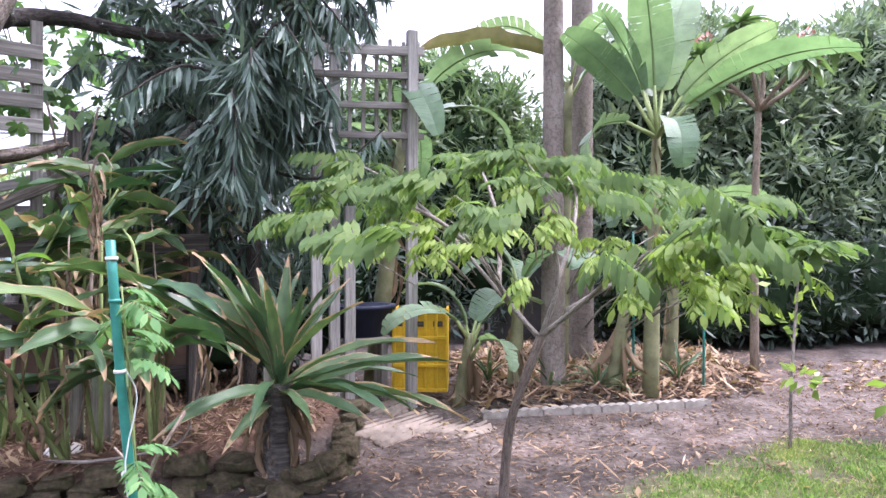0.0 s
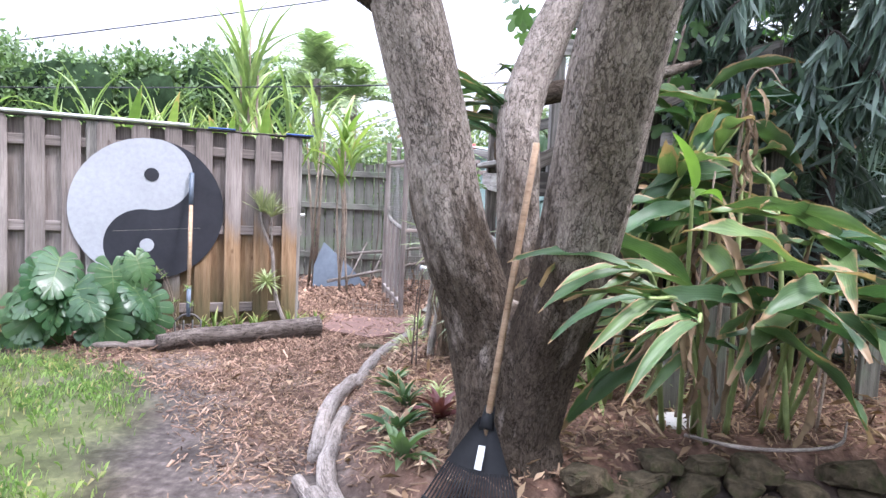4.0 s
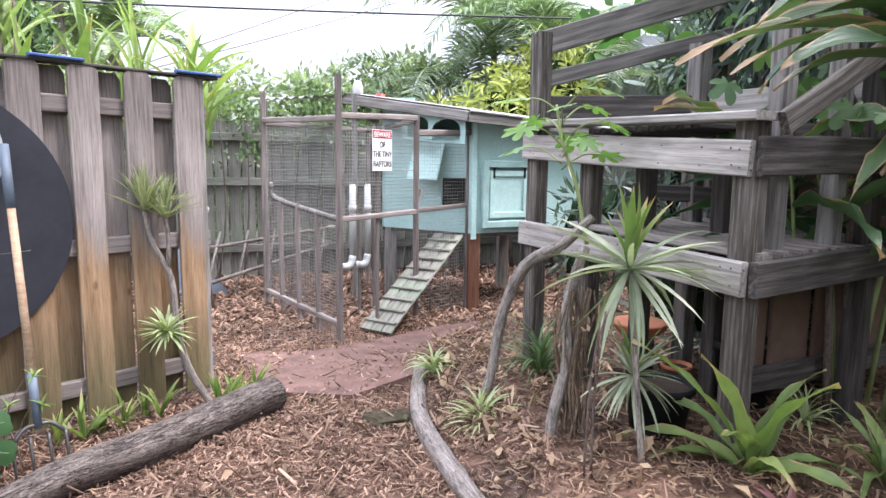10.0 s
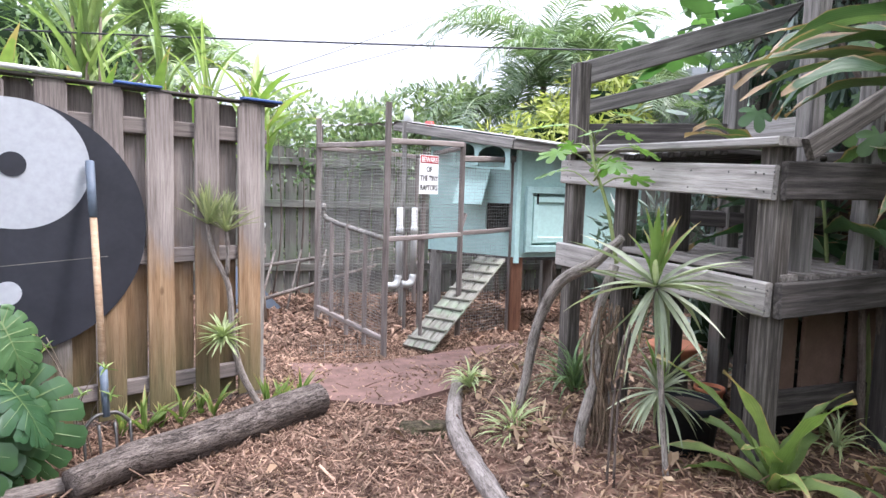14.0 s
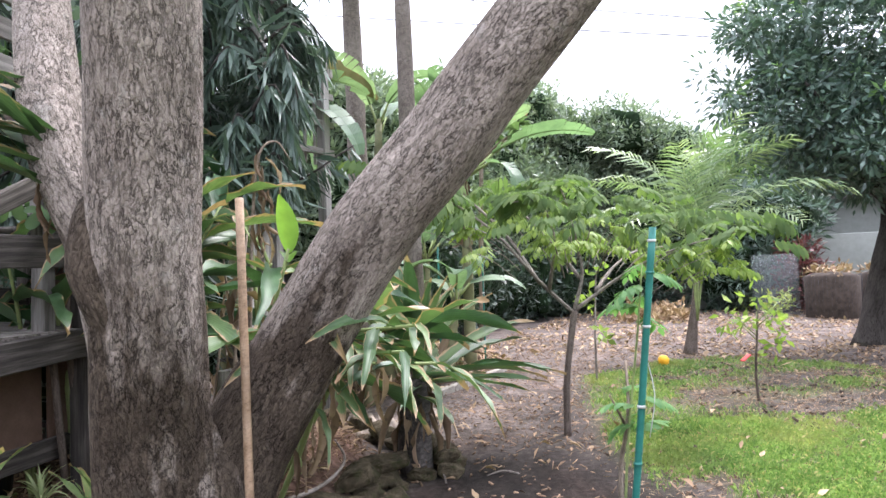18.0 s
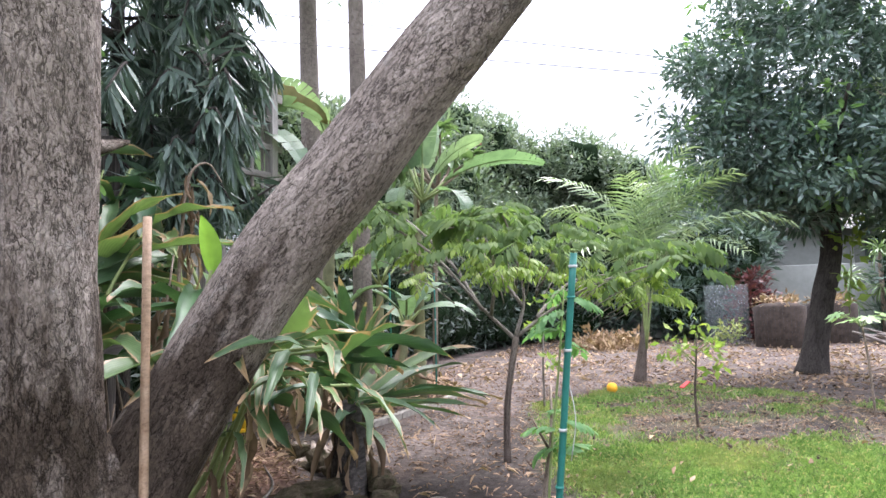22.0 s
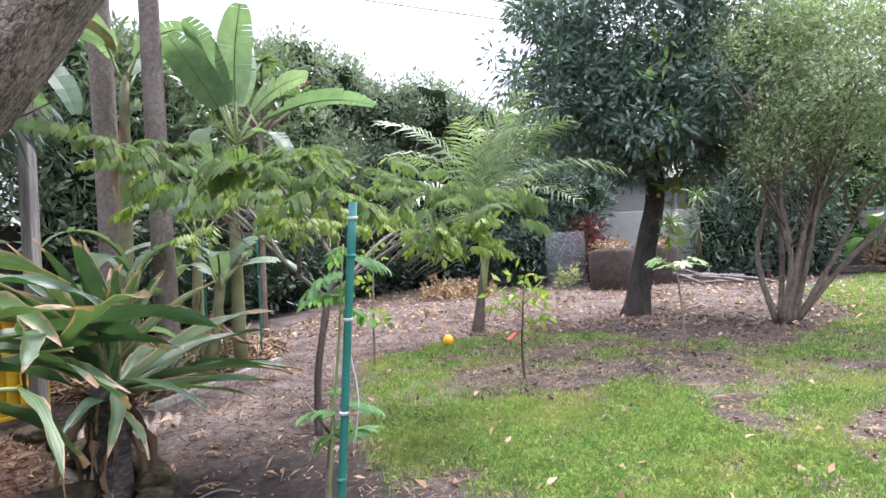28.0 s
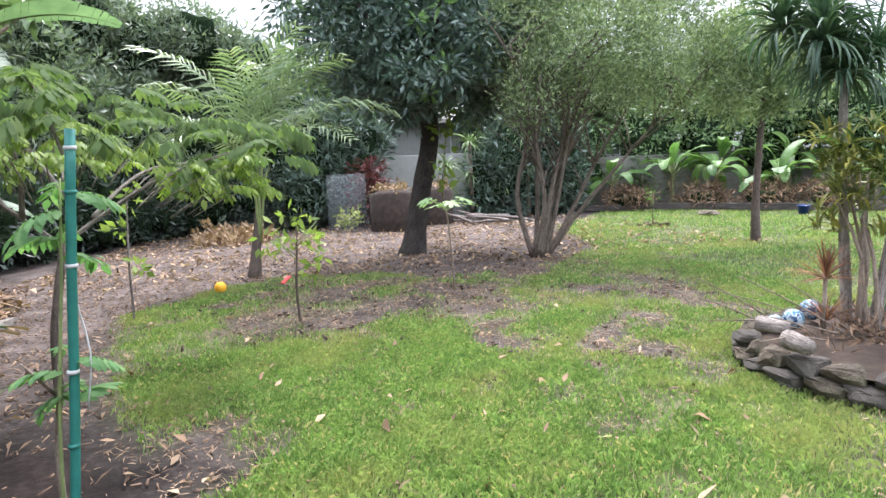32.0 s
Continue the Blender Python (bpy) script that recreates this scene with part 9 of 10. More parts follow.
# overhead wires
W3, W4 = ((-6.9, 13.0, 2.15), (2.6, 21.3, 8.0)), ((-6.6, 13.9, 2.45), (2.7, 19.8, 6.75))
for nm, a, b, sag, r in (("overhead_wire", (-13, 9.6, 2.75), (3.0, 9.6, 3.1), 0.12, 0.010), ("overhead_wire", (-17.25, 9.95, 2.95), (-0.84, 13.5, 5.95), 0.15, 0.014), ("overhead_wire", W3[0], W3[1], 0.1, 0.008),
                         ("overhead_wire", W4[0], W4[1], 0.1, 0.008), ("overhead_wire", (10.9, 17.2, 10.6), (18.8, -8.4, 6.1), 0.1, 0.016), ("overhead_wire", (10.9, 17.3, 9.65), (18.8, -8.4, 5.95), 0.1, 0.016)):
    m_ = [(a[0] + (b[0] - a[0]) * s, a[1] + (b[1] - a[1]) * s, a[2] + (b[2] - a[2]) * s - sag * 4 * s * (1 - s)) for s in (0, 0.25, 0.5, 0.75, 1)]
    w_ = put(nm, mesh_of(nm, *tube(m_, [r] * 5, 5, 4), M_CABLE))
    tagged(w_, "thin black overhead cable crossing the sky", "cable", "overhead cables", "structure")

# thin blue-green stakes tied to young bananas
for x, y in ((4.5, 4.98), (4.0, 5.36)):
    stk = thing("garden_stake", (x, y, 0), "thin blue-green garden stake with a white string tie among the bananas", "garden stake", "stakes among the bananas")
    limb("stake", stk, [(x, y, -0.02), (x + 0.01, y, 0.8), (x, y, 1.55)], [0.012, 0.012, 0.012], M_POLE, 8, 2)
    limb("string_tie", stk, [(x, y, 0.95), (x + 0.01, y, 0.965)], [0.016, 0.016], M_WHITE, 8, 1)

# ---- lawn seedlings ----
sa2 = thing("staked_seedling", (3.97, 3.50, 0), "thin bare seedling with a few yellow-green leaves", "seedling")
limb("stem", sa2, [(3.97, 3.50, -0.02), (3.98, 3.50, 0.5), (4.0, 3.48, 1.0), (4.0, 3.46, 1.28)], [0.013, 0.011, 0.008, 0.005], M_BRANCH, 7, 4)
crown("leaves", sa2, [(3.99, 3.48, 0.5, 0.08, 0.08, 0.08), (4.0, 3.47, 0.85, 0.12, 0.12, 0.08), (4.0, 3.46, 1.2, 0.14, 0.14, 0.1)], 60, 5, 0.05, 0.11, 0.05, M_LIMELEAF, 61)
cit = thing("citrus_seedling", (3.34, 1.96, 0), "young citrus tree with bright yellow-green leaves and a red tag", "seedling")
limb("stem", cit, [(3.34, 1.96, -0.02), (3.34, 1.97, 0.3), (3.32, 1.95, 0.55), (3.30, 1.93, 0.85)], [0.013, 0.011, 0.009, 0.005], M_THIN, 7, 4)
for k in range(6):
    a = k * 1.05
    limb("twig", cit, [(3.33, 1.95, 0.5 + 0.04 * k), (3.33 + 0.22 * math.cos(a), 1.95 + 0.22 * math.sin(a), 0.72 + 0.03 * k)], [0.006, 0.003], M_GREENSTEM, 5, 1)
crown("leaves", cit, [(3.33, 1.95, 0.78, 0.24, 0.24, 0.16), (3.30, 2.15, 0.72, 0.14, 0.14, 0.1), (3.35, 1.75, 0.5, 0.09, 0.09, 0.12)], 70, 6, 0.06, 0.09, 0.045, M_LIMELEAF, 62)
beam("tag", cit, (3.28, 2.02, 0.42), (3.22, 2.08, 0.37), 0.05, 0.008, M_RED, label="red plant tag")
pp = thing("papaya_plant", (4.30, 0.38, 0), "young papaya with pale lobed leaves on a thin stem", "papaya")
limb("stem", pp, [(4.30, 0.38, -0.02), (4.31, 0.40, 0.5), (4.33, 0.43, 0.86)], [0.013, 0.011, 0.009], M_BARK3, 7, 4)
M_PALEPAP = leafy("pale_papaya_leaf", (0.20, 0.32, 0.14), (0.34, 0.46, 0.22), 0.45, 0.35, island=False)
PP = [lobed("leaf", 0.17, M_PALEPAP, 7, 0.55) for _ in range(3)]
for i in range(8):
    a = i * 0.8
    stalked(pp, (4.33, 0.43, 0.84), (4.33 + 0.2 * math.cos(a), 0.43 + 0.2 * math.sin(a), 0.92 + 0.03 * (i % 3)), PP, M_GREENSTEM, U(0.7, 1.0))
fr = thing("fallen_fruit", (5.24, 2.93, 0), "ripe orange fruit lying on the grass", "fruit")
part("fruit", *[[(a * 1 + 5.24, b + 2.93, c) for a, b, c in lathe([(0.001, 0.135), (0.035, 0.128), (0.06, 0.1), (0.068, 0.068), (0.06, 0.035), (0.035, 0.01), (0.001, 0.004)], 16)[0]], lathe([(0.001, 0.135), (0.035, 0.128), (0.06, 0.1), (0.068, 0.068), (0.06, 0.035), (0.035, 0.01), (0.001, 0.004)], 16)[1]], M_ORANGE, fr)

# ---- coconut palm ----
CF = [frond_mesh("frond", U(2.1, 2.4), 26, 0.64, M_COCO, U(48, 60), U(70, 100), 0.036, 0.15, 0.10) for _ in range(5)]
cp = thing("coconut_palm", (6.52, 2.68, 0), "young coconut palm with long arching feathery fronds", "palm")
limb("trunk", cp, [(6.52, 2.70, -0.03), (6.53, 2.66, 0.25), (6.52, 2.60, 0.7), (6.5, 2.55, 1.1)], [0.10, 0.07, 0.05, 0.04], M_THIN, 14, 6, 0.15)
for k in range(6):
    a = k * 2.4
    limb("leaf_base", cp, [(6.5, 2.58, 0.45 + 0.03 * k), (6.5 + 0.08 * math.cos(a), 2.55 + 0.08 * math.sin(a), 1.15 + 0.04 * k), (6.5 + 0.15 * math.cos(a), 2.55 + 0.15 * math.sin(a), 1.38 + 0.03 * k)], [0.022, 0.017, 0.011], M_GREENSTEM, 7, 4)
for az, tl, s in ((268, -16, 1.05), (255, 12, 1.0), (282, 26, 1.0), (250, 34, 0.95), (92, 14, 1.0), (105, 2, 0.9), (75, -8, 0.8), (175, 22, 0.75), (0, 30, 0.9), (325, -8, 0.85), (235, -20, 0.8), (140, -14, 0.75)):
    put("frond", random.choice(CF), cp, turned((6.5, 2.55, 1.40), az, tl + 18, U(-12, 12), s))

# ---- dark evergreen tree ----
dt = thing("dark_tree", (7.9, 0.30, 0), "dark evergreen tree with a leaning trunk and a dense rounded crown", "tree")
limb("trunk", dt, [(7.82, 0.36, -0.05), (7.9, 0.28, 0.4), (8.0, 0.12, 1.1), (8.1, -0.05, 1.9), (8.1, 0.0, 3.2)], [0.24, 0.17, 0.155, 0.15, 0.1], M_BARK2, 18, 6, 0.12)
for k in range(8):
    a = k * 0.8
    limb("branch", dt, [(8.08, -0.02, 1.9 + 0.12 * k), (8.08 + 0.8 * math.cos(a), 0.8 * math.sin(a), 2.6 + 0.15 * k), (8.08 + 1.6 * math.cos(a), 1.6 * math.sin(a), 3.0 + 0.22 * k)], [0.06, 0.04, 0.02], M_BARK2, 7, 4)
DTB = [(8.1, 0.1, 3.3, 1.5, 1.5, 1.0), (7.6, 1.2, 3.4, 1.0, 1.0, 0.9), (7.5, -1.0, 3.1, 1.0, 0.9, 0.8), (8.2, 0.2, 4.7, 1.5, 1.6, 1.0), (7.7, 1.5, 4.4, 0.8, 0.8, 0.8), (7.6, -1.2, 4.3, 0.9, 0.9, 0.9), (9.0, -0.6, 3.2, 1.0, 1.2, 0.9), (8.0, 0.3, 6.0, 1.3, 1.4, 0.8), (6.9, 0.1, 3.0, 0.7, 0.9, 0.6), (7.3, 0.6, 2.55, 0.6, 0.6, 0.4), (7.9, -0.9, 2.5, 0.7, 0.6, 0.4)]
crown("crown", dt, DTB, 15, 64, 0.20, 0.145, 0.047, M_TREELEAF, 71, (0, 0, -0.25), 0.45)
crown("young_leaves", dt, DTB, 3.4, 13, 0.05, 0.17, 0.055, M_YOUNG, 72, (0, 0, -0.3), 0.95, "bright young leaf sprays")
vn = thing("pothos_vine", (7.9, 0.05, 0.9), "pale green climbing vine on the dark trunk", "vine")
for k in range(7):
    p = Vector((7.80 + U(-0.05, 0.1), -0.18 - 0.06 * k * 0.3, 1.0 + 0.17 * k))
    limb("stem", vn, [p - Zv(0.12), p + Zv(0.1)], [0.01, 0.01], M_GREENSTEM, 5, 1)
crown("leaves", vn, [(7.75, -0.25, 1.3, 0.12, 0.16, 0.3), (7.85, -0.32, 1.9, 0.12, 0.2, 0.35)], 50, 4, 0.06, 0.14, 0.09, M_LIMELEAF, 73)

# ---- multi-stemmed tree ----
M_MULTI = bark("grey_stem_bark", (0.06, 0.05, 0.04), (0.24, 0.20, 0.165), 24, strength=0.5)
ms_ = thing("multi_stem_tree", (6.35, -1.28, 0), "multi-stemmed tree with slender grey-brown stems and fine olive leaves", "tree")
MST = [[(6.42, -1.20, 0), (6.45, -1.14, 0.9), (6.5, -1.22, 1.8), (6.6, -1.1, 3.2)], [(6.35, -1.30, 0), (6.3, -1.42, 0.8), (6.3, -1.62, 1.8), (6.3, -2.0, 3.2)], [(6.45, -1.25, 0), (6.6, -1.25, 0.8), (6.9, -1.3, 1.9), (7.2, -1.2, 3.1)],
       [(6.40, -1.36, 0), (6.35, -1.52, 0.7), (6.25, -1.62, 1.6), (6.0, -1.9, 2.8)], [(6.62, -1.52, 0), (6.6, -2.0, 0.6), (6.55, -2.6, 1.2), (6.5, -3.2, 1.75), (6.3, -3.9, 2.4)], [(6.35, -1.25, 0), (6.25, -1.25, 0.9), (6.1, -1.0, 2.0), (5.9, -0.8, 2.9)],
       [(6.45, -1.42, 0.05), (6.55, -1.65, 0.8), (6.65, -2.0, 1.9), (6.7, -2.5, 3.0)]]
MST += [[(6.36 + 0.05 * k, -1.30 - 0.05 * k, 0), (6.30 + 0.09 * k, -1.40 - 0.16 * k, 0.7), (6.15 + 0.17 * k, -1.45 - 0.34 * k, 1.5), (6.0 + 0.25 * k, -1.5 - 0.50 * k, 2.5)] for k in (-0.6, 1.2, 3.4)]
for b in MST:
    b = [Vector(q) + (Vector((U(-0.10, 0.10), U(-0.14, 0.14), 0)) if 0 < j < len(b) - 1 else Vector((0, 0, 0))) for j, q in enumerate(b)]
    limb("stem", ms_, b, [0.042, 0.034, 0.026, 0.016, 0.010][:len(b)], M_MULTI, 10, 5, 0.12)
    e, e0 = Vector(b[-1]), Vector(b[-2])
    for k in range(13):
        s = U(-0.7, 1.0)
        p = e0 + (e - e0) * s if s > 0 else Vector(b[-3]) + (e0 - Vector(b[-3])) * (1 + s)
        q = p + Vector((U(-0.9, 0.9), U(-0.9, 0.9), U(0.3, 1.0)))
        limb("twig", ms_, [p, (p + q) / 2 + Vector((0, 0, 0.08)), q], [0.015, 0.010, 0.004], M_MULTI, 5, 2)
MSB = [(6.6, -1.2, 3.2, 0.9, 0.8, 0.9), (6.3, -2.2, 3.2, 1.0, 1.0, 0.9), (6.2, -3.3, 2.6, 0.9, 1.0, 0.7), (5.7, -2.2, 2.7, 0.8, 0.9, 0.7), (7.1, -2.0, 3.3, 1.0, 1.0, 1.0), (6.1, -1.2, 2.3, 0.6, 0.5, 0.5), (6.3, -4.1, 2.5, 0.7, 0.7, 0.5), (6.4, -2.4, 4.1, 1.2, 1.4, 0.7), (6.2, -3.9, 3.6, 1.0, 1.0, 0.8)]
crown("crown", ms_, MSB, 46, 48, 0.15, 0.066, 0.023, M_OLIVELEAF, 81, (0, 0, 0.25), 0.5)
th = thing("slender_tree", (6.37, -4.75, 0), "slender tree with a single trunk on the lawn", "tree")
limb("trunk", th, [(6.35, -4.75, -0.03), (6.38, -4.77, 0.7), (6.42, -4.85, 1.4), (6.4, -4.9, 2.2)], [0.075, 0.055, 0.05, 0.03], M_THIN, 10, 5, 0.1)
crown("crown", th, [(6.4, -4.9, 2.3, 0.8, 0.8, 0.5), (6.2, -4.6, 2.9, 0.9, 0.9, 0.5)], 30, 62, 0.13, 0.085, 0.04, M_OLIVELEAF, 82, (0, 0, 0.1), 0.3)

# ---- compost bins, leaf boxes, branch pile ----
cyl = thing("compost_cylinder", (13.2, 1.2, 0), "upright clear plastic cylinder used as a compost bin", "compost bin")
M_CLEAR, n_, l_, b_ = shader("hazy_plastic", 0.25, spec=0.5)
b_.inputs["Base Color"].default_value = (0.22, 0.245, 0.25, 1)
tr_ = n_.new("ShaderNodeBsdfTransparent")
mx_ = n_.new("ShaderNodeMixShader")
mx_.inputs["Fac"].default_value = 0.09
l_.new(tr_.outputs["BSDF"], mx_.inputs[1])
l_.new(b_.outputs["BSDF"], mx_.inputs[2])
l_.new(mx_.outputs["Shader"], n_["Material Output"].inputs["Surface"])
v, f = lathe([(0.475, 0.0), (0.48, 1.40), (0.472, 1.40), (0.467, 0.0)], 32)
part("wall", [(a + 13.25, b + 1.2, c) for a, b, c in v], f, M_CLEAR, cyl)
crown("leaf_fill", cyl, [(13.25, 1.15, 0.35, 0.28, 0.3, 0.3)], 60, 10, 0.08, 0.10, 0.06, M_YELLOWLEAF, 83)
for x, y, s, lab in ((12.9, 0.15, 1.0, "wire bin packed with dry brown leaves"), (14.3, -1.1, 1.0, "second wire bin heaped with dry twigs")):
    lb = thing("leaf_bin", (x, y, 0), lab, "compost bin", "leaf bins")
    v, f = lathe([(0.52, 0.0), (0.53, 0.88), (0.35, 0.95), (0.001, 0.98)], 24)
    part("leaf_fill", [(a + x, b + y, c) for a, b, c in v], f, plain("packed_leaves", (0.045, 0.033, 0.026), 1.0, var=0.6, scale=8, bumps=1.0), lb)
    V, F = [], []
    for k in range(44):
        a = k * 2 * math.pi / 44
        V_, F_ = tube([(x + 0.55 * math.cos(a), y + 0.55 * math.sin(a), 0), (x + 0.55 * math.cos(a), y + 0.55 * math.sin(a), 0.92)], [0.0018, 0.0018], 4, 1)
        F += [tuple(i + len(V) for i in q) for q in F_]
        V += V_
    part("wire_wall", V, F, M_CABLE, lb)
    crown("top_leaves", lb, [(x, y, 0.98, 0.45, 0.45, 0.08)], 60, 14, 0.10, 0.12, 0.06, M_DRYLEAF, 84)
bp = thing("branch_pile", (13.6, -2.6, 0), "pile of pale cut branches on the ground", "branches")
for k in range(16):
    a = U(0.4, 2.6)
    p = Vector((13.4 + U(-0.6, 0.6), -2.3 + U(-0.7, 0.7), 0.05 + 0.03 * (k % 5)))
    d = Vector((math.cos(a) * 0.6, math.sin(a), U(0.0, 0.35)))
    limb("branch", bp, [p - d * U(0.4, 0.8), p + Vector((0, 0, 0.03)), p + d * U(0.4, 0.9)], [0.04, 0.035, 0.02], M_BRANCH, 6, 3, 0.1)
lpile = thing("leaf_pile", (11.8, 3.6, 0), "low pile of raked dry leaves before the wall", "leaf pile")
crown("leaves", lpile, [(11.8, 3.7, 0.0, 0.9, 0.8, 0.35)], 60, 22, 0.12, 0.13, 0.07, M_DRYLEAF, 85, shell=0.1)

# shrubs at the far wall
hedge("shrub", "red-leaved and green shrubs before the far wall", [(14.6, 0.6, 0.85, 0.45, 0.45, 0.8)], 40, 20, 0.14, 0.2, 0.06, M_REDLEAF, 86, "shrub", core=0.5, stems=3)
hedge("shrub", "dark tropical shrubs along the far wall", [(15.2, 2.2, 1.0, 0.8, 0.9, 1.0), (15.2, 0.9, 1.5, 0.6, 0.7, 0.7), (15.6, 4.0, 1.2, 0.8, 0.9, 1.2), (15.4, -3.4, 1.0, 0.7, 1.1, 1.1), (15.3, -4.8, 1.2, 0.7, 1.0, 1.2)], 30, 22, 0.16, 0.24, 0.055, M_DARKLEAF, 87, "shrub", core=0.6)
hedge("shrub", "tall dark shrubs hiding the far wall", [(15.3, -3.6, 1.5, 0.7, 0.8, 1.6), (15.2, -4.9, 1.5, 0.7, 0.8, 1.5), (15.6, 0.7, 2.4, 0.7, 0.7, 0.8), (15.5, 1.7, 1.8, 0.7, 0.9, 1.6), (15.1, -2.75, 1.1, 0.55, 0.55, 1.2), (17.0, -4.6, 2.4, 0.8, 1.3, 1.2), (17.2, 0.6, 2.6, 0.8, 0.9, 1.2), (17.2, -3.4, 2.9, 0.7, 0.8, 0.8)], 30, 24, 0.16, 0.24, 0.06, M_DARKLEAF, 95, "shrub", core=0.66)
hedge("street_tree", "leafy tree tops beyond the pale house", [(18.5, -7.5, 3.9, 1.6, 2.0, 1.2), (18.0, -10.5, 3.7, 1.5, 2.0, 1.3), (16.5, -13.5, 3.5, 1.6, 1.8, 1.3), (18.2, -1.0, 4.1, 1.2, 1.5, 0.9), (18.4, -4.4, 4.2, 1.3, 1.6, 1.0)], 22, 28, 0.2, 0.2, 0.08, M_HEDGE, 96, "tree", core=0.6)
YL = [blade("leaf", 0.62, 0.045, M_DRAC, U(25, 40), U(40, 100), 6, 0.3) for _ in range(4)]
for x, y, h in ((14.9, -2.3, 2.1), (15.0, -3.2, 1.6), (14.8, -3.9, 2.3), (14.9, -1.6, 1.5)):
    yc = thing("yucca", (x, y, 0), "yucca with drooping spiky leaves at the far wall", "yucca", "yuccas at the wall")
    limb("stem", yc, [(x, y, 0), (x + 0.05, y, h)], [0.06, 0.05], M_BARK3, 8, 2, 0.1)
    rosette(yc, (x + 0.05, y, h), YL, 40, (-50, 60), (0.8, 1.2))
    rosette(yc, (x + 0.02, y, h * 0.6), YL, 24, (-60, 10), (0.8, 1.1))

# raised bed with bananas to the south-east
rb_ = thing("raised_bed", (13.0, -8.3, 0), "raised bed edged with dark timber sleepers", "raised bed")
for p, q in (((15.2, -5.4, 0.12), (14.6, -7.3, 0.12)), ((14.6, -7.35, 0.12), (12.9, -8.4, 0.12)), ((12.85, -8.45, 0.12), (10.6, -9.7, 0.12)), ((10.5, -9.75, 0.12), (8.5, -11.2, 0.12))):
    beam("sleeper", rb_, p, q, 0.14, 0.16, M_DARKWOOD)
for k, (x, y, h) in enumerate(((15.3, -6.6, 0.9), (14.6, -8.2, 1.1), (13.5, -9.0, 1.0), (12.3, -9.9, 0.9), (11.3, -10.6, 1.1), (14.2, -9.6, 1.3), (12.9, -10.6, 1.2), (10.2, -11.3, 1.2), (16.0, -5.4, 1.1))):
    banana((x, y, 0), h, 10, "leafy banana plant in the raised bed", (U(-0.15, 0.15), U(-0.15, 0.15)), 0.06, U(0.9, 1.3), U(0.28, 0.36), (-25, 60), 9, U(0, 360), M_BANANA2)
hedge("shrub", "brown and green undergrowth in the raised bed", [(14.9, -7.0, 0.3, 0.7, 0.7, 0.35), (13.6, -8.6, 0.3, 0.8, 0.6, 0.35), (12.2, -9.4, 0.3, 0.8, 0.6, 0.35), (10.9, -10.2, 0.3, 0.8, 0.6, 0.35)], 40, 30, 0.14, 0.16, 0.028, M_LITTER, 88, "shrub", core=0.5)
hedge("shrub", "mixed green shrubs behind the raised bed", [(15.8, -8.2, 1.8, 0.9, 1.2, 1.6), (14.2, -11, 1.8, 1.3, 0.9, 1.6), (11.6, -12.2, 1.8, 1.3, 0.9, 1.7), (9.2, -12.8, 1.8, 1.3, 0.9, 1.7), (16.2, -6, 1.6, 0.8, 1.2, 1.5), (15.4, -9.8, 2.2, 1.0, 1.0, 1.4), (13.0, -11.8, 2.4, 1.0, 0.9, 1.3)], 20, 24, 0.16, 0.16, 0.06, M_HEDGE, 89, "shrub", core=0.6)
st = thing("stepping_stone", (11.6, -7.4, 0), "flat brown stepping stone on the grass", "stone")
put("stone", stone_mesh("stone", 0.8, 0.5, 0.14, M_STONE2, 3), st, Matrix.Translation((11.6, -7.4, -0.02)))
sq = thing("seedling_tree", (9.9, -5.0, 0), "tiny seedling in a ring of stones on the lawn", "seedling")
limb("stem", sq, [(9.9, -5.0, 0), (9.9, -5.0, 0.7)], [0.012, 0.006], M_THIN, 6, 1)
crown("leaves", sq, [(9.9, -5.0, 0.6, 0.12, 0.12, 0.2)], 50, 5, 0.06, 0.12, 0.05, M_SAPLEAF, 90)
for k in range(8):
    put("stone", SM[k % 7], sq, turned((9.9 + 0.3 * math.cos(k * 0.8), -5.0 + 0.3 * math.sin(k * 0.8), 0), k * 45 + 90, 0, 0, 0.6))
pot((10.4, -9.0, 0.0), 0.13, 0.2, plain("blue_glaze", (0.02, 0.055, 0.22), 0.3), "blue glazed pot at the end of the raised bed")

# ---- round stone planter ----
pl = thing("stone_planter", (0.75, -1.55, 0), "round planter of stacked rough stones filled with litter", "planter")
M_BLOCK = plain("stained_block", (0.075, 0.066, 0.055), 0.9, var=0.6, scale=9, bumps=0.8, deep=0.012, moss=(0.03, 0.03, 0.024))
PM = [stone_mesh("stone", 0.19 + 0.015 * (k % 4), 0.17, 0.10, M_STONE2, 21 + k, 0.17, 0.34) for k in range(6)]
PM2 = [stone_mesh("stone", 0.19 + 0.015 * (k % 4), 0.17, 0.10, M_BLOCK, 31 + k, 0.17, 0.34) for k in range(6)]
for lay in range(2):
    for k in range(26):
        a = (k + 0.5 * lay + U(-0.12, 0.12)) * 2 * math.pi / 26
        rr = 0.82 - 0.02 * lay
        put("stone", random.choice(PM if (k * 7) % 5 < 2 + lay else PM2), pl, turned((0.78 + (rr + U(-0.02, 0.02)) * math.cos(a), -1.55 + (rr + U(-0.02, 0.02)) * math.sin(a), -0.012 + 0.086 * lay), math.degrees(a) + 90 + U(-14, 14), U(-4, 4), U(-7, 7), U(0.9, 1.1)))
v, f = lathe([(0.001, 0.16), (0.4, 0.16), (0.82, 0.13)], 24)
part("soil", [(a + 0.75, b - 1.55, c) for a, b, c in v], f, M_LITTERSOIL, pl)
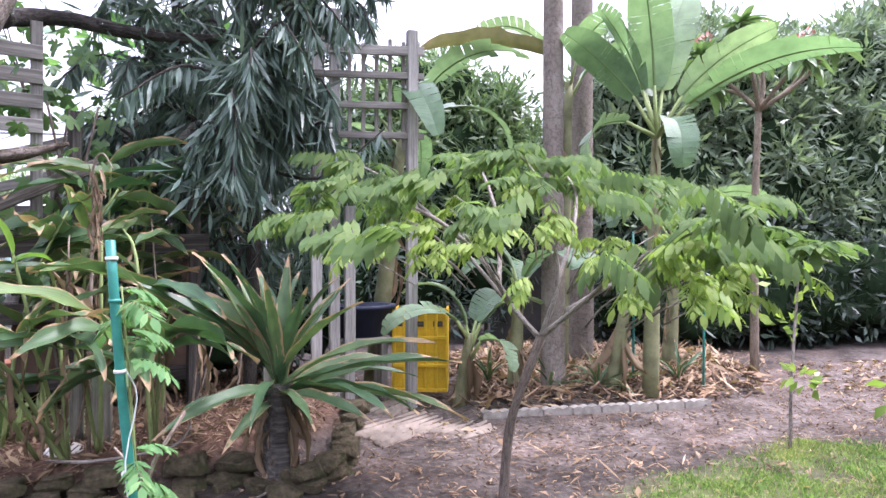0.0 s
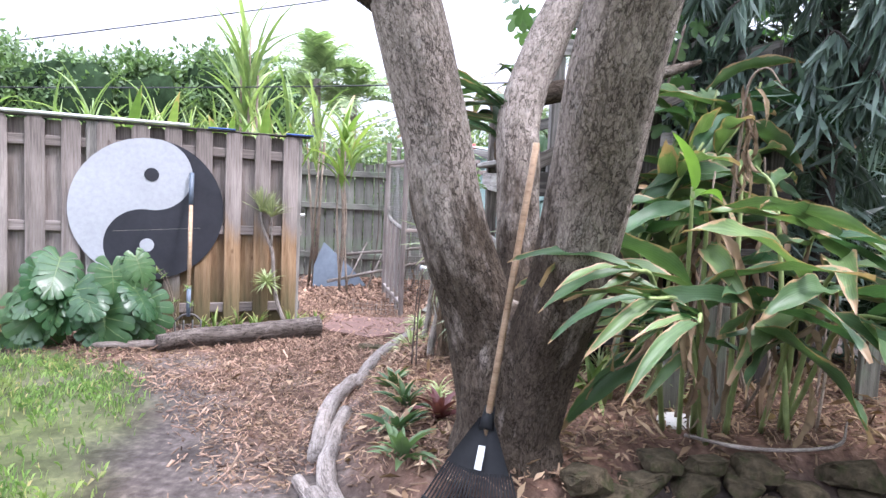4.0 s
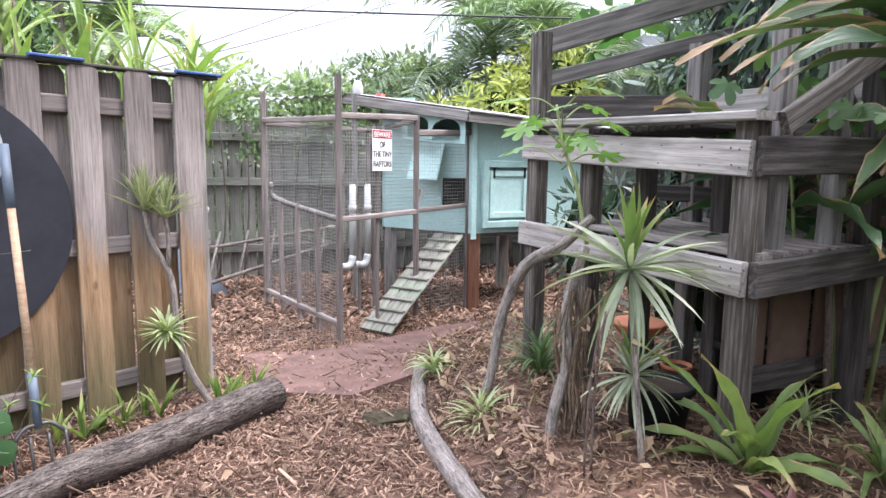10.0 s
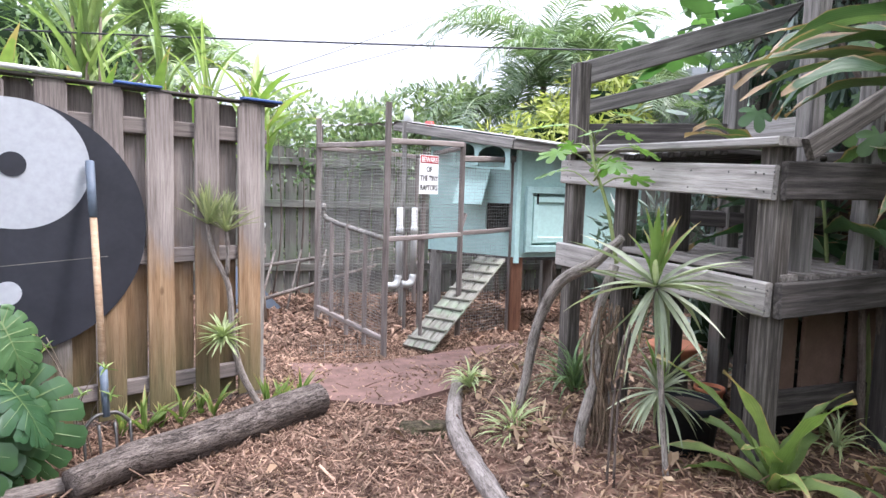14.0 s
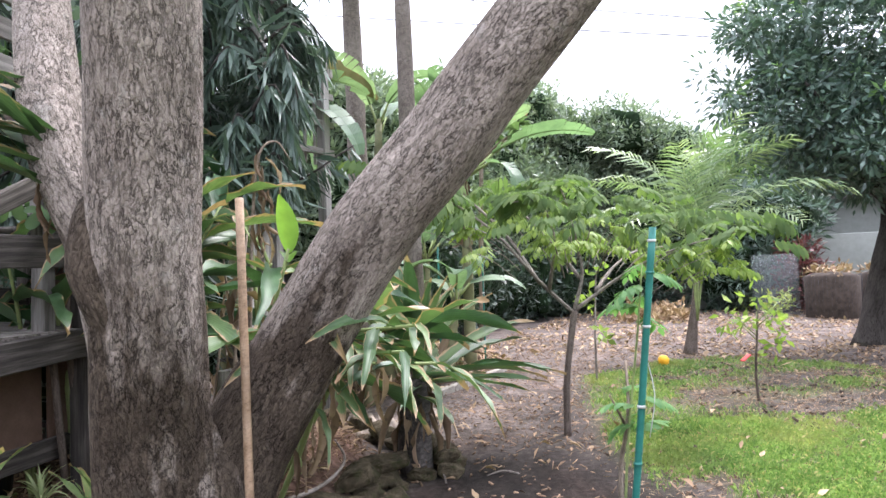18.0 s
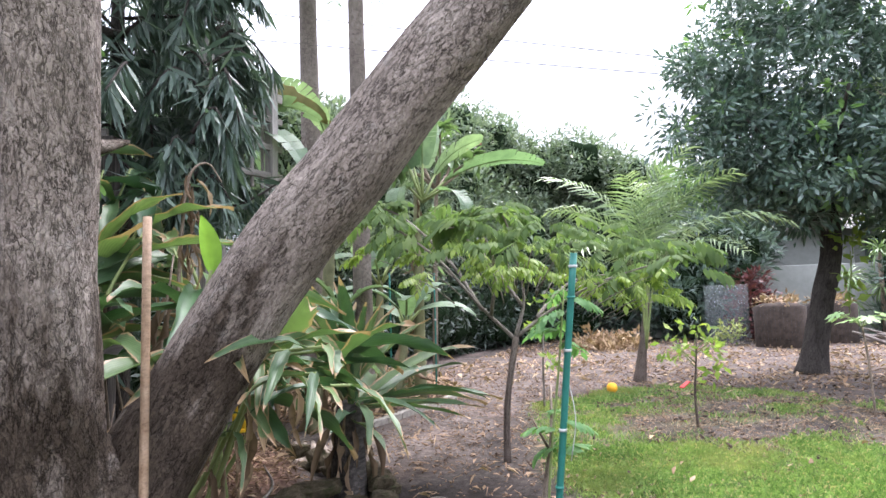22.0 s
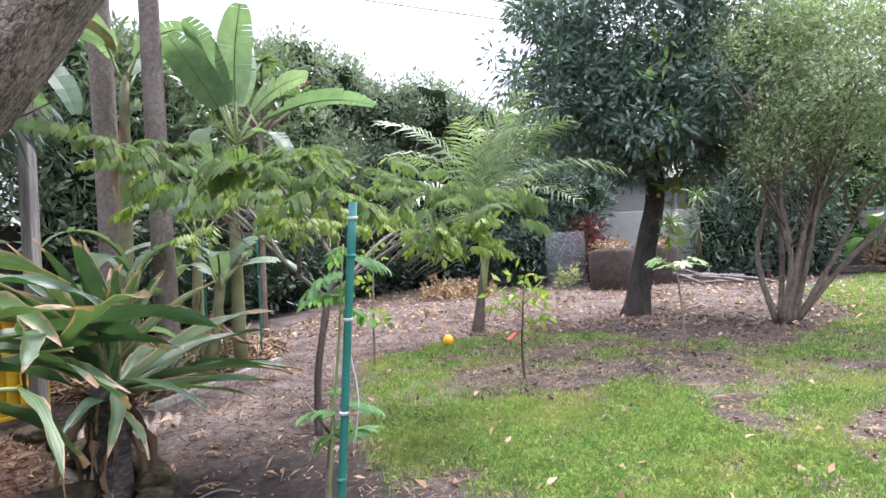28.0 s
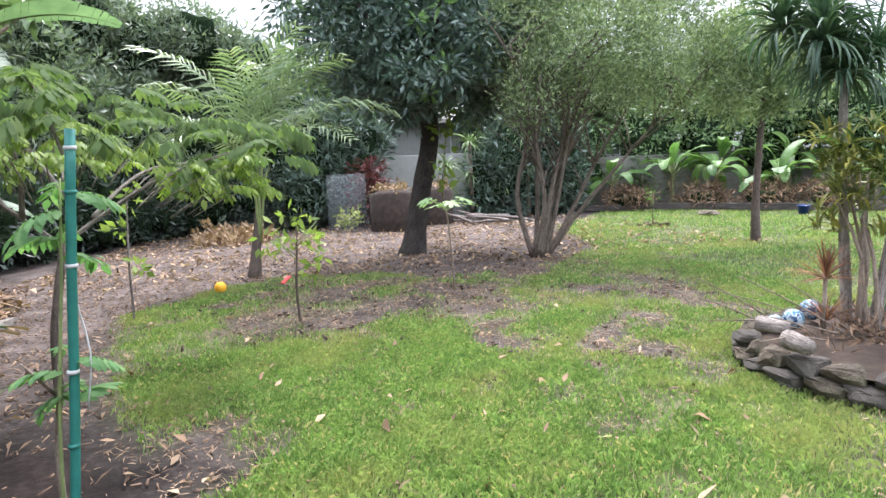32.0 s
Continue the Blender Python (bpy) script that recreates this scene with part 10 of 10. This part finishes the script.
tagged(crown("litter", pl, [(0.78, -1.55, 0.16, 0.75, 0.75, 0.03)], 110, 14, 0.08, 0.065, 0.014, M_LITTER, 91, shell=0.05), "dry brown leaf litter", kind="stuff")
for x, y, az in ((0.98, -0.85, 20), (0.62, -0.72, -5)):
    lg = thing("wood_offcut", (x, y, 0.2), "grey weathered log offcut lying on the planter rim", "log", "offcuts on the planter")
    d = Vector((math.cos(radians(az)), math.sin(radians(az)), 0)) * 0.085
    limb("wood", lg, [Vector((x, y, 0.245)) - d, Vector((x, y, 0.25)) + d], [0.045, 0.05], M_BRANCH, 10, 3, 0.15)
tall = thing("dracaena_tree", (1.28, -1.70, 0.15), "tall dracaena with thick bare stems and heads of narrow leaves", "dracaena")
M_DRACD = leafy("dark_dracaena_leaf", (0.03, 0.07, 0.045), (0.09, 0.15, 0.085), 0.42, 0.25, island=False)
for pts in ([(1.22, -1.58, 0.12), (1.26, -1.58, 0.6), (1.31, -1.60, 1.2), (1.35, -1.63, 1.72)], [(1.0, -1.55, 0.12), (1.06, -1.68, 0.5), (1.1, -1.8, 0.85)], [(1.15, -1.7, 0.12), (1.25, -1.9, 0.6), (1.3, -2.05, 1.1)], [(1.0, -1.6, 0.12), (0.98, -1.75, 0.5), (1.05, -1.95, 0.95)]):
    limb("stem", tall, pts, [0.034, 0.030, 0.027, 0.024][:len(pts)], M_SNAG, 10, 5, 0.12)
DT = [blade("leaf", U(0.40, 0.52), 0.026, M_DRACD, U(25, 40), U(50, 110), 7, 0.3) for _ in range(5)]
for hx, hy, hz in ((1.35, -1.63, 1.72), (1.30, -1.42, 1.92), (1.36, -1.86, 1.84), (1.5, -1.6, 2.15), (1.55, -1.35, 2.05), (1.6, -1.75, 1.86)):
    rosette(tall, (hx, hy, hz), DT, 110, (-40, 70), (0.75, 1.05))
crt = thing("croton", (1.1, -1.65, 0.15), "croton bush with yellow, green and red-brown leaves", "croton")
for k in range(7):
    limb("stem", crt, [(1.0 + U(-0.1, 0.1), -1.5, 0.12), (1.05 + U(-0.12, 0.12), -1.55 + U(-0.08, 0.1), 0.6), (1.1 + U(-0.2, 0.2), -1.6 + U(-0.15, 0.2), 1.1)], [0.015, 0.012, 0.006], M_BARK3, 6, 3)
CB = [blade("leaf", U(0.15, 0.22), 0.024, M_CROTON, 30, 70, 6, 0.2, "lance") for _ in range(4)]
for k in range(84):
    a = k * 2.4
    rosette(crt, (1.12 + 0.34 * math.cos(a) * U(0.4, 1), -1.64 + 0.36 * math.sin(a) * U(0.4, 1), U(0.66, 1.38)), CB, 9, (-10, 70), (0.75, 1.1))
rc = thing("red_cordyline", (1.05, -1.25, 0.15), "small red-leaved cordyline in the planter", "cordyline")
limb("stem", rc, [(1.05, -1.25, 0.14), (1.05, -1.26, 0.5)], [0.014, 0.012], M_BARK3, 6, 1)
M_REDC = leafy("cordyline_leaf", (0.13, 0.065, 0.045), (0.38, 0.17, 0.11), 0.45, 0.3, island=False)
tuft(rc, (1.05, -1.26, 0.48), 64, 0.26, 0.011, M_REDC, (-20, 75), (10, 50))
tuft(rc, (1.06, -1.28, 0.22), 40, 0.24, 0.011, M_REDC, (0, 60), (10, 60))
M_GLAZE, n_, l_, b_ = shader("blue_white_glaze", 0.2, spec=0.6)
l_.new(ramp(n_, l_, noise_of(n_, l_, 26, 3), [(0.42, (0.012, 0.05, 0.12)), (0.5, (0.42, 0.48, 0.52)), (0.58, (0.04, 0.16, 0.24))]), b_.inputs["Base Color"])
for x, y, r, lab in ((1.28, -1.36, 0.07, "blue and white glazed ceramic ball in the planter"), (1.18, -1.02, 0.045, "small blue glazed ball in the planter"), (1.12, -1.10, 0.065, "white and blue glazed shard in the planter")):
    gb = thing("glazed_ball", (x, y, 0.16), lab, "ornament", "glazed ornaments")
    rings = [(max(0.001, r * math.sin(math.pi * i / 8)), 0.17 + r - r * math.cos(math.pi * i / 8)) for i in range(9)]
    v, f = lathe(rings, 16)
    part("ball", [(a + x, b + y, c) for a, b, c in v], f, M_GLAZE, gb)
for k in range(9):
    twg = thing("dry_twig", (1.0 + U(-0.2, 0.2), -1.15, 0.2), "long dry leaf stalk lying across the planter", "twig", "twigs on the planter")
    x, y, a = 1.05 + U(-0.3, 0.3), -1.15 + U(-0.3, 0.2), U(0.6, 2.2)
    limb("stalk", twg, [(x, y, 0.2), (x + 0.25 * math.cos(a), y + 0.25 * math.sin(a), 0.26 + 0.05 * (k % 3)), (x + 0.55 * math.cos(a), y + 0.55 * math.sin(a), 0.28 + 0.12 * (k % 3))], [0.006, 0.005, 0.003], M_BARK3, 5, 3)

# ---- ground cover ----
def scatter(n, box, test, seed):
    r = np.random.default_rng(seed)
    x, y = r.uniform(box[0], box[1], n), r.uniform(box[2], box[3], n)
    keep = r.uniform(0, 1, n) < test(x, y)
    return x[keep], y[keep], r


def grass(name, n, box, seed, L, W, label, even=False):
    x, y, r = scatter(n, box, lambda a, b: np.clip(lawn_mask(a, b) * 1.25 - 0.12, 0, 1) ** 1.6 * (0.12 + 0.88 * np.clip(0.60 + 0.45 * wavy(a, b, 9.0, 5.0) + 0.55 * wavy(a, b, 2.1, 8.0) + 0.45 * wavy(a, b, 0.9, 3.0) + (0.35 if even else 0), 0, 1)) * (np.clip(1.25 + 0.35 * wavy(a, b, 2.6, 4.0) - 1.25 * ((a - 1.35) / 1.5) ** 4 - 1.25 * ((b - 0.85) / 1.95) ** 4, 0, 1) if even else 1.0), seed)
    k = len(x)
    z = ground_z(x, y)
    a = r.uniform(0, 2 * np.pi, k)
    l = L * r.uniform(0.5, 1.35, k)
    lean = r.uniform(0.1, 0.85, k)
    w = W * r.uniform(0.7, 1.3, k)
    d = np.stack([np.cos(a), np.sin(a)], 1)
    s = np.stack([-np.sin(a), np.cos(a)], 1)
    V = np.zeros((k, 4, 3))
    P = np.stack([x, y], 1)
    V[:, 0, :2], V[:, 0, 2] = P - s * w[:, None] / 2, z - 0.004
    V[:, 1, :2], V[:, 1, 2] = P + s * w[:, None] / 2, z - 0.004
    V[:, 2, :2], V[:, 2, 2] = P + d * (l * lean * 0.45)[:, None] + s * w[:, None] * 0.45, z + l * 0.62
    V[:, 3, :2], V[:, 3, 2] = P + d * (l * lean)[:, None], z + l * (1.02 - 0.5 * lean)
    me = quads(name, V.reshape(-1, 3), np.arange(4 * k).reshape(k, 4), M_GRASS)
    tagged(put(name, me), label, "grass", kind="stuff")


grass("lawn_grass", 400000, (-1.5, 6.5, -2.8, 4.0), 101, 0.046, 0.0036, "short bright green lawn grass with worn patches")
grass("lawn_grass", 230000, (-0.2, 2.9, -1.2, 2.9), 106, 0.040, 0.0032, "dense fine bright green turf", True)
grass("lawn_grass", 90000, (5.5, 15, -12, 0), 102, 0.06, 0.012, "short green lawn grass further off")
grass("lawn_grass", 120000, (-8.0, -2.6, -1.0, 5.3), 103, 0.05, 0.0065, "short green grass by the mulch path")
grass("lawn_grass", 60000, (-8, -1.5, -12, 1.0), 105, 0.055, 0.010, "short green lawn grass behind the viewpoint")
grass("lawn_grass", 80000, (-2, 6.5, -12, -2.6), 104, 0.055, 0.008, "short green lawn grass near the planter")


def litter(name, n, box, test, seed, L, W, T, mat, label, up=0.35, curl=False):
    """Chips or leaves lying at all angles on the ground."""
    x, y, r = scatter(n, box, test, seed)
    k = len(x)
    z = ground_z(x, y) + r.uniform(0.0, 0.02, k)
    a = r.uniform(0, 2 * np.pi, k)
    l, w = L * r.uniform(0.35, 1.6, k), W * r.uniform(0.5, 1.5, k)
    tilt = r.normal(0, up, k)
    d = np.stack([np.cos(a) * np.cos(tilt), np.sin(a) * np.cos(tilt), np.sin(tilt)], 1)
    roll = r.normal(0, up, k)
    s = np.stack([-np.sin(a) * np.cos(roll), np.cos(a) * np.cos(roll), np.sin(roll)], 1)
    nn = np.cross(d, s)
    P = np.stack([x, y, z + 0.5 * l * np.abs(np.sin(tilt)) + 0.5 * w * np.abs(np.sin(roll)) * 0.5], 1)
    D, S = d * l[:, None] / 2, s * w[:, None] / 2
    if curl:
        up_ = nn * (w * r.uniform(0.1, 0.6, k))[:, None]
        V = np.stack([P - D, P - S + up_, P + D, P + S + up_], 1)
        F = np.arange(4 * k).reshape(k, 4)
    else:
        N = nn * (T * r.uniform(0.5, 1.5, k))[:, None]
        tp = r.uniform(0.35, 1.0, k)[:, None]
        V = np.stack([P - D - S - N, P + D - S * tp - N, P + D + S * tp - N, P - D + S - N, P - D - S + N, P + D - S * tp + N, P + D + S * tp + N, P - D + S + N], 1)
        o = (np.arange(k) * 8)[:, None, None]
        F = (o + np.array([[4, 5, 6, 7], [0, 1, 5, 4], [1, 2, 6, 5], [2, 3, 7, 6], [3, 0, 4, 7]])[None]).reshape(-1, 4)
    me = quads(name, V.reshape(-1, 3), F, mat)
    tagged(put(name, me), label, "ground cover", kind="stuff")


MAT = [(-3.42, 6.55), (-2.9, 6.42), (-2.5, 6.55), (-2.1, 6.95), (-1.75, 7.35), (-1.6, 7.95), (-2.1, 7.85), (-2.6, 7.55), (-3.1, 7.32), (-3.6, 7.35)]
in_mulch = lambda a, b: np.clip(inside(MULCH, a, b, 0.35) * 1.0 + 0.12 * inside(BED, a, b, 0.1), 0, 1) * (1 - 0.93 * inside(MAT, a, b, 0.12)) * (1 - inside(WORN, a, b, 0.4) * (0.55 + 0.4 * (wavy(a, b, 3.9, 2.0) > 0.1)))
litter("bark_mulch", 105000, (-5.2, -1.2, 3.4, 8.2), in_mulch, 111, 0.030, 0.0055, 0.0012, M_CHIP, "red-brown shredded bark mulch", 0.45)
litter("bark_mulch", 4500, (-5.2, -1.2, 3.4, 8.2), in_mulch, 161, 0.045, 0.017, 0.0015, M_CHIP, "broad brown bark flakes", 0.3)
litter("mulch_leaves", 700, (-5.2, -1.2, 3.4, 8.2), in_mulch, 162, 0.075, 0.03, 0, M_LITTER, "curled dry leaves over the mulch", 0.35, True)
litter("bark_mulch", 12000, (-5.2, 0.5, 8.0, 11), in_mulch, 112, 0.07, 0.02, 0.003, M_CHIP, "red-brown bark mulch round the coop")
litter("bark_mulch", 3000, (-5.2, -1.4, 3.4, 7.0), in_mulch, 113, 0.09, 0.009, 0.002, M_CHIP, "long strips of shredded bark")
litter("dead_grass", 5200, (-5.6, -2.3, 3.3, 5.9), lambda a, b: inside(WORN, a, b, 0.3), 151, 0.05, 0.005, 0, M_DRYLEAF, "dead straw and shreds on the worn ground before the log", 0.2, True)
litter("twig_litter", 3200, (-5.6, -2.3, 3.3, 5.9), lambda a, b: inside(WORN, a, b, 0.3), 152, 0.03, 0.008, 0.002, M_LITTER, "brown crumbs on the worn ground before the log")
in_bed = lambda a, b: inside(BED, a, b, 0.1)
litter("bed_litter", 14000, (-2.6, 1.4, 3.2, 7.7), in_bed, 114, 0.055, 0.008, 0.0015, M_LITTER, "brown leaf litter in the planted bed")
litter("bed_leaves", 1800, (-2.6, 1.4, 3.2, 7.7), in_bed, 115, 0.085, 0.03, 0, M_DRYLEAF, "curled dry leaves in the planted bed", 0.4, True)
litter("twig_litter", 9000, (6.0, 14, -3, 6), lambda a, b: 0.3 + 0.7 * (wavy(a, b, 1.3, 7.0) > 0.0), 141, 0.07, 0.016, 0.002, M_LITTER, "dark leaf crumbs and twigs under the trees")
litter("dead_grass", 52000, (-1.5, 6.5, -2.8, 4.0), lambda a, b: np.clip(inside(LAWN, a, b, 0.3) * (0.25 + 0.9 * (1 - lawn_mask(a, b))), 0, 1), 142, 0.05, 0.004, 0, M_DRYLEAF, "dead straw lying in the worn lawn", 0.2, True)
litter("soil_crumbs", 9000, (-2.8, 6.5, -2.8, 5.0), lambda a, b: np.clip(1 - lawn_mask(a, b) - inside(MULCH, a, b) - 0.7 * inside(DARK_SOIL, a, b, 0.3), 0, 1), 143, 0.022, 0.009, 0.003, M_LITTER, "dark crumbs and bits on the bare soil")
litter("mound_litter", 7000, (2.2, 6.2, 4.7, 8.0), lambda a, b: inside(MOUND, a, b, 0.2), 116, 0.13, 0.022, 0.002, M_LITTER, "brown banana trash and leaf litter on the mound")
litter("mound_leaves", 1600, (2.2, 6.2, 4.7, 8.0), lambda a, b: inside(MOUND, a, b, 0.2), 117, 0.22, 0.04, 0, M_DRYLEAF, "long dry leaf strips on the mound", 0.35, True)
on_soil = lambda a, b: np.clip(1 - lawn_mask(a, b) - inside(MULCH, a, b) - inside(BED, a, b), 0, 1) * (0.35 + 0.65 * (wavy(a, b, 1.9, 3.0) > -0.2)) * (1 - 0.75 * inside(DARK_SOIL, a, b, 0.3))
litter("twig_litter", 9000, (-2.8, 7.0, 1.0, 7.0), on_soil, 118, 0.045, 0.008, 0.0015, M_LITTER, "small twigs and crumbs on the bare soil")
litter("fallen_leaves", 420, (-2.8, 7.0, 0.5, 7.0), on_soil, 119, 0.085, 0.035, 0, M_DRYLEAF, "scattered dry leaves on the soil", 0.25, True)
litter("fallen_leaves", 520, (-1, 7.5, -3, 4), lambda a, b: np.clip(0.25 + 0.75 * (1 - lawn_mask(a, b)), 0, 1), 120, 0.07, 0.03, 0, M_DRYLEAF, "scattered dry leaves on the lawn", 0.3, True)
litter("fallen_leaves", 3600, (6.0, 15, -5, 6), lambda a, b: np.full(a.shape, 0.6), 121, 0.11, 0.05, 0, M_DRYLEAF, "dry leaves on the bare ground under the trees", 0.3, True)
litter("dark_clods", 1500, (1.0, 8, -3, 3), lambda a, b: np.clip(1 - lawn_mask(a, b), 0, 1) * 0.5, 122, 0.035, 0.022, 0.006, M_LITTERSOIL, "dark soil clods and decayed leaves")
litter("fallen_leaves", 2600, (-1.5, 6.5, -2.8, 4.0), lambda a, b: np.clip(0.15 + 1.1 * (1 - lawn_mask(a, b)), 0, 1) * (wavy(a, b, 1.4, 6.0) > -0.1) * (1 - 0.7 * inside(DARK_SOIL, a, b, 0.3)), 131, 0.06, 0.018, 0, M_LITTER, "torn brown leaf pieces on the worn lawn", 0.3, True)
litter("leaf_strips", 900, (-1.5, 6.5, -2.8, 4.2), lambda a, b: np.clip(1.2 - lawn_mask(a, b), 0, 1) * (wavy(a, b, 1.1, 9.0) > 0.1) * (1 - 0.6 * inside(DARK_SOIL, a, b, 0.3)), 132, 0.16, 0.016, 0, M_DRYLEAF, "dry tan leaf strips on the ground", 0.15, True)
litter("mat_litter", 1300, (-3.7, -1.5, 6.4, 8.0), lambda a, b: 0.7 * inside(MAT, a, b, 0.1), 133, 0.045, 0.011, 0.002, M_CHIP, "bark chips strewn over the mat")
mound_r = thing("ant_mound", (-2.2, 6.6, 0), "low crumbly heap of dark stony soil in the mulch", "soil heap")
put("heap", stone_mesh("heap", 0.52, 0.36, 0.2, M_ROCK, 9, 0.3), mound_r, Matrix.Translation((-2.24, 6.54, -0.02)))
mr2 = thing("flat_stone", (-2.75, 6.0, 0), "flat rough stone sunk in the mulch", "stone")
put("stone", stone_mesh("stone", 0.34, 0.24, 0.07, M_ROCK, 12, 0.2), mr2, Matrix.Translation((-2.74, 6.02, -0.03)))
